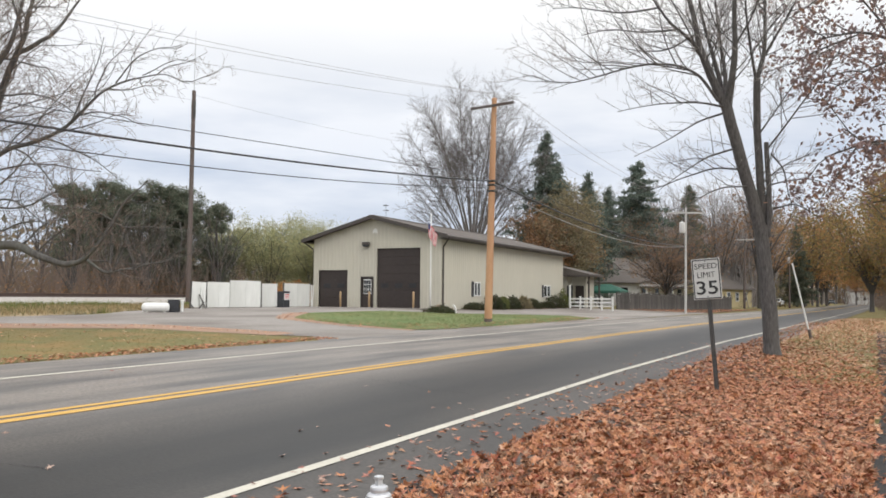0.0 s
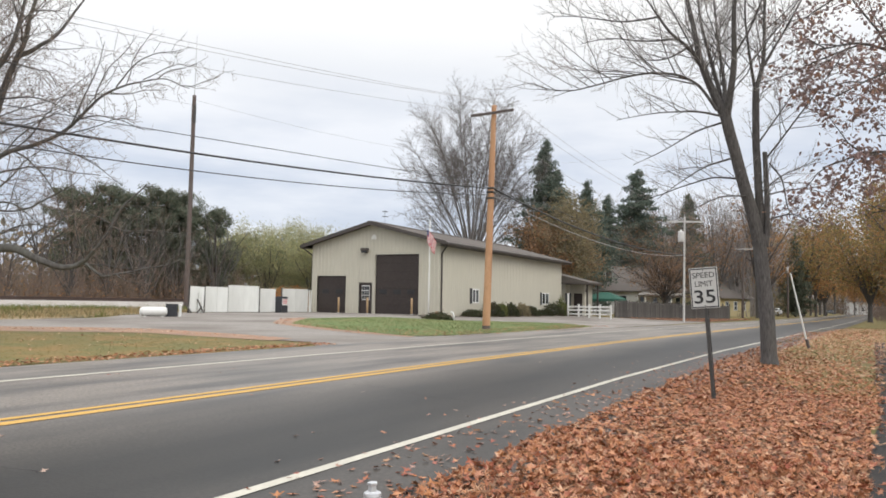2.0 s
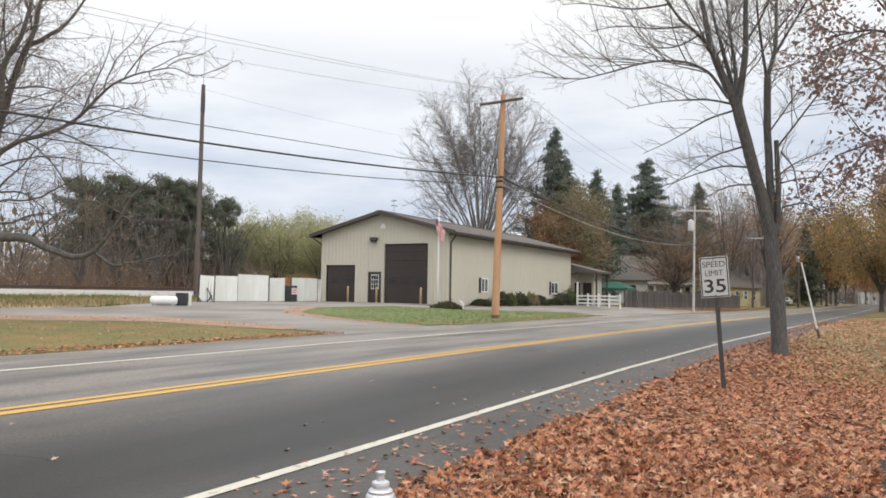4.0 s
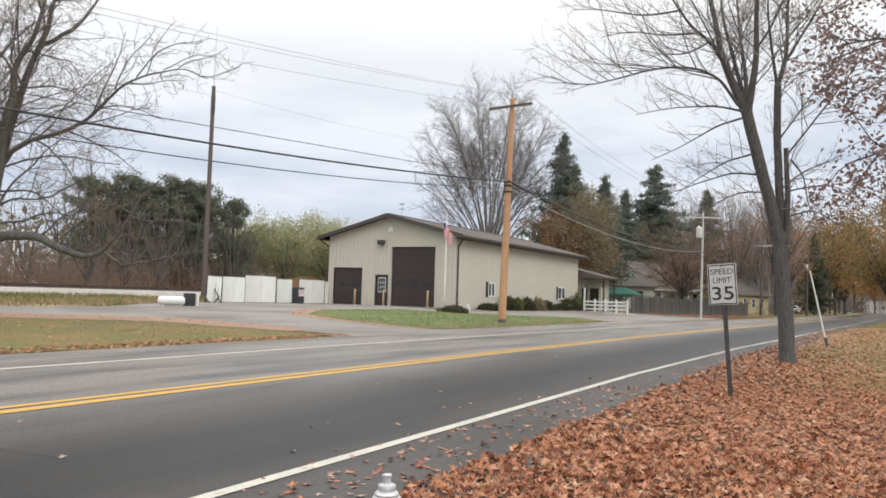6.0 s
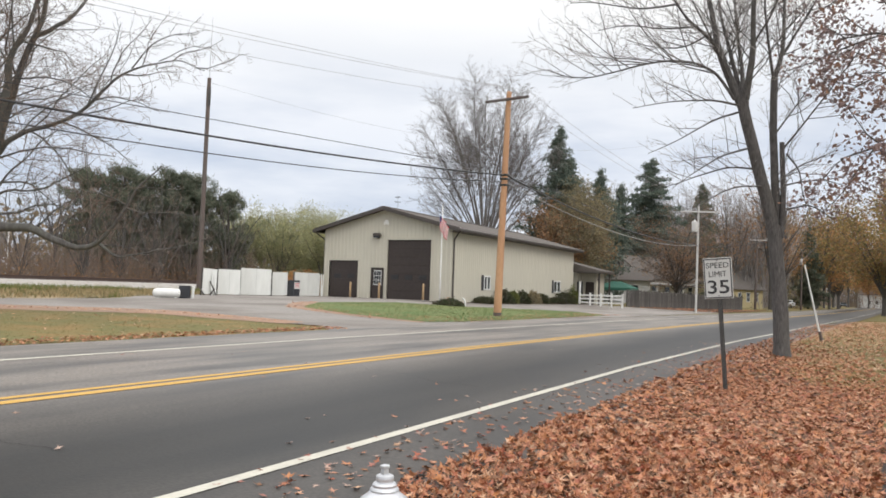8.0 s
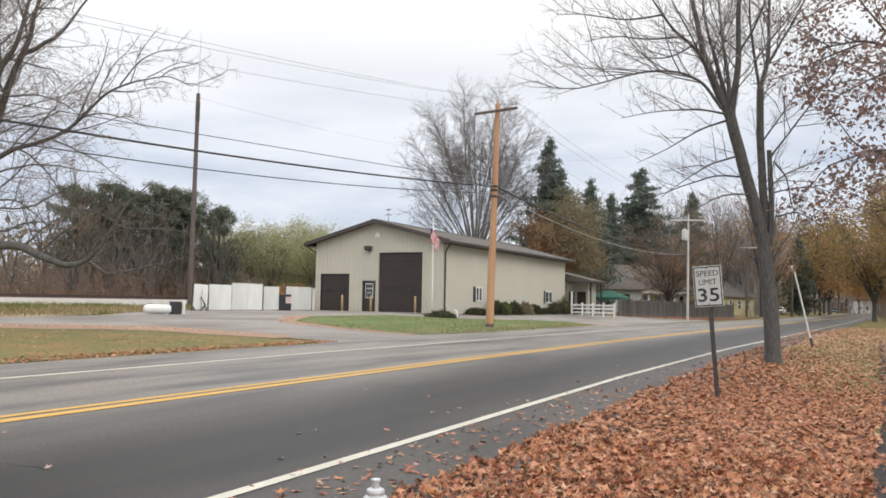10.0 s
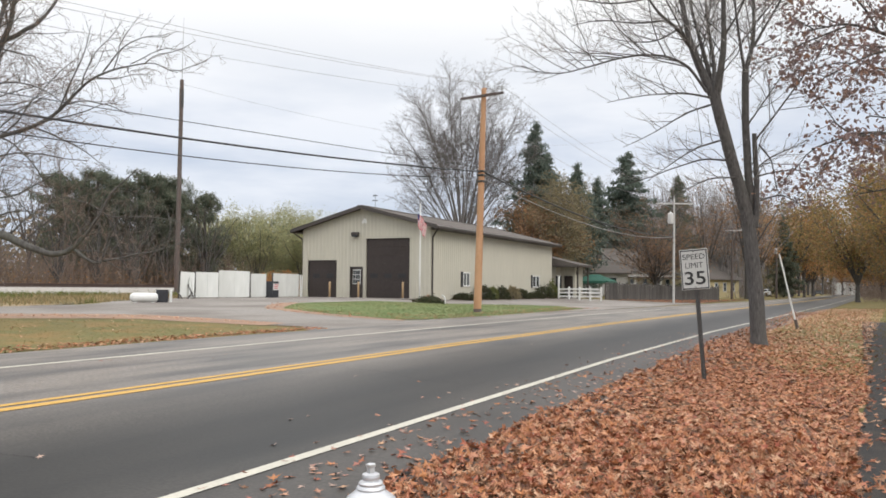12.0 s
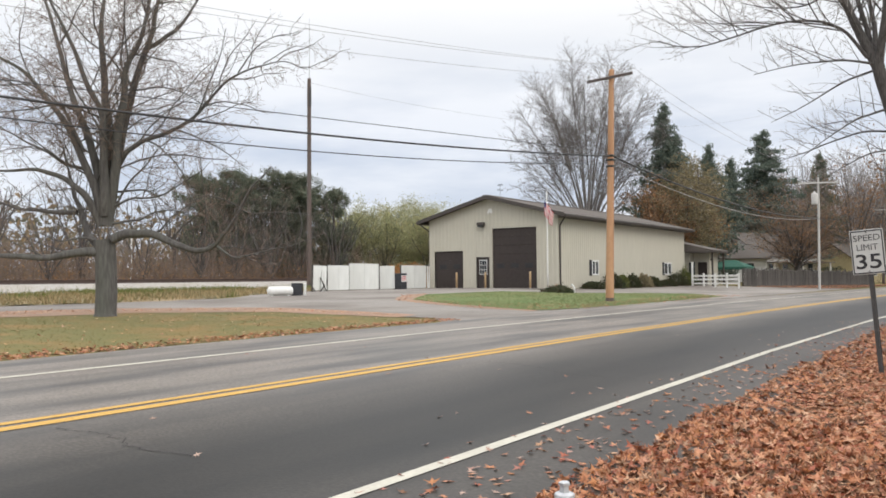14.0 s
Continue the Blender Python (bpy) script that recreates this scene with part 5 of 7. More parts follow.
for i, (x, y, h, s) in enumerate([(-66.2, 50.1, 11.9, 3.2), (-64.3, 52.5, 12.4, 3.2), (-61.8, 55.4, 12.6, 3.3), (-59.6, 57.6, 12.2, 3.2), (-63.2, 53.8, 12.0, 3.0), (-60.6, 56.4, 12.3, 3.0), (-57.6, 59.8, 10.6, 2.7), (-69.0, 55.0, 12.0, 3.2)]):
    evergreen((x, y, 0.9), h, s, 60 + i)

# yellow-green and grey woods beyond the white panels
for i, (x, y, h, s) in enumerate([(-61.0, 65.5, 8.8, 3.4), (-57.5, 68, 8.8, 3.8), (-54.5, 72, 8.6, 3.9), (-52, 76, 8.2, 3.6), (-60, 76, 9.6, 4.2), (-55, 84, 9.2, 4.0), (-49, 86, 8.8, 3.8)]):
    leafy("shade_tree", "yellow-green autumn tree in soft foliage", (x, y, 0.9), h, s, 80 + i * 3, LEAF_YELLOWGREEN, 0.08, 16, 12, 0.16, 1.0, 0.45, 0.06, group="yellow-green wood edge")
THIN = [(0.8, 0.35, 38, 0.04, 0.1, 3, 0.1), (1.4, 0.42, 38, 0.03, 0.12, 3, 0.1), (1.8, 0.5, 40, 0.02, 0.12, 3, 0.1)]


def bare(at, height, spread, seed, stems=7, r0=0.16, label="slender bare grey tree at the wood edge", bark=None, twig=None, group="bare woodland trees", fork=0.3):
    rng = np.random.default_rng(seed)
    return tree("bare_tree", label, at, upright(rng, height, spread, stems, r0, 0.3, fork), THIN, seed + 1, bark or BARK_GREY, twig or TWIG_HAZED, group=group, thick=2.2)


grove_a = bare((-63, 36, 0.9), 11, 3.2, 201, bark=BARK, twig=TWIG_DARK)
grove_b = bare((-58, 47.5, 0.9), 9.5, 3.4, 203, 9, 0.12, bark=BARK, twig=TWIG_DARK, fork=0.12)
grove_c = bare((-28, 128, 0.8), 20, 5.0, 205, 9, 0.25)
grove_d = bare((-22, 135, 0.8), 22, 4.2, 207, 7, 0.22)
mixer = np.random.default_rng(17)
for src, spots in ((grove_a, [(-66, 30), (-70, 42), (-61, 28), (-72, 33), (-67, 22), (-75, 20), (-64, 12), (-70, 8), (-62, 44)]),
                   (grove_b, [(-56.5, 50.5), (-57, 43), (-59, 39), (-60, 34), (-56.5, 54), (-59, 52), (-58, 24), (-57, 30), (-55.5, 58), (-60, 18)]),
                   (grove_c, [(-36, 118), (-20, 150), (-33, 140), (-18, 128), (-45, 110), (-25, 160)]),
                   (grove_d, [(-17.5, 145), (-19, 170), (-30, 155), (-16.8, 190), (-24, 118), (-17, 215), (6, 150), (9, 180), (-38, 130), (-19.5, 131), (-16.6, 158), (-16.4, 176), (-21.5, 143), (-27, 138), (-15.8, 232), (-12.6, 290)])):
    for x, y in spots:
        o = copy_thing(src, pose(x, y, 0.85 + (0.0 if x < -40 else -0.2), 0, 0, mixer.uniform(0, 360)))
        k = mixer.uniform(0.8, 1.1)
        o.scale = (k, k, k)

# trees round the houses and along the far road
leafy("shade_tree", "olive and rust autumn tree beside the building", (-27.3, 79.5, 0.7), 12.2, 3.2, 301, LEAF_OLIVE, 0.10, 8, 12, 0.2, 0.85, 0.45, 0.08)
leafy("shade_tree", "rust-brown autumn tree beside the building", (-29.5, 83.5, 0.7), 11.5, 3.0, 304, LEAF_RUST, 0.11, 8, 11, 0.2, 1.0, 0.45, 0.08)
leafy("shade_tree", "olive and rust autumn tree beside the building", (-29.8, 77.5, 0.7), 10.0, 3.0, 306, LEAF_RUST, 0.11, 7, 10, 0.2, 1.0, 0.4, 0.08)
tree("yard_tree", "spreading brown yard tree behind the board fence", (-19.6, 90.0, 0.5), domed(np.random.default_rng(308), 30, 0.26, 2.0, 4.4, 7.2, 7.4), [(1.6, 0.28, 42, 0.0, 0.14, 3, 0.15), (2.6, 0.45, 45, 0.0, 0.16, 3, 0.1), (3.2, 0.45, 45, 0, 0.16, 3, 0.1)], 309, BARK, TWIG_DARK, LEAF_RUST, 0.07, 3, 0.3, 0.16, thick=2.2)
rust_a = leafy("shade_tree", "thin rust-leaved autumn tree along the far road", (-18.5, 135, 0.3), 15, 4.0, 311, LEAF_RUST, 0.13, 3, 9, 0.22, 0.16, 0.5, 0.25, group="far road trees")
rust_b = leafy("shade_tree", "thin rust-leaved autumn tree along the far road", (-17.5, 165, 0.3), 17, 4.4, 314, LEAF_ORANGE, 0.20, 3, 9, 0.24, 0.7, 0.7, 0.2, group="far road trees")
olive_a = leafy("shade_tree", "dark olive-brown tree over the far road", (0.5, 118, 0.3), 16, 6.5, 317, LEAF_GOLD, 0.16, 5, 12, 0.3, 0.55, 0.5, 0.14, group="far road trees")
olive_b = leafy("shade_tree", "dark olive-brown tree over the far road", (6.0, 92, 0.3), 15, 6.0, 320, LEAF_BROWN, 0.15, 4, 12, 0.3, 0.6, 0.55, 0.12, group="far road trees")
for src, spots in ((rust_a, [(-17.6, 112), (-20, 152), (-24, 175), (-16.5, 205), (3, 210), (-30, 190)]),
                   (rust_b, [(-16.5, 240), (-21, 200), (-10, 330), (-4, 345), (-19, 260), (-16, 320)]),
                   (olive_a, [(3.5, 140), (5, 165), (2.5, 195), (0.5, 235), (-1.5, 300), (-8, 360), (-12, 350), (8, 120)]),
                   (olive_b, [(6.5, 105), (2.5, 255), (9, 135)]),
                   (rust_b, [(-13.9, 204), (-16.4, 222)]),
                   (olive_a, [(-15.2, 184), (-14.0, 236), (-16.8, 260)]),
                   (rust_a, [(-16.4, 128), (-16.8, 146)])):
    for x, y in spots:
        o = copy_thing(src, pose(x + (curve(y) if x > -17 else 0), y, ground_z(x, y) - 0.05, 0, 0, mixer.uniform(0, 360)))
        k = mixer.uniform(0.85, 1.15) if x > -13 or x < -17 else mixer.uniform(1.15, 1.45)
        o.scale = (k, k, k)
leafy("shade_tree", "golden-olive autumn tree hanging low over the verge", (4.6, 62, 0.2), 11.5, 5.6, 331, LEAF_GOLD, 0.085, 10, 15, 0.24, 0.62, 0.36, 0.14)
leafy("shade_tree", "golden-olive autumn tree hanging low over the verge", (4.2, 82, 0.15), 13.5, 5.6, 334, LEAF_GOLD, 0.10, 9, 14, 0.26, 0.6, 0.4, 0.12)
leafy("shade_tree", "dense orange-brown tree over the road bend", (1.8 + curve(170), 170, 0.0), 15, 5.5, 337, LEAF_ORANGE, 0.2, 6, 12, 0.28, 0.9, 0.6, 0.12)
# leafy maple overhanging the footpath
tree("leafy_maple", "purple-brown leaved maple overhanging the footpath", (5.3, 23.8, 0.2), [
    ([(0, 0, -0.1), (0, 0, 1.5), (-0.1, 0, 3.0)], 0.26, 0.22),
    ([(-0.1, 0, 2.6), (-1.6, -0.6, 4.2), (-3.4, -1.0, 5.2), (-5.0, -1.3, 5.4), (-6.2, -1.4, 5.0)], 0.10, 0.02),
    ([(-0.1, 0, 2.9), (-1.4, 0.4, 5.4), (-3.2, 0.6, 7.6), (-5.2, 0.6, 8.8), (-6.3, 0.6, 8.7)], 0.12, 0.02),
    ([(-0.1, 0, 3.0), (-0.8, -0.5, 6), (-2.0, -1, 9), (-3.8, -1.4, 10.6), (-5.8, -1.5, 11.0)], 0.14, 0.03),
    ([(-0.1, 0, 3.0), (0, 0.3, 6.5), (-0.6, 0.5, 10), (-1.4, 0.6, 13)], 0.15, 0.03),
    ([(0, 0, 3.0), (1.2, 0.3, 6), (2.2, 0.5, 9), (2.8, 0.6, 12)], 0.13, 0.03),
    ([(-0.1, 0, 2.8), (-1.5, 1.2, 4.4), (-3.2, 2.2, 6.0), (-4.8, 3.0, 6.6)], 0.09, 0.02),
    ([(-0.9, -0.6, 6.2), (-2.6, -1.6, 7.2), (-4.6, -2.2, 7.2), (-5.9, -2.2, 6.6)], 0.07, 0.015),
    ([(-0.1, 0, 2.4), (-1.5, 0.2, 3.6), (-3.2, 0.4, 4.2), (-5.2, 0.6, 4.0)], 0.08, 0.015),
    ([(0, 0, 2.6), (1.5, -0.6, 4.4), (3.2, -1.0, 5.6)], 0.10, 0.02),
], [(1.3, 0.42, 45, 0.0, 0.14, 4, 0.15), (2.2, 0.45, 45, -0.02, 0.16, 3, 0.1)], 401, BARK, TWIG_DARK, LEAF_PURPLE, 0.072, 8, 0.17, 0.56)


# ---- brush, weeds, leaves ----
def stuff(ob, label, category):
    return tagged(ob, label, category, kind="stuff")


def brush(name, label, spots, lo, hi, r, mat, seed, lean=0.25):
    rng = np.random.default_rng(seed)
    w = Wood()
    for x, y in spots:
        h = rng.uniform(lo, hi)
        p = bend(rng, (x, y, ground_z(x, y) - 0.1), (rng.normal(0, lean), rng.normal(0, lean), 1), h, 3, 0.14, 0.02)
        w.tube(p, [r, r * 0.8, r * 0.6, r * 0.25], 3)
        for _ in range(4):
            q, d = along(p, rng.uniform(0.3, 0.95))
            c = bend(rng, q, d / np.linalg.norm(d) + rng.normal(0, 0.55, 3), h * 0.28, 2, 0.2, 0.02)
            w.tube(c, [r * 0.5, r * 0.35, r * 0.15], 3)
    return stuff(w.mesh(name, mat, None), label, "brush")


rs = np.random.default_rng(7)
brush("thicket", "brown leafless thicket beyond the railway", [(rs.uniform(-66, -55), rs.uniform(2, 66)) for _ in range(3400)], 1.6, 4.6, 0.022, TWIG_DARK, 8)
leaf_cloud("brush_leaves", [(rs.uniform(-64, -54.5), rs.uniform(0, 66), 1.0 + abs(rs.normal(0, 1.0))) for _ in range(7000)], 0.08, LEAF_RUST, None, rs, 2, 0.35)
stuff(bpy.data.objects["brush_leaves"], "rust-brown leaves caught in the thicket", "brush")
brush("roadside_brush", "thin brown brush along the far road", [(rs.choice([rs.uniform(-26, -16.5), rs.uniform(1.5, 12)]), rs.uniform(125, 330)) for _ in range(1500)], 1.5, 5, 0.03, TWIG_DARK, 9)
brush("far_thicket", "grey brush closing the end of the road", [(rs.uniform(-30, 14), rs.uniform(330, 380)) for _ in range(900)], 3, 9, 0.05, TWIG_DARK, 10)
brush("tall_saplings", "grey bare saplings crowding behind the houses", [(rs.uniform(-36, -15.5), rs.uniform(128, 205)) for _ in range(750)], 9, 21, 0.06, TWIG_HAZED, 19, 0.10)
brush("yard_saplings", "grey bare saplings crowding behind the spruces", [(rs.uniform(-48, -26), rs.uniform(112, 150)) for _ in range(420)], 8, 16, 0.05, TWIG_HAZED, 20, 0.10)
leaf_cloud("far_foliage", [(rs.uniform(-40, 16), rs.uniform(345, 385), 1 + 11 * rs.random() ** 1.3) for _ in range(9000)], 0.5, LEAF_BROWN, None, rs, 1, 0.5)
stuff(bpy.data.objects["far_foliage"], "dull brown foliage of the wood closing the road", "wood")
leaf_cloud("far_grey_wood", [(rs.uniform(-48, -14), rs.uniform(150, 230), 0.5 + 17 * rs.random() ** 1.5) for _ in range(16000)], 0.3, LEAF_OLIVE, None, rs, 1, 0.6)
stuff(bpy.data.objects["far_grey_wood"], "thin brown foliage of the wood behind the houses", "wood")
leaf_cloud("distant_wood", [(rs.uniform(-150, -90), rs.uniform(-10, 140), 1 + 10 * rs.random() ** 1.5) for _ in range(17000)], 0.5, LEAF_BROWN, None, rs, 1, 0.6)
stuff(bpy.data.objects["distant_wood"], "hazy brown wood beyond the railway thicket", "wood")
copies = [(-95, 60), (-100, 80), (-92, 95), (-85, 110), (-75, 105), (-105, 40), (-70, 92)]
for x, y in copies:
    o = copy_thing(grove_c, pose(x, y, 1.0, 0, 0, mixer.uniform(0, 360)))
    o.scale = (0.62, 0.62, 0.55)


def blades(name, label, spots, lo, hi, mat, seed, width=0.012):
    rng = np.random.default_rng(seed)
    v, f = [], []
    for x, y, z in spots:
        h, a = rng.uniform(lo, hi), rng.uniform(0, 6.283)
        dx, dy = math.cos(a) * width, math.sin(a) * width
        lx, ly = rng.normal(0, 0.45 * h), rng.normal(0, 0.45 * h)
        k = len(v)
        v += [(x - dx, y - dy, z), (x + dx, y + dy, z), (x + lx, y + ly, z + h)]
        f.append((k, k + 1, k + 2))
    return stuff(sheet(name, v, f, mat), label, "grass")


def scatter(n, poly, rng, lift, keep=None):
    lo, hi = [min(p[i] for p in poly) for i in (0, 1)], [max(p[i] for p in poly) for i in (0, 1)]
    out = []
    while len(out) < n:
        x, y = rng.uniform(lo[0], hi[0]), rng.uniform(lo[1], hi[1])
        if inside(x, y, poly) and (keep is None or keep(x, y)):
            out.append((x, y, ground_z(x, y) + lift))
    return out


blades("strip_grass", "short mown grass, green fading to brown", scatter(12000, [(-13.7, 0), (-13.7, 18), (-15.6, 18), (-20, 17.8), (-23, 14), (-24.5, 4), (-24.5, 0)], rs, 0.004), 0.012, 0.03, GRASS_BLADE, 1, 0.009)
blades("island_grass", "short green mown grass on the island", scatter(14000, ISLAND, rs, 0.022), 0.015, 0.045, LAWN_BLADE, 2, 0.014)
blades("verge_grass", "short thin grass among fallen leaves", scatter(20000, [(-3.3, 13), (-3.3, 75), (4.0, 75), (2.0, 30), (0.35, 18), (0, 11), (-1.2, 9)], rs, 0.01, lambda x, y: noise.noise((x * 0.7, y * 0.35, 2)) > -0.15 and rs.random() < min(1, (y - 8) / 14 + 0.1 * (x + 3))), 0.02, 0.055, GRASS_BLADE, 3, 0.008)
blades("bank_weeds", "dry tan weeds on the railway bank", scatter(14000, [(-30.6, 5), (-30.8, 24), (-35.5, 33), (-37, 46), (-48.5, 46), (-48.5, 5)], rs, 0.0, lambda x, y: noise.noise((x * 0.22, y * 0.16, 7)) < 0.12), 0.08, 0.3, DRY_BLADE, 4, 0.03)
blades("bank_weeds", "low green weeds in patches on the railway bank", scatter(9000, [(-30.6, 5), (-30.8, 24), (-35.5, 33), (-37, 46), (-48.5, 46), (-48.5, 5)], rs, 0.0, lambda x, y: noise.noise((x * 0.22, y * 0.16, 7)) > 0.1), 0.12, 0.42, LEAF_HEDGE_LIT, 5, 0.035)
patch("railway_bank", [(-32.5, -25), (-30.4, 6), (-30.6, 23), (-35, 31.5), (-36.8, 35), (-36.8, 60), (-50, 70), (-50, -25)], 0.02, WEEDS, "tan dry weeds with green patches", "ground", rough=0.08)

LOBES = [(0.0, -0.6), (0.12, -0.10), (0.64, -0.34), (0.30, 0.04), (1.02, 0.34), (0.30, 0.30), (0.20, 0.46), (0.0, 1.1), (-0.20, 0.46), (-0.30, 0.30), (-1.02, 0.34), (-0.30, 0.04), (-0.64, -0.34), (-0.12, -0.10)]


def maple_leaves(name, label, spots, lo, hi, mat, seed, tilt=0.27, flat=0.8):
    """Curled five-lobed leaves, each a loose piece of one mesh."""
    rng = np.random.default_rng(seed)
    shape = np.array([(0.0, 0.1)] + LOBES)
    n = len(spots)
    s = rng.uniform(lo, hi, n)
    curl = rng.uniform(-0.7, 1.5, n)
    fold = rng.uniform(-0.2, 0.5, n)
    out = np.empty((n, len(shape), 3))
    for i, (x, y, z) in enumerate(spots):
        p = np.zeros((len(shape), 3))
        p[:, :2] = shape
        p[:, 2] = flat * curl[i] * 0.35 * (shape[:, 0] ** 2) + fold[i] * 0.5 * shape[:, 1] ** 2 * np.sign(shape[:, 1]) + rng.normal(0, 0.06, len(shape))
        e = Euler((rng.normal(0, tilt), rng.normal(0, tilt), rng.uniform(0, 6.283)))
        p = p @ np.array(e.to_matrix()).T * s[i]
        p[:, 2] += -p[:, 2].min() * 0.8
        out[i] = p + (x, y, z)
    m = len(shape)
    faces = [(i * m, i * m + k, i * m + k % (m - 1) + 1) for i in range(n) for k in range(1, m)]
    return stuff(sheet(name, out.reshape(-1, 3).tolist(), faces, mat), label, "fallen leaves")


def edge_of_bed(x, y):
    rim = -3.12 - 0.015 * max(0, y - 6) + 0.16 * noise.noise((y * 0.8, 0, 0)) + 0.12 * noise.noise((y * 2.7, 4, 0))
    return x > rim and not (x > 0.03 + 0.03 * max(0, y - 9) + 0.16 * noise.noise((y * 0.9, 8, 0)) and rs.random() < 0.93)


near = [(-3.95, 1.9), (-3.95, 9), (0.7, 9), (0.7, 1.9)]
mid = [(-3.95, 9), (-3.95, 16), (0.7, 16), (0.7, 9)]
far = [(-3.9, 16), (-3.9, 60), (0.7, 60), (0.7, 16)]
maple_leaves("fallen_leaves", "thick carpet of fallen orange-brown maple leaves", scatter(13500, near, rs, 0.018, edge_of_bed), 0.036, 0.068, LEAF_FALLEN, 11, 0.42, 1.1)
maple_leaves("fallen_leaves", "thick carpet of fallen orange-brown maple leaves", scatter(11500, mid, rs, 0.02, edge_of_bed), 0.034, 0.064, LEAF_FALLEN, 12, 0.25)
maple_leaves("fallen_leaves", "scattered fallen orange-brown maple leaves on grass", scatter(9000, far, rs, 0.024, lambda x, y: edge_of_bed(x, y) and rs.random() < max(0.12, 1.4 - (y - 16) * 0.09 - 0.25 * (x + 2.5))), 0.04, 0.07, LEAF_FALLEN, 13)
maple_leaves("fallen_leaves", "pale dry leaves lying flat on the far verge", scatter(5200, [(-2.9, 19), (-2.3, 70), (2.2, 70), (0.2, 19)], rs, 0.03), 0.04, 0.075, LEAF_PALE, 24, 0.15, 0.5)
shoulder = [(-6.6, 2.5), (-6.6, 26), (-3.3, 26), (-3.3, 2.5)]
maple_leaves("stray_leaves", "dry curled maple leaves strewn on the asphalt", scatter(420, shoulder, rs, 0.022, lambda x, y: rs.random() < math.exp(min(0, x + 3.2) * 2.0)), 0.032, 0.052, LEAF_STRAY, 14, 0.2, 0.6)
maple_leaves("stray_leaves", "dry curled maple leaves strewn on the asphalt", scatter(14, [(-12, 4), (-12, 26), (-6, 26), (-6, 4)], rs, 0.022), 0.035, 0.055, LEAF_STRAY, 15, 0.12, 0.45)
maple_leaves("windrow_leaves", "line of brown leaves along the grass edge", scatter(2000, [(-13.0, 0), (-13.1, 18.6), (-15.5, 19.2), (-15.5, 18.3), (-14.2, 18), (-14.1, 0)], rs, 0.014, lambda x, y: rs.random() < math.exp(-abs(x + 13.45) * 2.2)), 0.035, 0.06, LEAF_FALLEN, 16)
maple_leaves("windrow_leaves", "line of brown leaves along the island edge", scatter(1100, [(-13.0, 25), (-13.1, 48), (-16, 48), (-15.2, 30), (-19, 27), (-23.3, 29), (-25.5, 34), (-25.5, 31), (-22, 26.5), (-16, 24)], rs, 0.05), 0.035, 0.06, LEAF_FALLEN, 17)
maple_leaves("windrow_leaves", "brown leaves drifted across the driveway edge", scatter(900, [(-24, 3), (-24, 14.6), (-21, 18.6), (-16, 19), (-16, 19.8), (-22, 19.6), (-26, 14), (-27, 3)], rs, 0.03), 0.035, 0.06, LEAF_PALE, 18)
maple_leaves("windrow_leaves", "brown leaves drifted along the board fence", scatter(1500, [(-13.1, 78), (-17.5, 74.6), (-20.4, 73), (-14.7, 105), (-13.1, 118)], rs, 0.04), 0.06, 0.10, LEAF_FALLEN, 19)
maple_leaves("stray_leaves", "reddish leaves thinning out beside the leaf bed", scatter(170, [(-4.0, 3.5), (-4.0, 13), (-3.0, 13), (-2.8, 3.5)], rs, 0.022), 0.04, 0.066, LEAF_FALLEN, 20, 0.15, 0.5)
maple_leaves("lawn_leaves", "few pale leaves dotted over the lawns", scatter(220, [(-13.7, 0), (-13.7, 18), (-20, 17.8), (-24.5, 4), (-24.5, 0)], rs, 0.06), 0.035, 0.06, LEAF_PALE, 21, 0.3)
maple_leaves("fallen_leaves", "thinning carpet of fallen maple leaves", scatter(6500, [(-3.6, -9), (-3.6, 1.95), (0.7, 1.95), (0.7, -9)], rs, 0.02, lambda x, y: edge_of_bed(x, y) and rs.random() < 0.35 + 0.06 * (y + 9)), 0.04, 0.07, LEAF_FALLEN, 22)
brush("bank_weed_clumps", "green and brown weed clumps on the railway bank", [(rs.uniform(-48, -40), rs.uniform(8, 48)) for _ in range(500)], 0.25, 0.7, 0.012, WEED_STEM, 23, 0.5)


# ---- railway ----
track = thing("railway_track", "rusty rails on dark sleepers over pale ballast", "railway", (0, 0, 0))
bm = bmesh.new()
prof = [(-49.2, 0.66), (-50.5, 1.31), (-50.7, 1.36), (-54.2, 1.36), (-55.2, 0.6)]
ys = [-60 + 10 * i for i in range(20)]
rows = [[bm.verts.new((x + 0.12 * noise.noise((y * 0.3, x, 0)), y, z)) for x, z in prof] for y in ys]
for a, b in zip(rows, rows[1:]):
    for i in range(4):
        bm.faces.new((a[i], a[i + 1], b[i + 1], b[i]))
part("ballast", bm, BALLAST, track, "pale grey crushed-stone ballast bank")
tie = bpy.data.meshes.new("sleeper")
bm = boxed((-1.3, -0.11, -0.3), (1.3, 0.11, 0.08), 0.015)
bm.to_mesh(tie)
bm.free()
tie.materials.append(OLD_WOOD)
for i in range(150):
    o = new("sleeper", tie)
    o.location, o.parent = (-52.35, -12 + i * 0.58, 1.33), track
for x in (-51.6, -53.1):
    bm = bmesh.new()
    box(bm, (x - 0.07, -60, 1.41), (x + 0.07, 130, 1.45))
    box(bm, (x - 0.015, -60, 1.45), (x + 0.015, 130, 1.57))
    box(bm, (x - 0.037, -60, 1.57), (x + 0.037, 130, 1.62))
    part("rail", bm, RUST, track, "rust-brown steel rail")


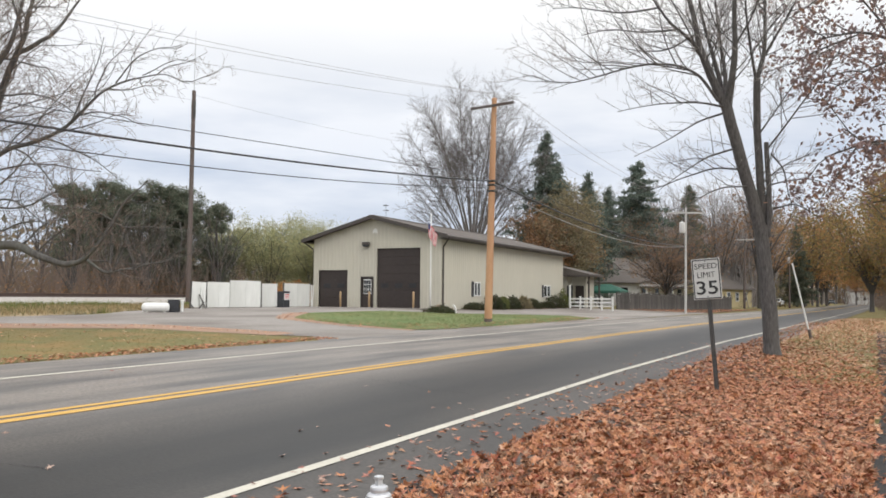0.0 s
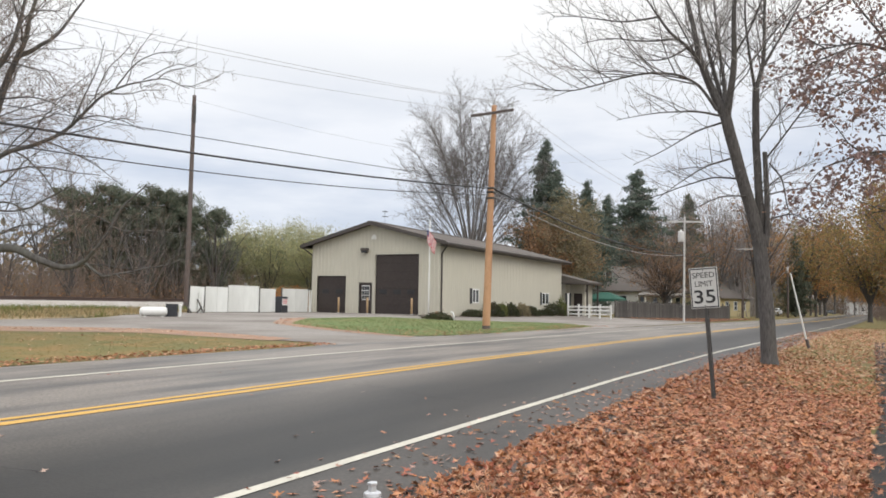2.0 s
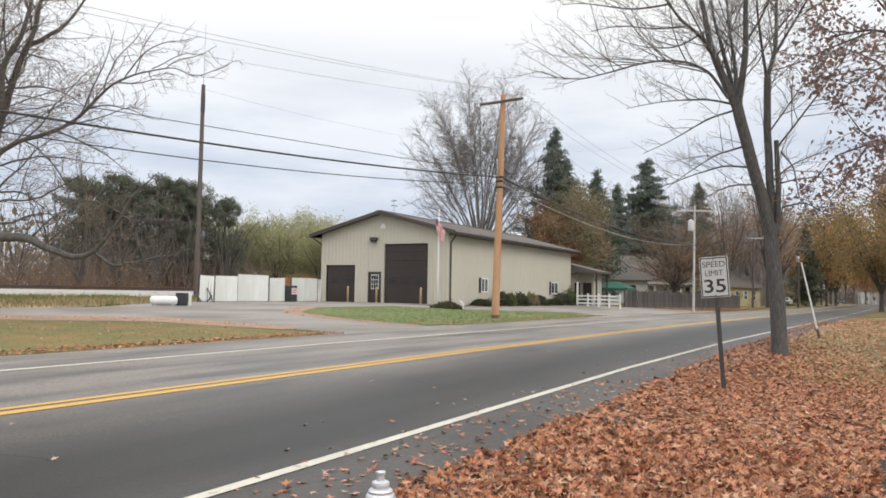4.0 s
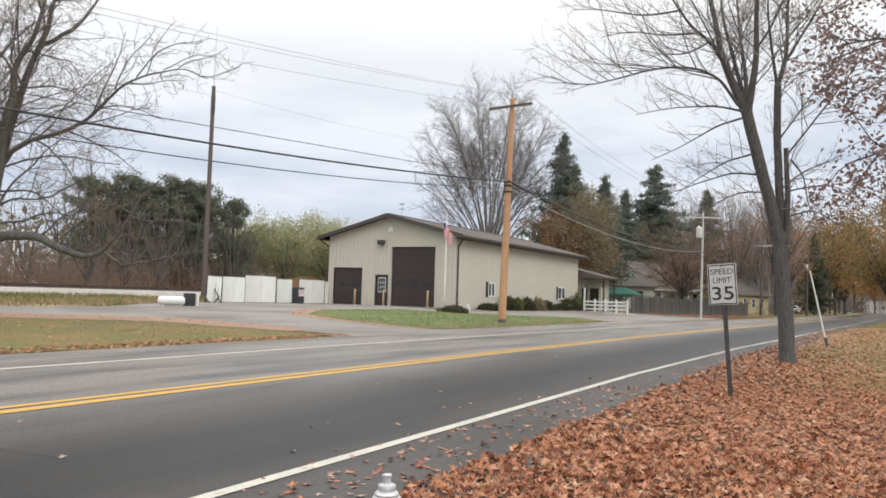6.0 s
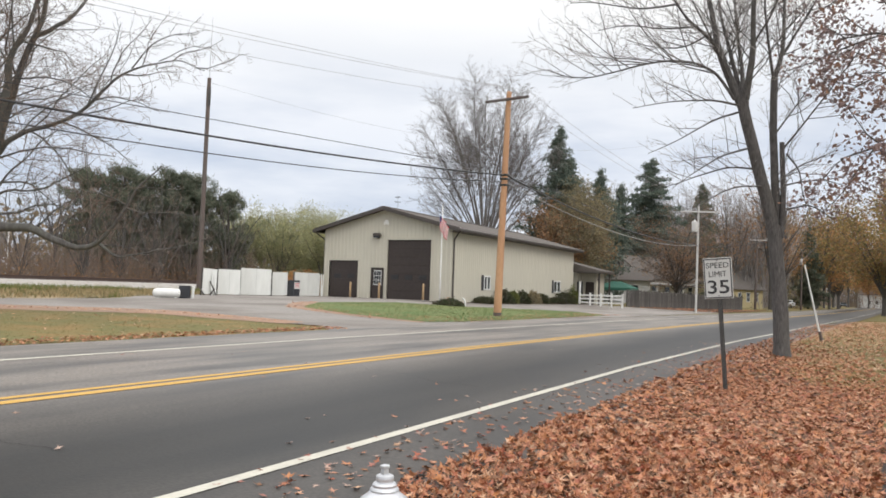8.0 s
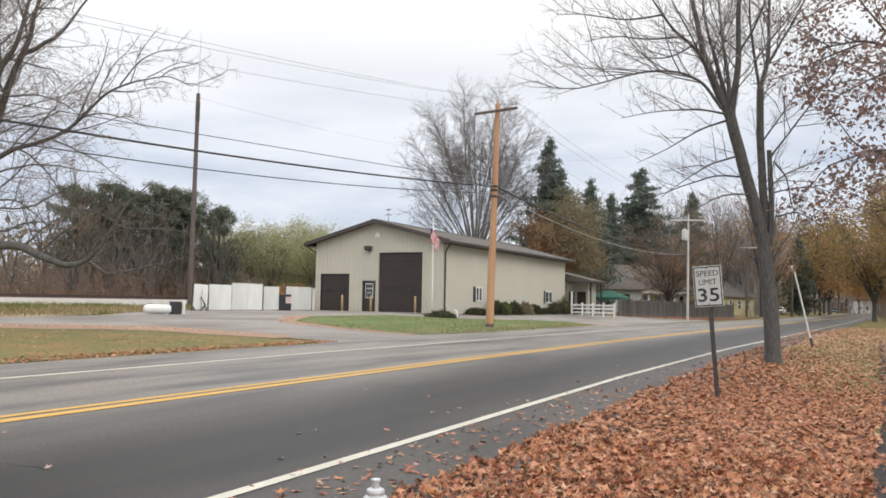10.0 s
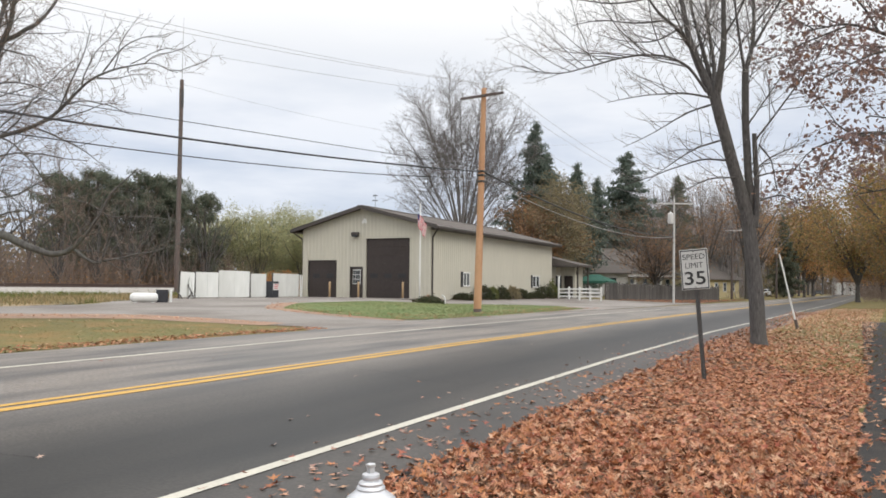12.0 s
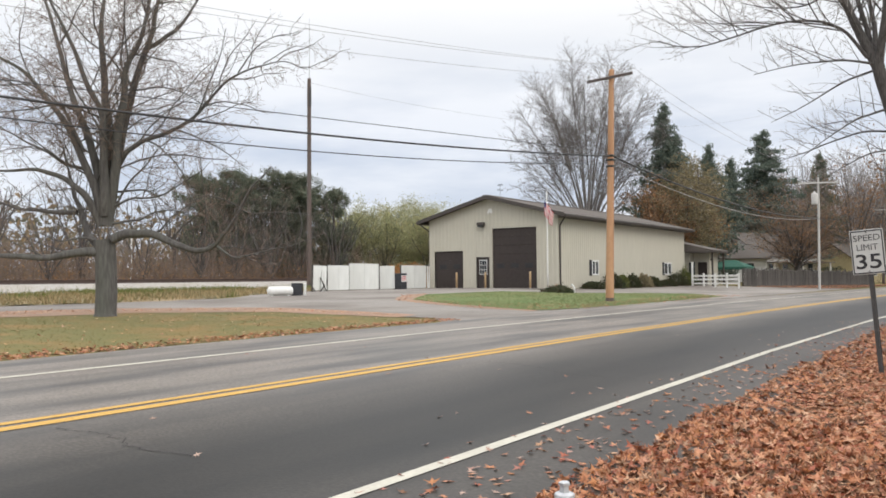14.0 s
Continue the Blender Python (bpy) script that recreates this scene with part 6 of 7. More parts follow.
# ---- speed sign ----
def lettering(text, width, height, mat, parent, at):
    cu = bpy.data.curves.new("lettering", "FONT")
    cu.body, cu.align_x, cu.align_y, cu.extrude, cu.offset = text, "CENTER", "CENTER", 0.02, (0.012 if text == "35" else 0.0)
    tmp = bpy.data.objects.new("lettering", cu)
    me = bpy.data.meshes.new_from_object(tmp)
    bpy.data.objects.remove(tmp)
    co = np.array([v.co for v in me.vertices])
    lo, hi = co.min(0), co.max(0)
    for v in me.vertices:
        x, y, z = (v.co.x - (lo[0] + hi[0]) / 2) / (hi[0] - lo[0]) * width, (v.co.y - (lo[1] + hi[1]) / 2) / (hi[1] - lo[1]) * height, v.co.z
        v.co = (x + at[0], at[1] - 0.0015 - (0.0015 if z > 0 else 0), y + at[2])
    me.materials.clear()
    me.materials.append(mat)
    ob = new("lettering", me)
    ob.parent = parent
    return tagged(ob, "black lettering reading %s" % text)


sign = thing("speed_sign", "white speed limit 35 sign on leaning dark post", "road sign", (-2.23, 13.82, 0.0))
sign.matrix_basis = Matrix.Translation((-2.23, 13.82, 0.02)) @ pose(0, 0, 0, 0, 0, -3) @ pose(0, 0, 0, 0, -4.2, 0)
bm = box(boxed((-0.022, 0.0, -0.3), (0.022, 0.008, 2.2)), (-0.024, 0.006, -0.3), (-0.017, 0.04, 2.2))
box(bm, (0.017, 0.006, -0.3), (0.024, 0.04, 2.2))
box(bm, (-0.036, 0.038, -0.3), (-0.017, 0.044, 2.2))
box(bm, (0.017, 0.038, -0.3), (0.036, 0.044, 2.2))
part("post", bm, DARK_STEEL, sign, "dark steel U-channel post")
plate = part("plate", boxed((-0.232, -0.014, 1.545), (0.232, -0.004, 2.225), 0.004), SIGN_WHITE, sign, "white rectangular sign plate")
bm = bmesh.new()
for z in (1.557, 2.195):
    box(bm, (-0.22, -0.017, z), (0.22, -0.0145, z + 0.018))
for a, b in ((-0.22, -0.203), (0.203, 0.22)):
    box(bm, (a, -0.0168, 1.575), (b, -0.0146, 2.195))
part("border", bm, BLACK, plate, "black border line")
lettering("SPEED", 0.365, 0.092, BLACK, plate, (0, -0.0145, 2.10))
lettering("LIMIT", 0.29, 0.092, BLACK, plate, (0, -0.0145, 1.955))
lettering("35", 0.345, 0.225, BLACK, plate, (0, -0.0145, 1.74))
for z in (2.182, 1.59):
    part("bolt", rings(bmesh.new(), [((0, -0.014, z), 0.012, (0, -1, 0)), ((0, -0.024, z), 0.009, (0, -1, 0))], 8), DARK_STEEL, plate)

# ---- hydrant ----
hydrant = thing("fire_hydrant", "silver-painted fire hydrant on the verge", "hydrant", (-1.94, 3.03, 0.0))
part("barrel", lathe([(0.15, 0.0), (0.15, 0.04), (0.105, 0.05), (0.10, 0.40), (0.105, 0.42), (0.14, 0.425), (0.145, 0.455), (0.14, 0.46)], 24), SILVER, hydrant, smooth=False)
part("bonnet", lathe([(0.160, 0.462), (0.160, 0.485), (0.138, 0.49), (0.149, 0.535), (0.137, 0.575), (0.107, 0.615), (0.071, 0.642), (0.063, 0.648), (0.066, 0.656), (0.061, 0.664), (0.054, 0.668), (0.056, 0.678), (0.049, 0.686), (0.037, 0.690), (0.041, 0.704), (0.039, 0.716), (0.027, 0.722)], 28), SILVER, hydrant, "silver domed bonnet with stepped rings")
part("operating_nut", lathe([(0.021, 0.72), (0.018, 0.748), (0.024, 0.751), (0.024, 0.76), (0.017, 0.763)], 5), SILVER, hydrant, "five-sided operating nut")
for a, r, z in ((0, 0.055, 0.34), (180, 0.055, 0.34), (270, 0.075, 0.30)):
    d = Vector((math.cos(radians(a + 35)), math.sin(radians(a + 35)), 0))
    part("nozzle_cap", rings(bmesh.new(), [(d * 0.09 + Vector((0, 0, z)), r, d), (d * 0.145 + Vector((0, 0, z)), r, d), (d * 0.15 + Vector((0, 0, z)), r * 1.15, d), (d * 0.185 + Vector((0, 0, z)), r * 1.1, d), (d * 0.187 + Vector((0, 0, z)), 0.02, d), (d * 0.215 + Vector((0, 0, z)), 0.018, d)], 12), SILVER, hydrant)
for i in range(8):
    a = i * math.pi / 4
    part("flange_bolt", lathe([(0.012, 0), (0.012, 0.015), (0.008, 0.02)], 6, None, (0.13 * math.cos(a), 0.13 * math.sin(a), 0.485)), SILVER, hydrant)

# ---- flagpole ----
flagpole = thing("flagpole", "white flagpole with a limp striped flag", "flagpole", (-23.6, 42.8, 0.68))
part("pole", lathe([(0.055, 0), (0.05, 1.5), (0.04, 4.0), (0.03, 6.05)], 10), WHITE_PAINT, flagpole, smooth=True)
part("finial", lathe([(0.01, 6.04), (0.05, 6.08), (0.06, 6.12), (0.04, 6.17), (0.01, 6.19)], 10), STEEL, flagpole, smooth=True)
part("collar", lathe([(0.14, 0), (0.13, 0.05), (0.06, 0.08)], 10), STEEL, flagpole)
flag = bpy.data.meshes.new("flag")
fv, ff, fm = [], [], []
COLS, ROWS_F = 14, 13
for j in range(ROWS_F + 1):
    for i in range(COLS + 1):
        u, v = i / COLS, j / ROWS_F
        x = -0.16 + 0.62 * u * (1 - 0.25 * v)
        fv.append((x, 0.10 * math.sin(u * 13 + v * 1.5) * (0.2 + u) - 0.05, 5.45 - 0.80 * v - 0.72 * u ** 1.2))
for j in range(ROWS_F):
    for i in range(COLS):
        k = j * (COLS + 1) + i
        ff.append((k, k + 1, k + COLS + 2, k + COLS + 1))
        fm.append(2 if (i < 3 and j < 6) else j % 2)
flag.from_pydata(fv, [], ff)
for m in (FLAG_RED, FLAG_WHITE, FLAG_BLUE):
    flag.materials.append(m)
flag.polygons.foreach_set("material_index", fm)
cloth = new("flag", flag)
cloth.parent = flagpole
tagged(cloth, "limp red and white striped flag with blue canton")

# ---- white panel fence and yard clutter ----
PX = -35.0
for i, (y0, y1, top, lean) in enumerate([(34.45, 35.58, 2.36, -2), (35.66, 37.56, 2.38, 0), (37.66, 40.5, 2.52, 0), (40.58, 42.1, 2.38, 1), (42.9, 45.7, 2.44, 0)]):
    pan = thing("fence_panel", "weathered white plywood yard fence panel", "fence panel", (PX + 0.05 * (i % 2), (y0 + y1) / 2, 0.78), group="white yard panels")
    pan.matrix_basis = pose(PX + 0.06 * (i % 2), (y0 + y1) / 2, 0.80, lean, 0, 0)
    w, h = (y1 - y0) / 2, top - 0.80
    n = max(1, round(2 * w / 1.22))
    for k in range(n):
        a = -w + 2 * w * k / n
        part("board", boxed((0, a + 0.006, 0.05), (0.03, a + 2 * w / n - 0.006, h), 0.004), WHITE_BOARD, pan)
    part("frame_rail", boxed((-0.06, -w, 0.25), (-0.002, w, 0.34)), WHITE_BOARD, pan)
    part("frame_rail", boxed((-0.06, -w, h - 0.35), (-0.002, w, h - 0.26)), WHITE_BOARD, pan)
    for s in (-w - 0.03, w - 0.03):
        part("post", boxed((-0.10, s, -0.1), (-0.03, s + 0.08, h + 0.03), 0.006), FENCE_WOOD, pan, "grey wooden post")
for y, lean in ((35.0, 12), (35.35, -8), (45.6, 10), (45.75, 14)):
    o = thing("loose_board", "loose white board leaning on the fence", "board", (PX + 0.14, y, 0.80), group="loose white boards")
    o.matrix_basis = pose(PX + 0.22, y, 0.80, -lean * 0.6, -5, 0)
    part("board", boxed((0, -0.06, 0), (0.03, 0.06, 1.25 if y < 40 else 1.6), 0.004), WHITE_BOARD, o)
for i, (y, lean, ln) in enumerate([(34.35, 34, 0.75), (34.8, -48, 0.6), (35.3, 22, 0.9)]):
    o = thing("loose_board", "short dark broken board propped at the panel foot", "board", (PX + 0.3, y, 0.79), group="broken boards")
    o.matrix_basis = pose(PX + 0.3, y, 0.80, lean, -12, 0)
    part("board", boxed((0, -0.05, 0), (0.03, 0.05, ln), 0.006), FENCE_WOOD, o)
bin_a = thing("storage_bin", "dark storage bin with a pale printed notice", "bin", (-34.7, 42.45, 0.79))
part("body", boxed((-0.3, -0.33, 0), (0.3, 0.33, 1.1), 0.03), RUBBER, bin_a)
part("notice", boxed((0.302, -0.28, 0.52), (0.312, 0.28, 0.95), 0.002), WHITE_PAINT, bin_a, "white notice with red bars")
for z in (0.62, 0.74, 0.85):
    part("bar", boxed((0.313, -0.22, z), (0.317, 0.22, z + 0.05)), FLAG_RED, bin_a, "red bar")
tank = thing("propane_tank", "white cylindrical tank lying on the ground", "tank", (-30.5, 27.75, 0.71), 50)
part("shell", rings(bmesh.new(), [((x, 0, 0.26), r, (1, 0, 0)) for x, r in ((-0.66, 0.03), (-0.63, 0.14), (-0.56, 0.20), (-0.46, 0.225), (0.46, 0.225), (0.56, 0.20), (0.62, 0.12))], 18), WHITE_PAINT, tank, smooth=True)
for x in (-0.4, 0.4):
    part("foot", boxed((x - 0.05, -0.16, 0), (x + 0.05, 0.16, 0.06), 0.01), WHITE_PAINT, tank)
crate = thing("dark_crate", "dark blue-black metal crate by the tank", "crate", (-30.25, 28.65, 0.71), 40)
part("body", boxed((-0.26, -0.26, 0), (0.26, 0.26, 0.6), 0.02), RUBBER, crate)
part("lid", boxed((-0.28, -0.28, 0.6), (0.28, 0.28, 0.64), 0.01), RUBBER, crate)
for i in range(4):
    part("slat", boxed((-0.24, -0.275, 0.08 + i * 0.13), (0.24, -0.262, 0.16 + i * 0.13), 0.004), RUBBER, crate)
stone = thing("white_slab", "white slab standing beside the dark crate", "slab", (-30.0, 28.95, 0.71), 40)
part("slab", boxed((-0.05, -0.2, 0), (0.05, 0.2, 0.62), 0.015), WHITE_BOARD, stone)


# ---- shrubs ----
def shrub(at, r, h, mat, seed, label, n=900, size=0.06):
    rng = np.random.default_rng(seed)
    t = thing("shrub", label, "shrub", at, group="foundation shrubs")
    w = Wood()
    pts = []
    for i in range(26):
        d = rng.normal(0, 1, 3)
        d[2] = abs(d[2]) + 0.5
        d /= np.linalg.norm(d)
        p = bend(rng, (0, 0, 0), d, 1, 3, 0.12, 0.02) * np.array([r * 0.8, r * 0.8, h * 0.85])
        w.tube(p, [0.015, 0.012, 0.009, 0.004], 3)
    w.mesh("stem_wood", BARK, t)["kind"] = "stuff"
    v = rng.normal(0, 1, (n, 3))
    v[:, 2] = np.abs(v[:, 2])
    v /= np.linalg.norm(v, axis=1)[:, None]
    lump = np.array([0.82 + 0.3 * noise.noise(Vector(q * 2.2) + Vector((seed, 0, 0))) for q in v])
    v *= (lump * (0.75 + 0.25 * rng.random(n)))[:, None]
    leaf_cloud("foliage", v * np.array([r, r, h]), size, mat, t, rng, 2, 0.05)
    return t


DARK, LIT = "rounded dark green evergreen shrub by the wall", "yellow-green clipped shrub by the wall"
for i, (y, r, h, m, lab) in enumerate([(49.2, 0.95, 0.55, LEAF_HEDGE, "low sprawling dark shrub by the wall"), (52.6, 0.95, 1.25, LEAF_HEDGE, DARK), (54.2, 0.5, 1.15, LEAF_HEDGE_LIT, LIT), (55.6, 0.95, 1.15, LEAF_HEDGE, DARK), (58.0, 0.9, 1.2, LEAF_OLIVE, "half-bare olive-brown shrub by the wall"), (60.0, 0.9, 0.95, LEAF_HEDGE, DARK), (63.0, 1.0, 0.65, LEAF_HEDGE, "low sprawling dark shrub by the wall"), (65.2, 1.15, 1.35, LEAF_HEDGE, DARK), (67.3, 0.85, 1.75, LEAF_HEDGE_LIT, LIT), (69.3, 0.7, 0.8, LEAF_HEDGE, DARK)]):
    shrub((-23.7, y, 0.72), r, h, m, 500 + i, lab)
shrub((-22.3, 41.6, 0.62), 1.15, 0.45, LEAF_HEDGE, 520, "low withered plant mound on the lawn")
shrub((-22.9, 42.7, 0.64), 0.7, 0.4, LEAF_RUST, 521, "low withered plant mound on the lawn")
spout = thing("white_pipe", "short white bent pipe standing on the lawn", "pipe", (-21.6, 42.3, 0.62))
part("pipe", rings(bmesh.new(), [((0, 0, -0.05), 0.05, (0, 0, 1)), ((0, 0, 0.3), 0.05, (-0.3, 0, 1)), ((-0.1, 0, 0.45), 0.05, (-1, 0, 0.6)), ((-0.2, 0, 0.47), 0.055, (-1, 0, 0))], 8), WHITE_PAINT, spout, smooth=True)

for i, (x, y, r, h) in enumerate([(-38.2, 45.4, 1.3, 2.1), (-38.8, 47.6, 1.5, 2.3), (-39.2, 50.0, 1.5, 2.5)]):
    shrub((x, y, 0.75), r, h, LEAF_ORANGE, 540 + i, "orange autumn shrub behind the white panels", 700, 0.09)

# ---- white rail fence ----
rail_fence = thing("rail_fence", "white three-rail fence beside the porch", "fence", (-23.0, 67.0, 0.55))
for i in range(5):
    x = 0.95 * i
    hgt = 2.1 if i == 0 else 1.15
    part("post", boxed((x - 0.07, -0.07, -0.1), (x + 0.07, 0.07, hgt), 0.012), WHITE_PAINT, rail_fence)
    part("post_cap", boxed((x - 0.09, -0.09, hgt), (x + 0.09, 0.09, hgt + 0.05), 0.015), WHITE_PAINT, rail_fence)
for i in range(4):
    for z in (0.35, 0.68, 0.98):
        part("rail", boxed((0.95 * i + 0.07, -0.025, z - 0.07), (0.95 * i + 0.88, 0.025, z + 0.07), 0.008), WHITE_PAINT, rail_fence)

# ---- board fence ----
FA, FB = Vector((-20.6, 73.5, 0)), Vector((-14.9, 104.5, 0))
board_fence = thing("board_fence", "weathered grey vertical board fence round the yard", "fence", (0, 0, 0))
run = (FB - FA)
count = 205
plank_meshes = []
for h in (1.55, 1.62, 1.68, 1.6):
    me = bpy.data.meshes.new("plank")
    b = boxed((-0.012, -0.07, 0), (0.012, 0.07, h), 0.004)
    b.to_mesh(me)
    b.free()
    me.materials.append(FENCE_WOOD)
    plank_meshes.append(me)
heading = math.degrees(math.atan2(-run.x, run.y))
for i in range(count):
    c = FA + run * ((i + 0.5) / count)
    o = new("plank", plank_meshes[mixer.integers(0, 4)])
    o.matrix_basis = pose(c.x, c.y, ground_z(c.x, c.y) - 0.02 + mixer.normal(0, 0.05), mixer.normal(0, 0.9), 0, heading)
    o.parent = board_fence
for z in (0.4, 1.3):
    part("rail", rod(FA + Vector((-0.05, 0, z + 0.45)), FB + Vector((-0.05, 0, z + 0.35)), 0.045, sides=4), FENCE_WOOD, board_fence)
for i in range(14):
    c = FA + run * (i / 13)
    part("post", boxed((c.x - 0.12, c.y - 0.05, 0.2), (c.x - 0.03, c.y + 0.05, 2.2), 0.01), FENCE_WOOD, board_fence)


# ---- houses ----
def house(name, label, at, turn, w, d, eave, ridge, mat, roof_mat, fronts, porch=False):
    """fronts: windows as (x, z) on the street face, which looks to local -y."""
    h = thing(name, label, "house", at, turn)
    bm = bmesh.new()
    box(bm, (-w / 2, 0, -0.3), (w / 2, d, eave))
    part("wall", bm, mat, h)
    for s in (-1, 1):
        bm = bmesh.new()
        x0, x1 = (-w / 2 if s < 0 else w / 2 - 0.1), (-w / 2 + 0.1 if s < 0 else w / 2)
        a = [bm.verts.new(p) for p in ((x0, 0, eave), (x0, d, eave), (x0, d / 2, ridge))]
        b = [bm.verts.new(p) for p in ((x1, 0, eave), (x1, d, eave), (x1, d / 2, ridge))]
        bm.faces.new(a)
        bm.faces.new(b[::-1])
        for i in range(3):
            bm.faces.new((a[i], b[i], b[(i + 1) % 3], a[(i + 1) % 3]))
        bmesh.ops.recalc_face_normals(bm, faces=bm.faces[:])
        part("gable_wall", bm, mat, h)
        bm = bmesh.new()
        y0 = -0.45 if s < 0 else d + 0.45
        k = (ridge - eave) / (d / 2)
        z0 = eave - 0.45 * k + 0.05
        t = [bm.verts.new(p) for p in ((-w / 2 - 0.4, y0, z0), (w / 2 + 0.4, y0, z0), (w / 2 + 0.4, d / 2, ridge + 0.05), (-w / 2 - 0.4, d / 2, ridge + 0.05))]
        u = [bm.verts.new(v.co + Vector((0, 0, 0.12))) for v in t]
        bm.faces.new(t)
        bm.faces.new(u[::-1])
        for i in range(4):
            bm.faces.new((t[i], u[i], u[(i + 1) % 4], t[(i + 1) % 4]))
        bmesh.ops.recalc_face_normals(bm, faces=bm.faces[:])
        part("roof", bm, roof_mat, h)
    for x, z in fronts:
        win = part("window", boxed((x - 0.42, -0.03, z - 0.6), (x + 0.42, -0.005, z + 0.6)), GLASS, h)
        bm = bmesh.new()
        for a, b in (((x - 0.52, z - 0.7), (x - 0.42, z + 0.7)), ((x + 0.42, z - 0.7), (x + 0.52, z + 0.7))):
            box(bm, (a[0], -0.06, a[1]), (b[0], 0, b[1]))
        for a in (z - 0.7, z - 0.03, z + 0.6):
            box(bm, (x - 0.42, -0.058, a), (x + 0.42, -0.001, a + (0.06 if a == z - 0.03 else 0.1)))
        part("window_frame", bm, WHITE_PAINT, win)
    part("chimney", boxed((w * 0.2, d / 2 - 0.3, ridge - 0.4), (w * 0.2 + 0.6, d / 2 + 0.3, ridge + 0.9), 0.02), SHINGLE, h)
    if porch:
        for x in (-w / 2 + 0.2, 0, w / 2 - 0.2):
            part("porch_post", boxed((x - 0.08, -2.0, -0.3), (x + 0.08, -1.84, 2.5), 0.01), WHITE_PAINT, h)
        bm = boxed((-w / 2 - 0.2, -2.3, 2.5), (w / 2 + 0.2, 0, 2.62))
        part("porch_roof", bm, roof_mat, h)
    return h


house("house", "white clapboard house with grey roof behind the fence", (-23.5, 104, 0.5), 62, 10, 8, 3.5, 6.2, HOUSE_WHITE, SHINGLE, [(-3.2, 1.8), (-0.8, 1.8), (1.8, 1.8), (3.6, 1.8)], True)
house("house", "pale low house with grey roof behind the green canopy", (-27.5, 92, 0.6), 35, 9, 7, 2.9, 4.3, HOUSE_WHITE, SHINGLE, [(-2.6, 1.7), (0.2, 1.7), (2.6, 1.7)])
house("house", "small cream-yellow house beyond the board fence", (-17.2, 126, 0.4), 70, 9, 7, 2.9, 5.4, HOUSE_YELLOW, SHINGLE, [(-2.5, 1.6), (0, 1.6), (2.5, 1.6)])
house("house", "white house far along the road among trees", (-20.5, 235, 0.4), 60, 12, 8, 4.5, 8.0, HOUSE_WHITE, SHINGLE, [(-4, 1.8), (-1.5, 1.8), (1.5, 1.8), (4, 1.8)])
house("house", "white house far along the road among trees", (0.5, 345, 0.4), 10, 14, 8, 5.0, 9.0, HOUSE_WHITE, SHINGLE, [(-4, 1.8), (-1.5, 1.8), (1.5, 1.8), (4, 1.8)])
canopy = thing("garden_canopy", "dark green canvas garden canopy on thin legs", "canopy", (-24.3, 82.5, 0.55))
bm = bmesh.new()
c0 = [bm.verts.new((x, y, 1.85)) for x, y in ((-1.9, -1.7), (1.9, -1.7), (1.9, 1.7), (-1.9, 1.7))]
c1 = [bm.verts.new((v.co.x, v.co.y, 1.6)) for v in c0]
tops = [bm.verts.new((x, 0, 2.55)) for x in (-0.5, 0.5)]
for f in ((c0[0], c0[1], tops[1], tops[0]), (c0[2], c0[3], tops[0], tops[1]), (c0[1], c0[2], tops[1]), (c0[3], c0[0], tops[0])):
    bm.faces.new(f)
for i in range(4):
    bm.faces.new((c1[i], c1[(i + 1) % 4], c0[(i + 1) % 4], c0[i]))
part("cover", bm, CANVAS, canopy)
for x in (-1.8, 1.8):
    for y in (-1.6, 1.6):
        part("leg", rod((x, y, -0.1), (x, y, 1.8), 0.03, sides=6), STEEL, canopy)


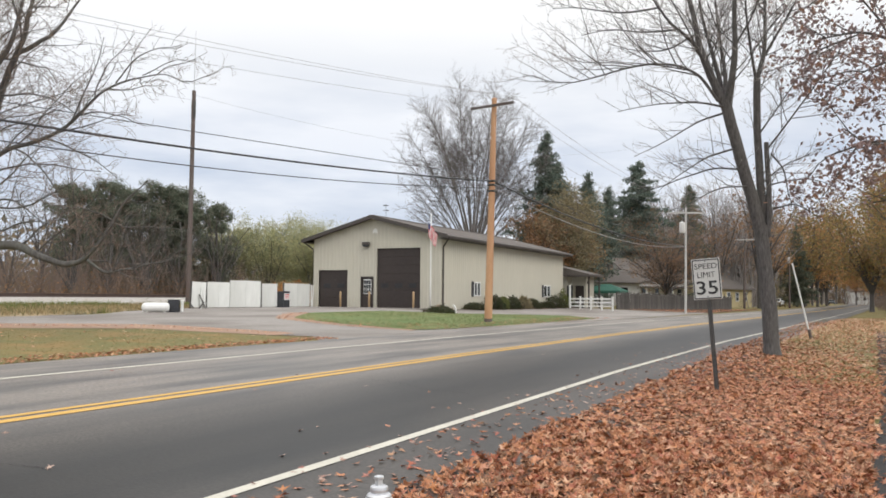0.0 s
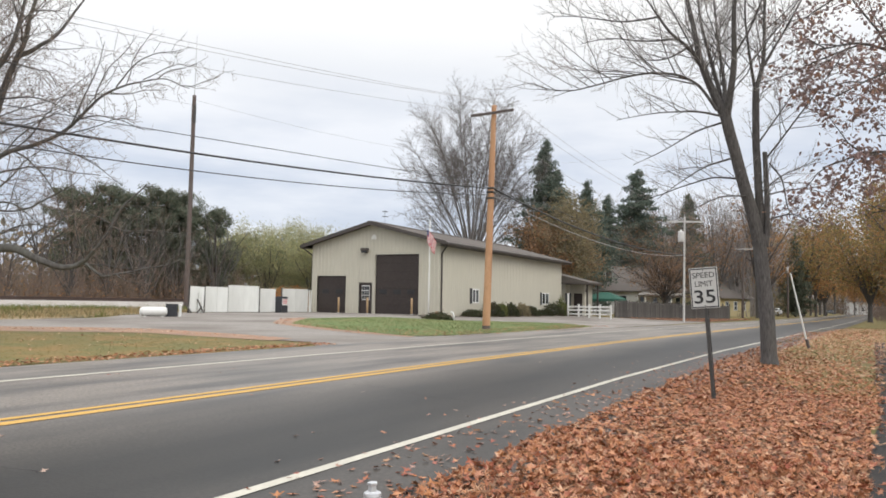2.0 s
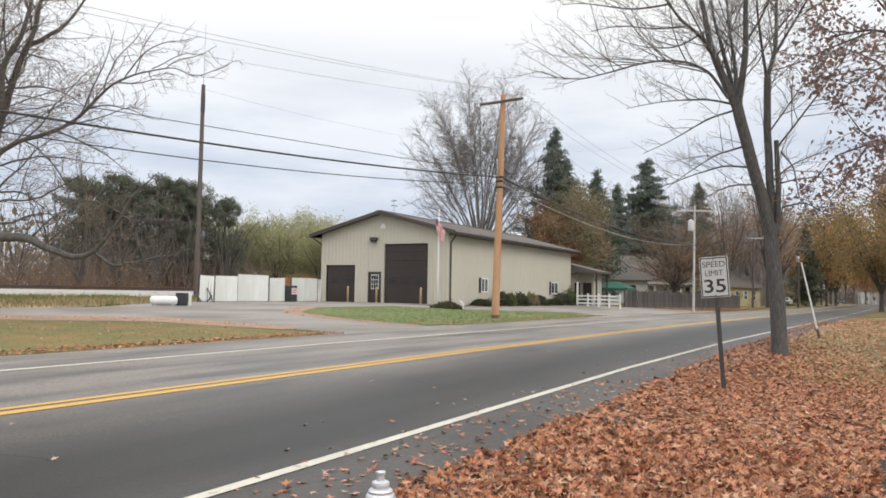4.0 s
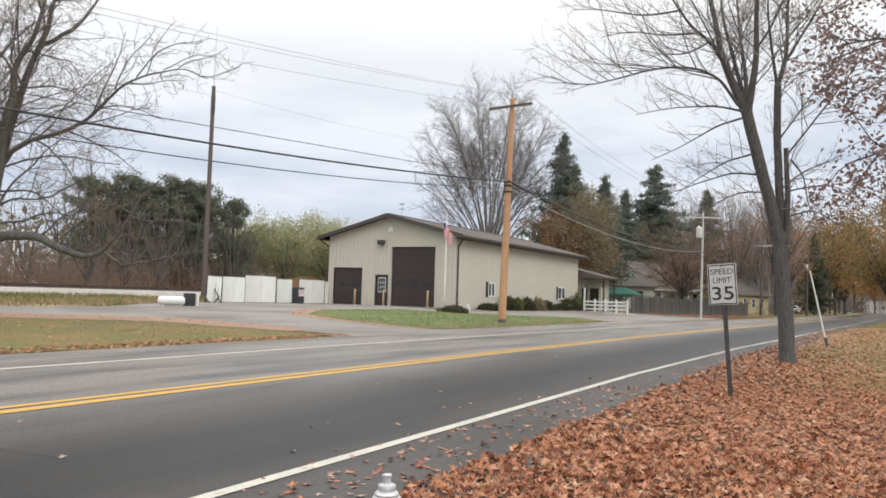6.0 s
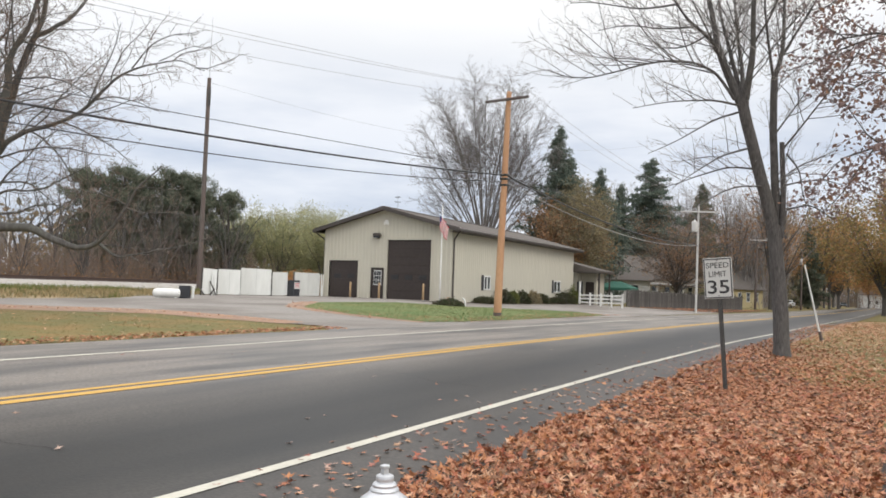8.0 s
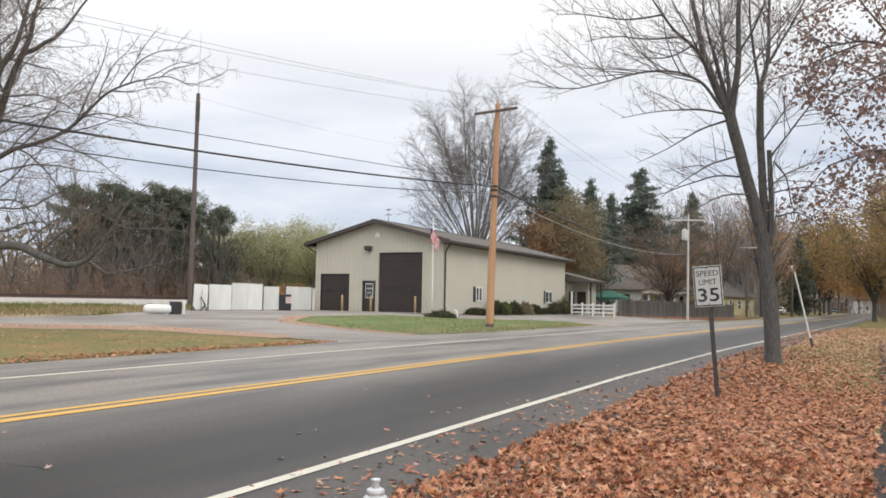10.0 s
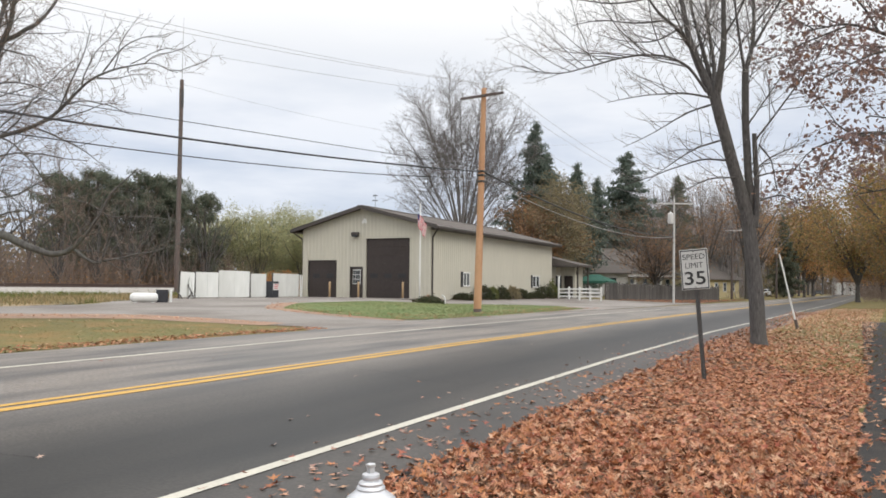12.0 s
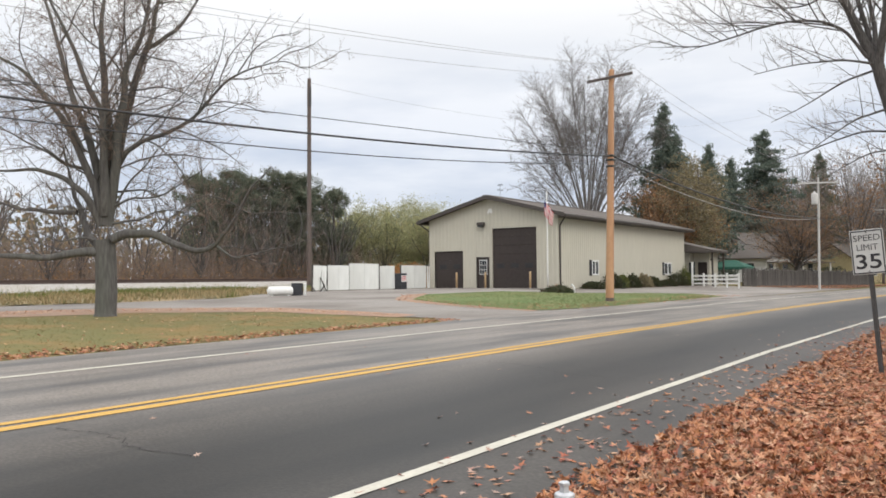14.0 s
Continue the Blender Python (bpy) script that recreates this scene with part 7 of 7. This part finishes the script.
# ---- parked cars ----
def car(at, turn, mat, label):
    c = thing("parked_car", label, "car", at, turn, "parked cars")
    prof = [(-2.2, 0.35), (-2.25, 0.75), (-1.9, 0.92), (-1.0, 1.0), (-0.45, 1.42), (0.9, 1.46), (1.6, 1.02), (2.15, 0.95), (2.25, 0.6), (2.2, 0.35)]
    bm = bmesh.new()
    lo = [bm.verts.new((x, -0.85 + (0.12 if z > 1.1 else 0), z)) for x, z in prof]
    hi = [bm.verts.new((x, 0.85 - (0.12 if z > 1.1 else 0), z)) for x, z in prof]
    bm.faces.new(lo)
    bm.faces.new(hi[::-1])
    for i in range(len(prof)):
        j = (i + 1) % len(prof)
        bm.faces.new((lo[i], hi[i], hi[j], lo[j]))
    bmesh.ops.recalc_face_normals(bm, faces=bm.faces[:])
    bmesh.ops.bevel(bm, geom=bm.edges[:], offset=0.05, segments=2, affect="EDGES")
    part("body", bm, mat, c)
    for s in (-1, 1):
        y0, y1 = sorted((s * 0.82, s * 0.79))
        part("side_window", boxed((-0.7, y0, 1.05), (1.2, y1, 1.36), 0.01), GLASS, c)
        for x in (-1.4, 1.4):
            wh = part("wheel", rings(bmesh.new(), [((x, s * 0.66, 0.33), 0.33, (0, 1, 0)), ((x, s * 0.87, 0.33), 0.33, (0, 1, 0))] if s > 0 else [((x, -0.87, 0.33), 0.33, (0, 1, 0)), ((x, -0.66, 0.33), 0.33, (0, 1, 0))], 14), BLACK, c)
            part("rim", rings(bmesh.new(), [((x, s * 0.872, 0.33), 0.2, (0, s, 0)), ((x, s * 0.885, 0.33), 0.17, (0, s, 0))], 10), STEEL, wh)
    part("windscreen", boxed((-0.95, -0.62, 1.05), (-0.75, 0.62, 1.33), 0.01), GLASS, c)
    for s in (-0.6, 0.6):
        part("headlight", boxed((-2.28, s - 0.18, 0.66), (-2.2, s + 0.18, 0.78), 0.01), GLASS, c)
        part("tail_light", boxed((2.2, s - 0.15, 0.72), (2.27, s + 0.15, 0.85), 0.01), FLAG_RED, c)
    return c


CAR_WHITE = material("white_car_paint", (0.62, 0.63, 0.64), (0.66, 0.67, 0.68), 3, 0.25, 0.0)
CAR_GREY = material("grey_car_paint", (0.10, 0.11, 0.12), (0.13, 0.14, 0.15), 3, 0.25, 0.0)
car((-16.3, 152, 0.37), 95, CAR_WHITE, "white car parked on the roadside under trees")
car((-15.5, 168, 0.37), 85, CAR_WHITE, "white car parked on the roadside under trees")
car((-14.4, 215, 0.37), 92, CAR_GREY, "dark grey car parked far along the road")
car((-9.3, 262, 0.36), 90, CAR_GREY, "dark grey car parked far along the road")


# ---- cracks in the road ----
def crack(points, seed):
    """A thin dark tar-filled crack, draped on the road."""
    rng = np.random.default_rng(seed)
    pts = []
    for (ax, ay), (bx, by) in zip(points, points[1:]):
        for i in range(10):
            s = i / 10
            pts.append((ax + (bx - ax) * s + rng.normal(0, 0.02), ay + (by - ay) * s + rng.normal(0, 0.03)))
    v, f = [], []
    for i, (x, y) in enumerate(pts):
        w = 0.003 + 0.004 * rng.random()
        v += [(x, y - w, ground_z(x, y) + 0.024), (x, y + w, ground_z(x, y) + 0.024)]
        if i:
            f.append((2 * i - 2, 2 * i, 2 * i + 1, 2 * i - 1))
    return tagged(sheet("road_crack", v, f, TAR), "thin dark crack across the asphalt lane", "road crack", "road cracks", kind="structure")


crack([(-5.6, 4.1), (-6.1, 3.9), (-6.7, 4.0), (-7.2, 3.8)], 1)
crack([(-5.0, 10.2), (-5.6, 10.0), (-6.2, 10.3), (-7.0, 10.2)], 3)

signal = thing("signal_post", "thin white post standing beyond the railway", "post", (-71.0, 45.5, 0.9))
part("mast", lathe([(0.10, -0.2), (0.09, 0.3), (0.075, 0.35), (0.07, 4.6)], 10), WHITE_PAINT, signal, smooth=True)
part("cap", lathe([(0.09, 4.6), (0.09, 4.68), (0.02, 4.74)], 10), WHITE_PAINT, signal)
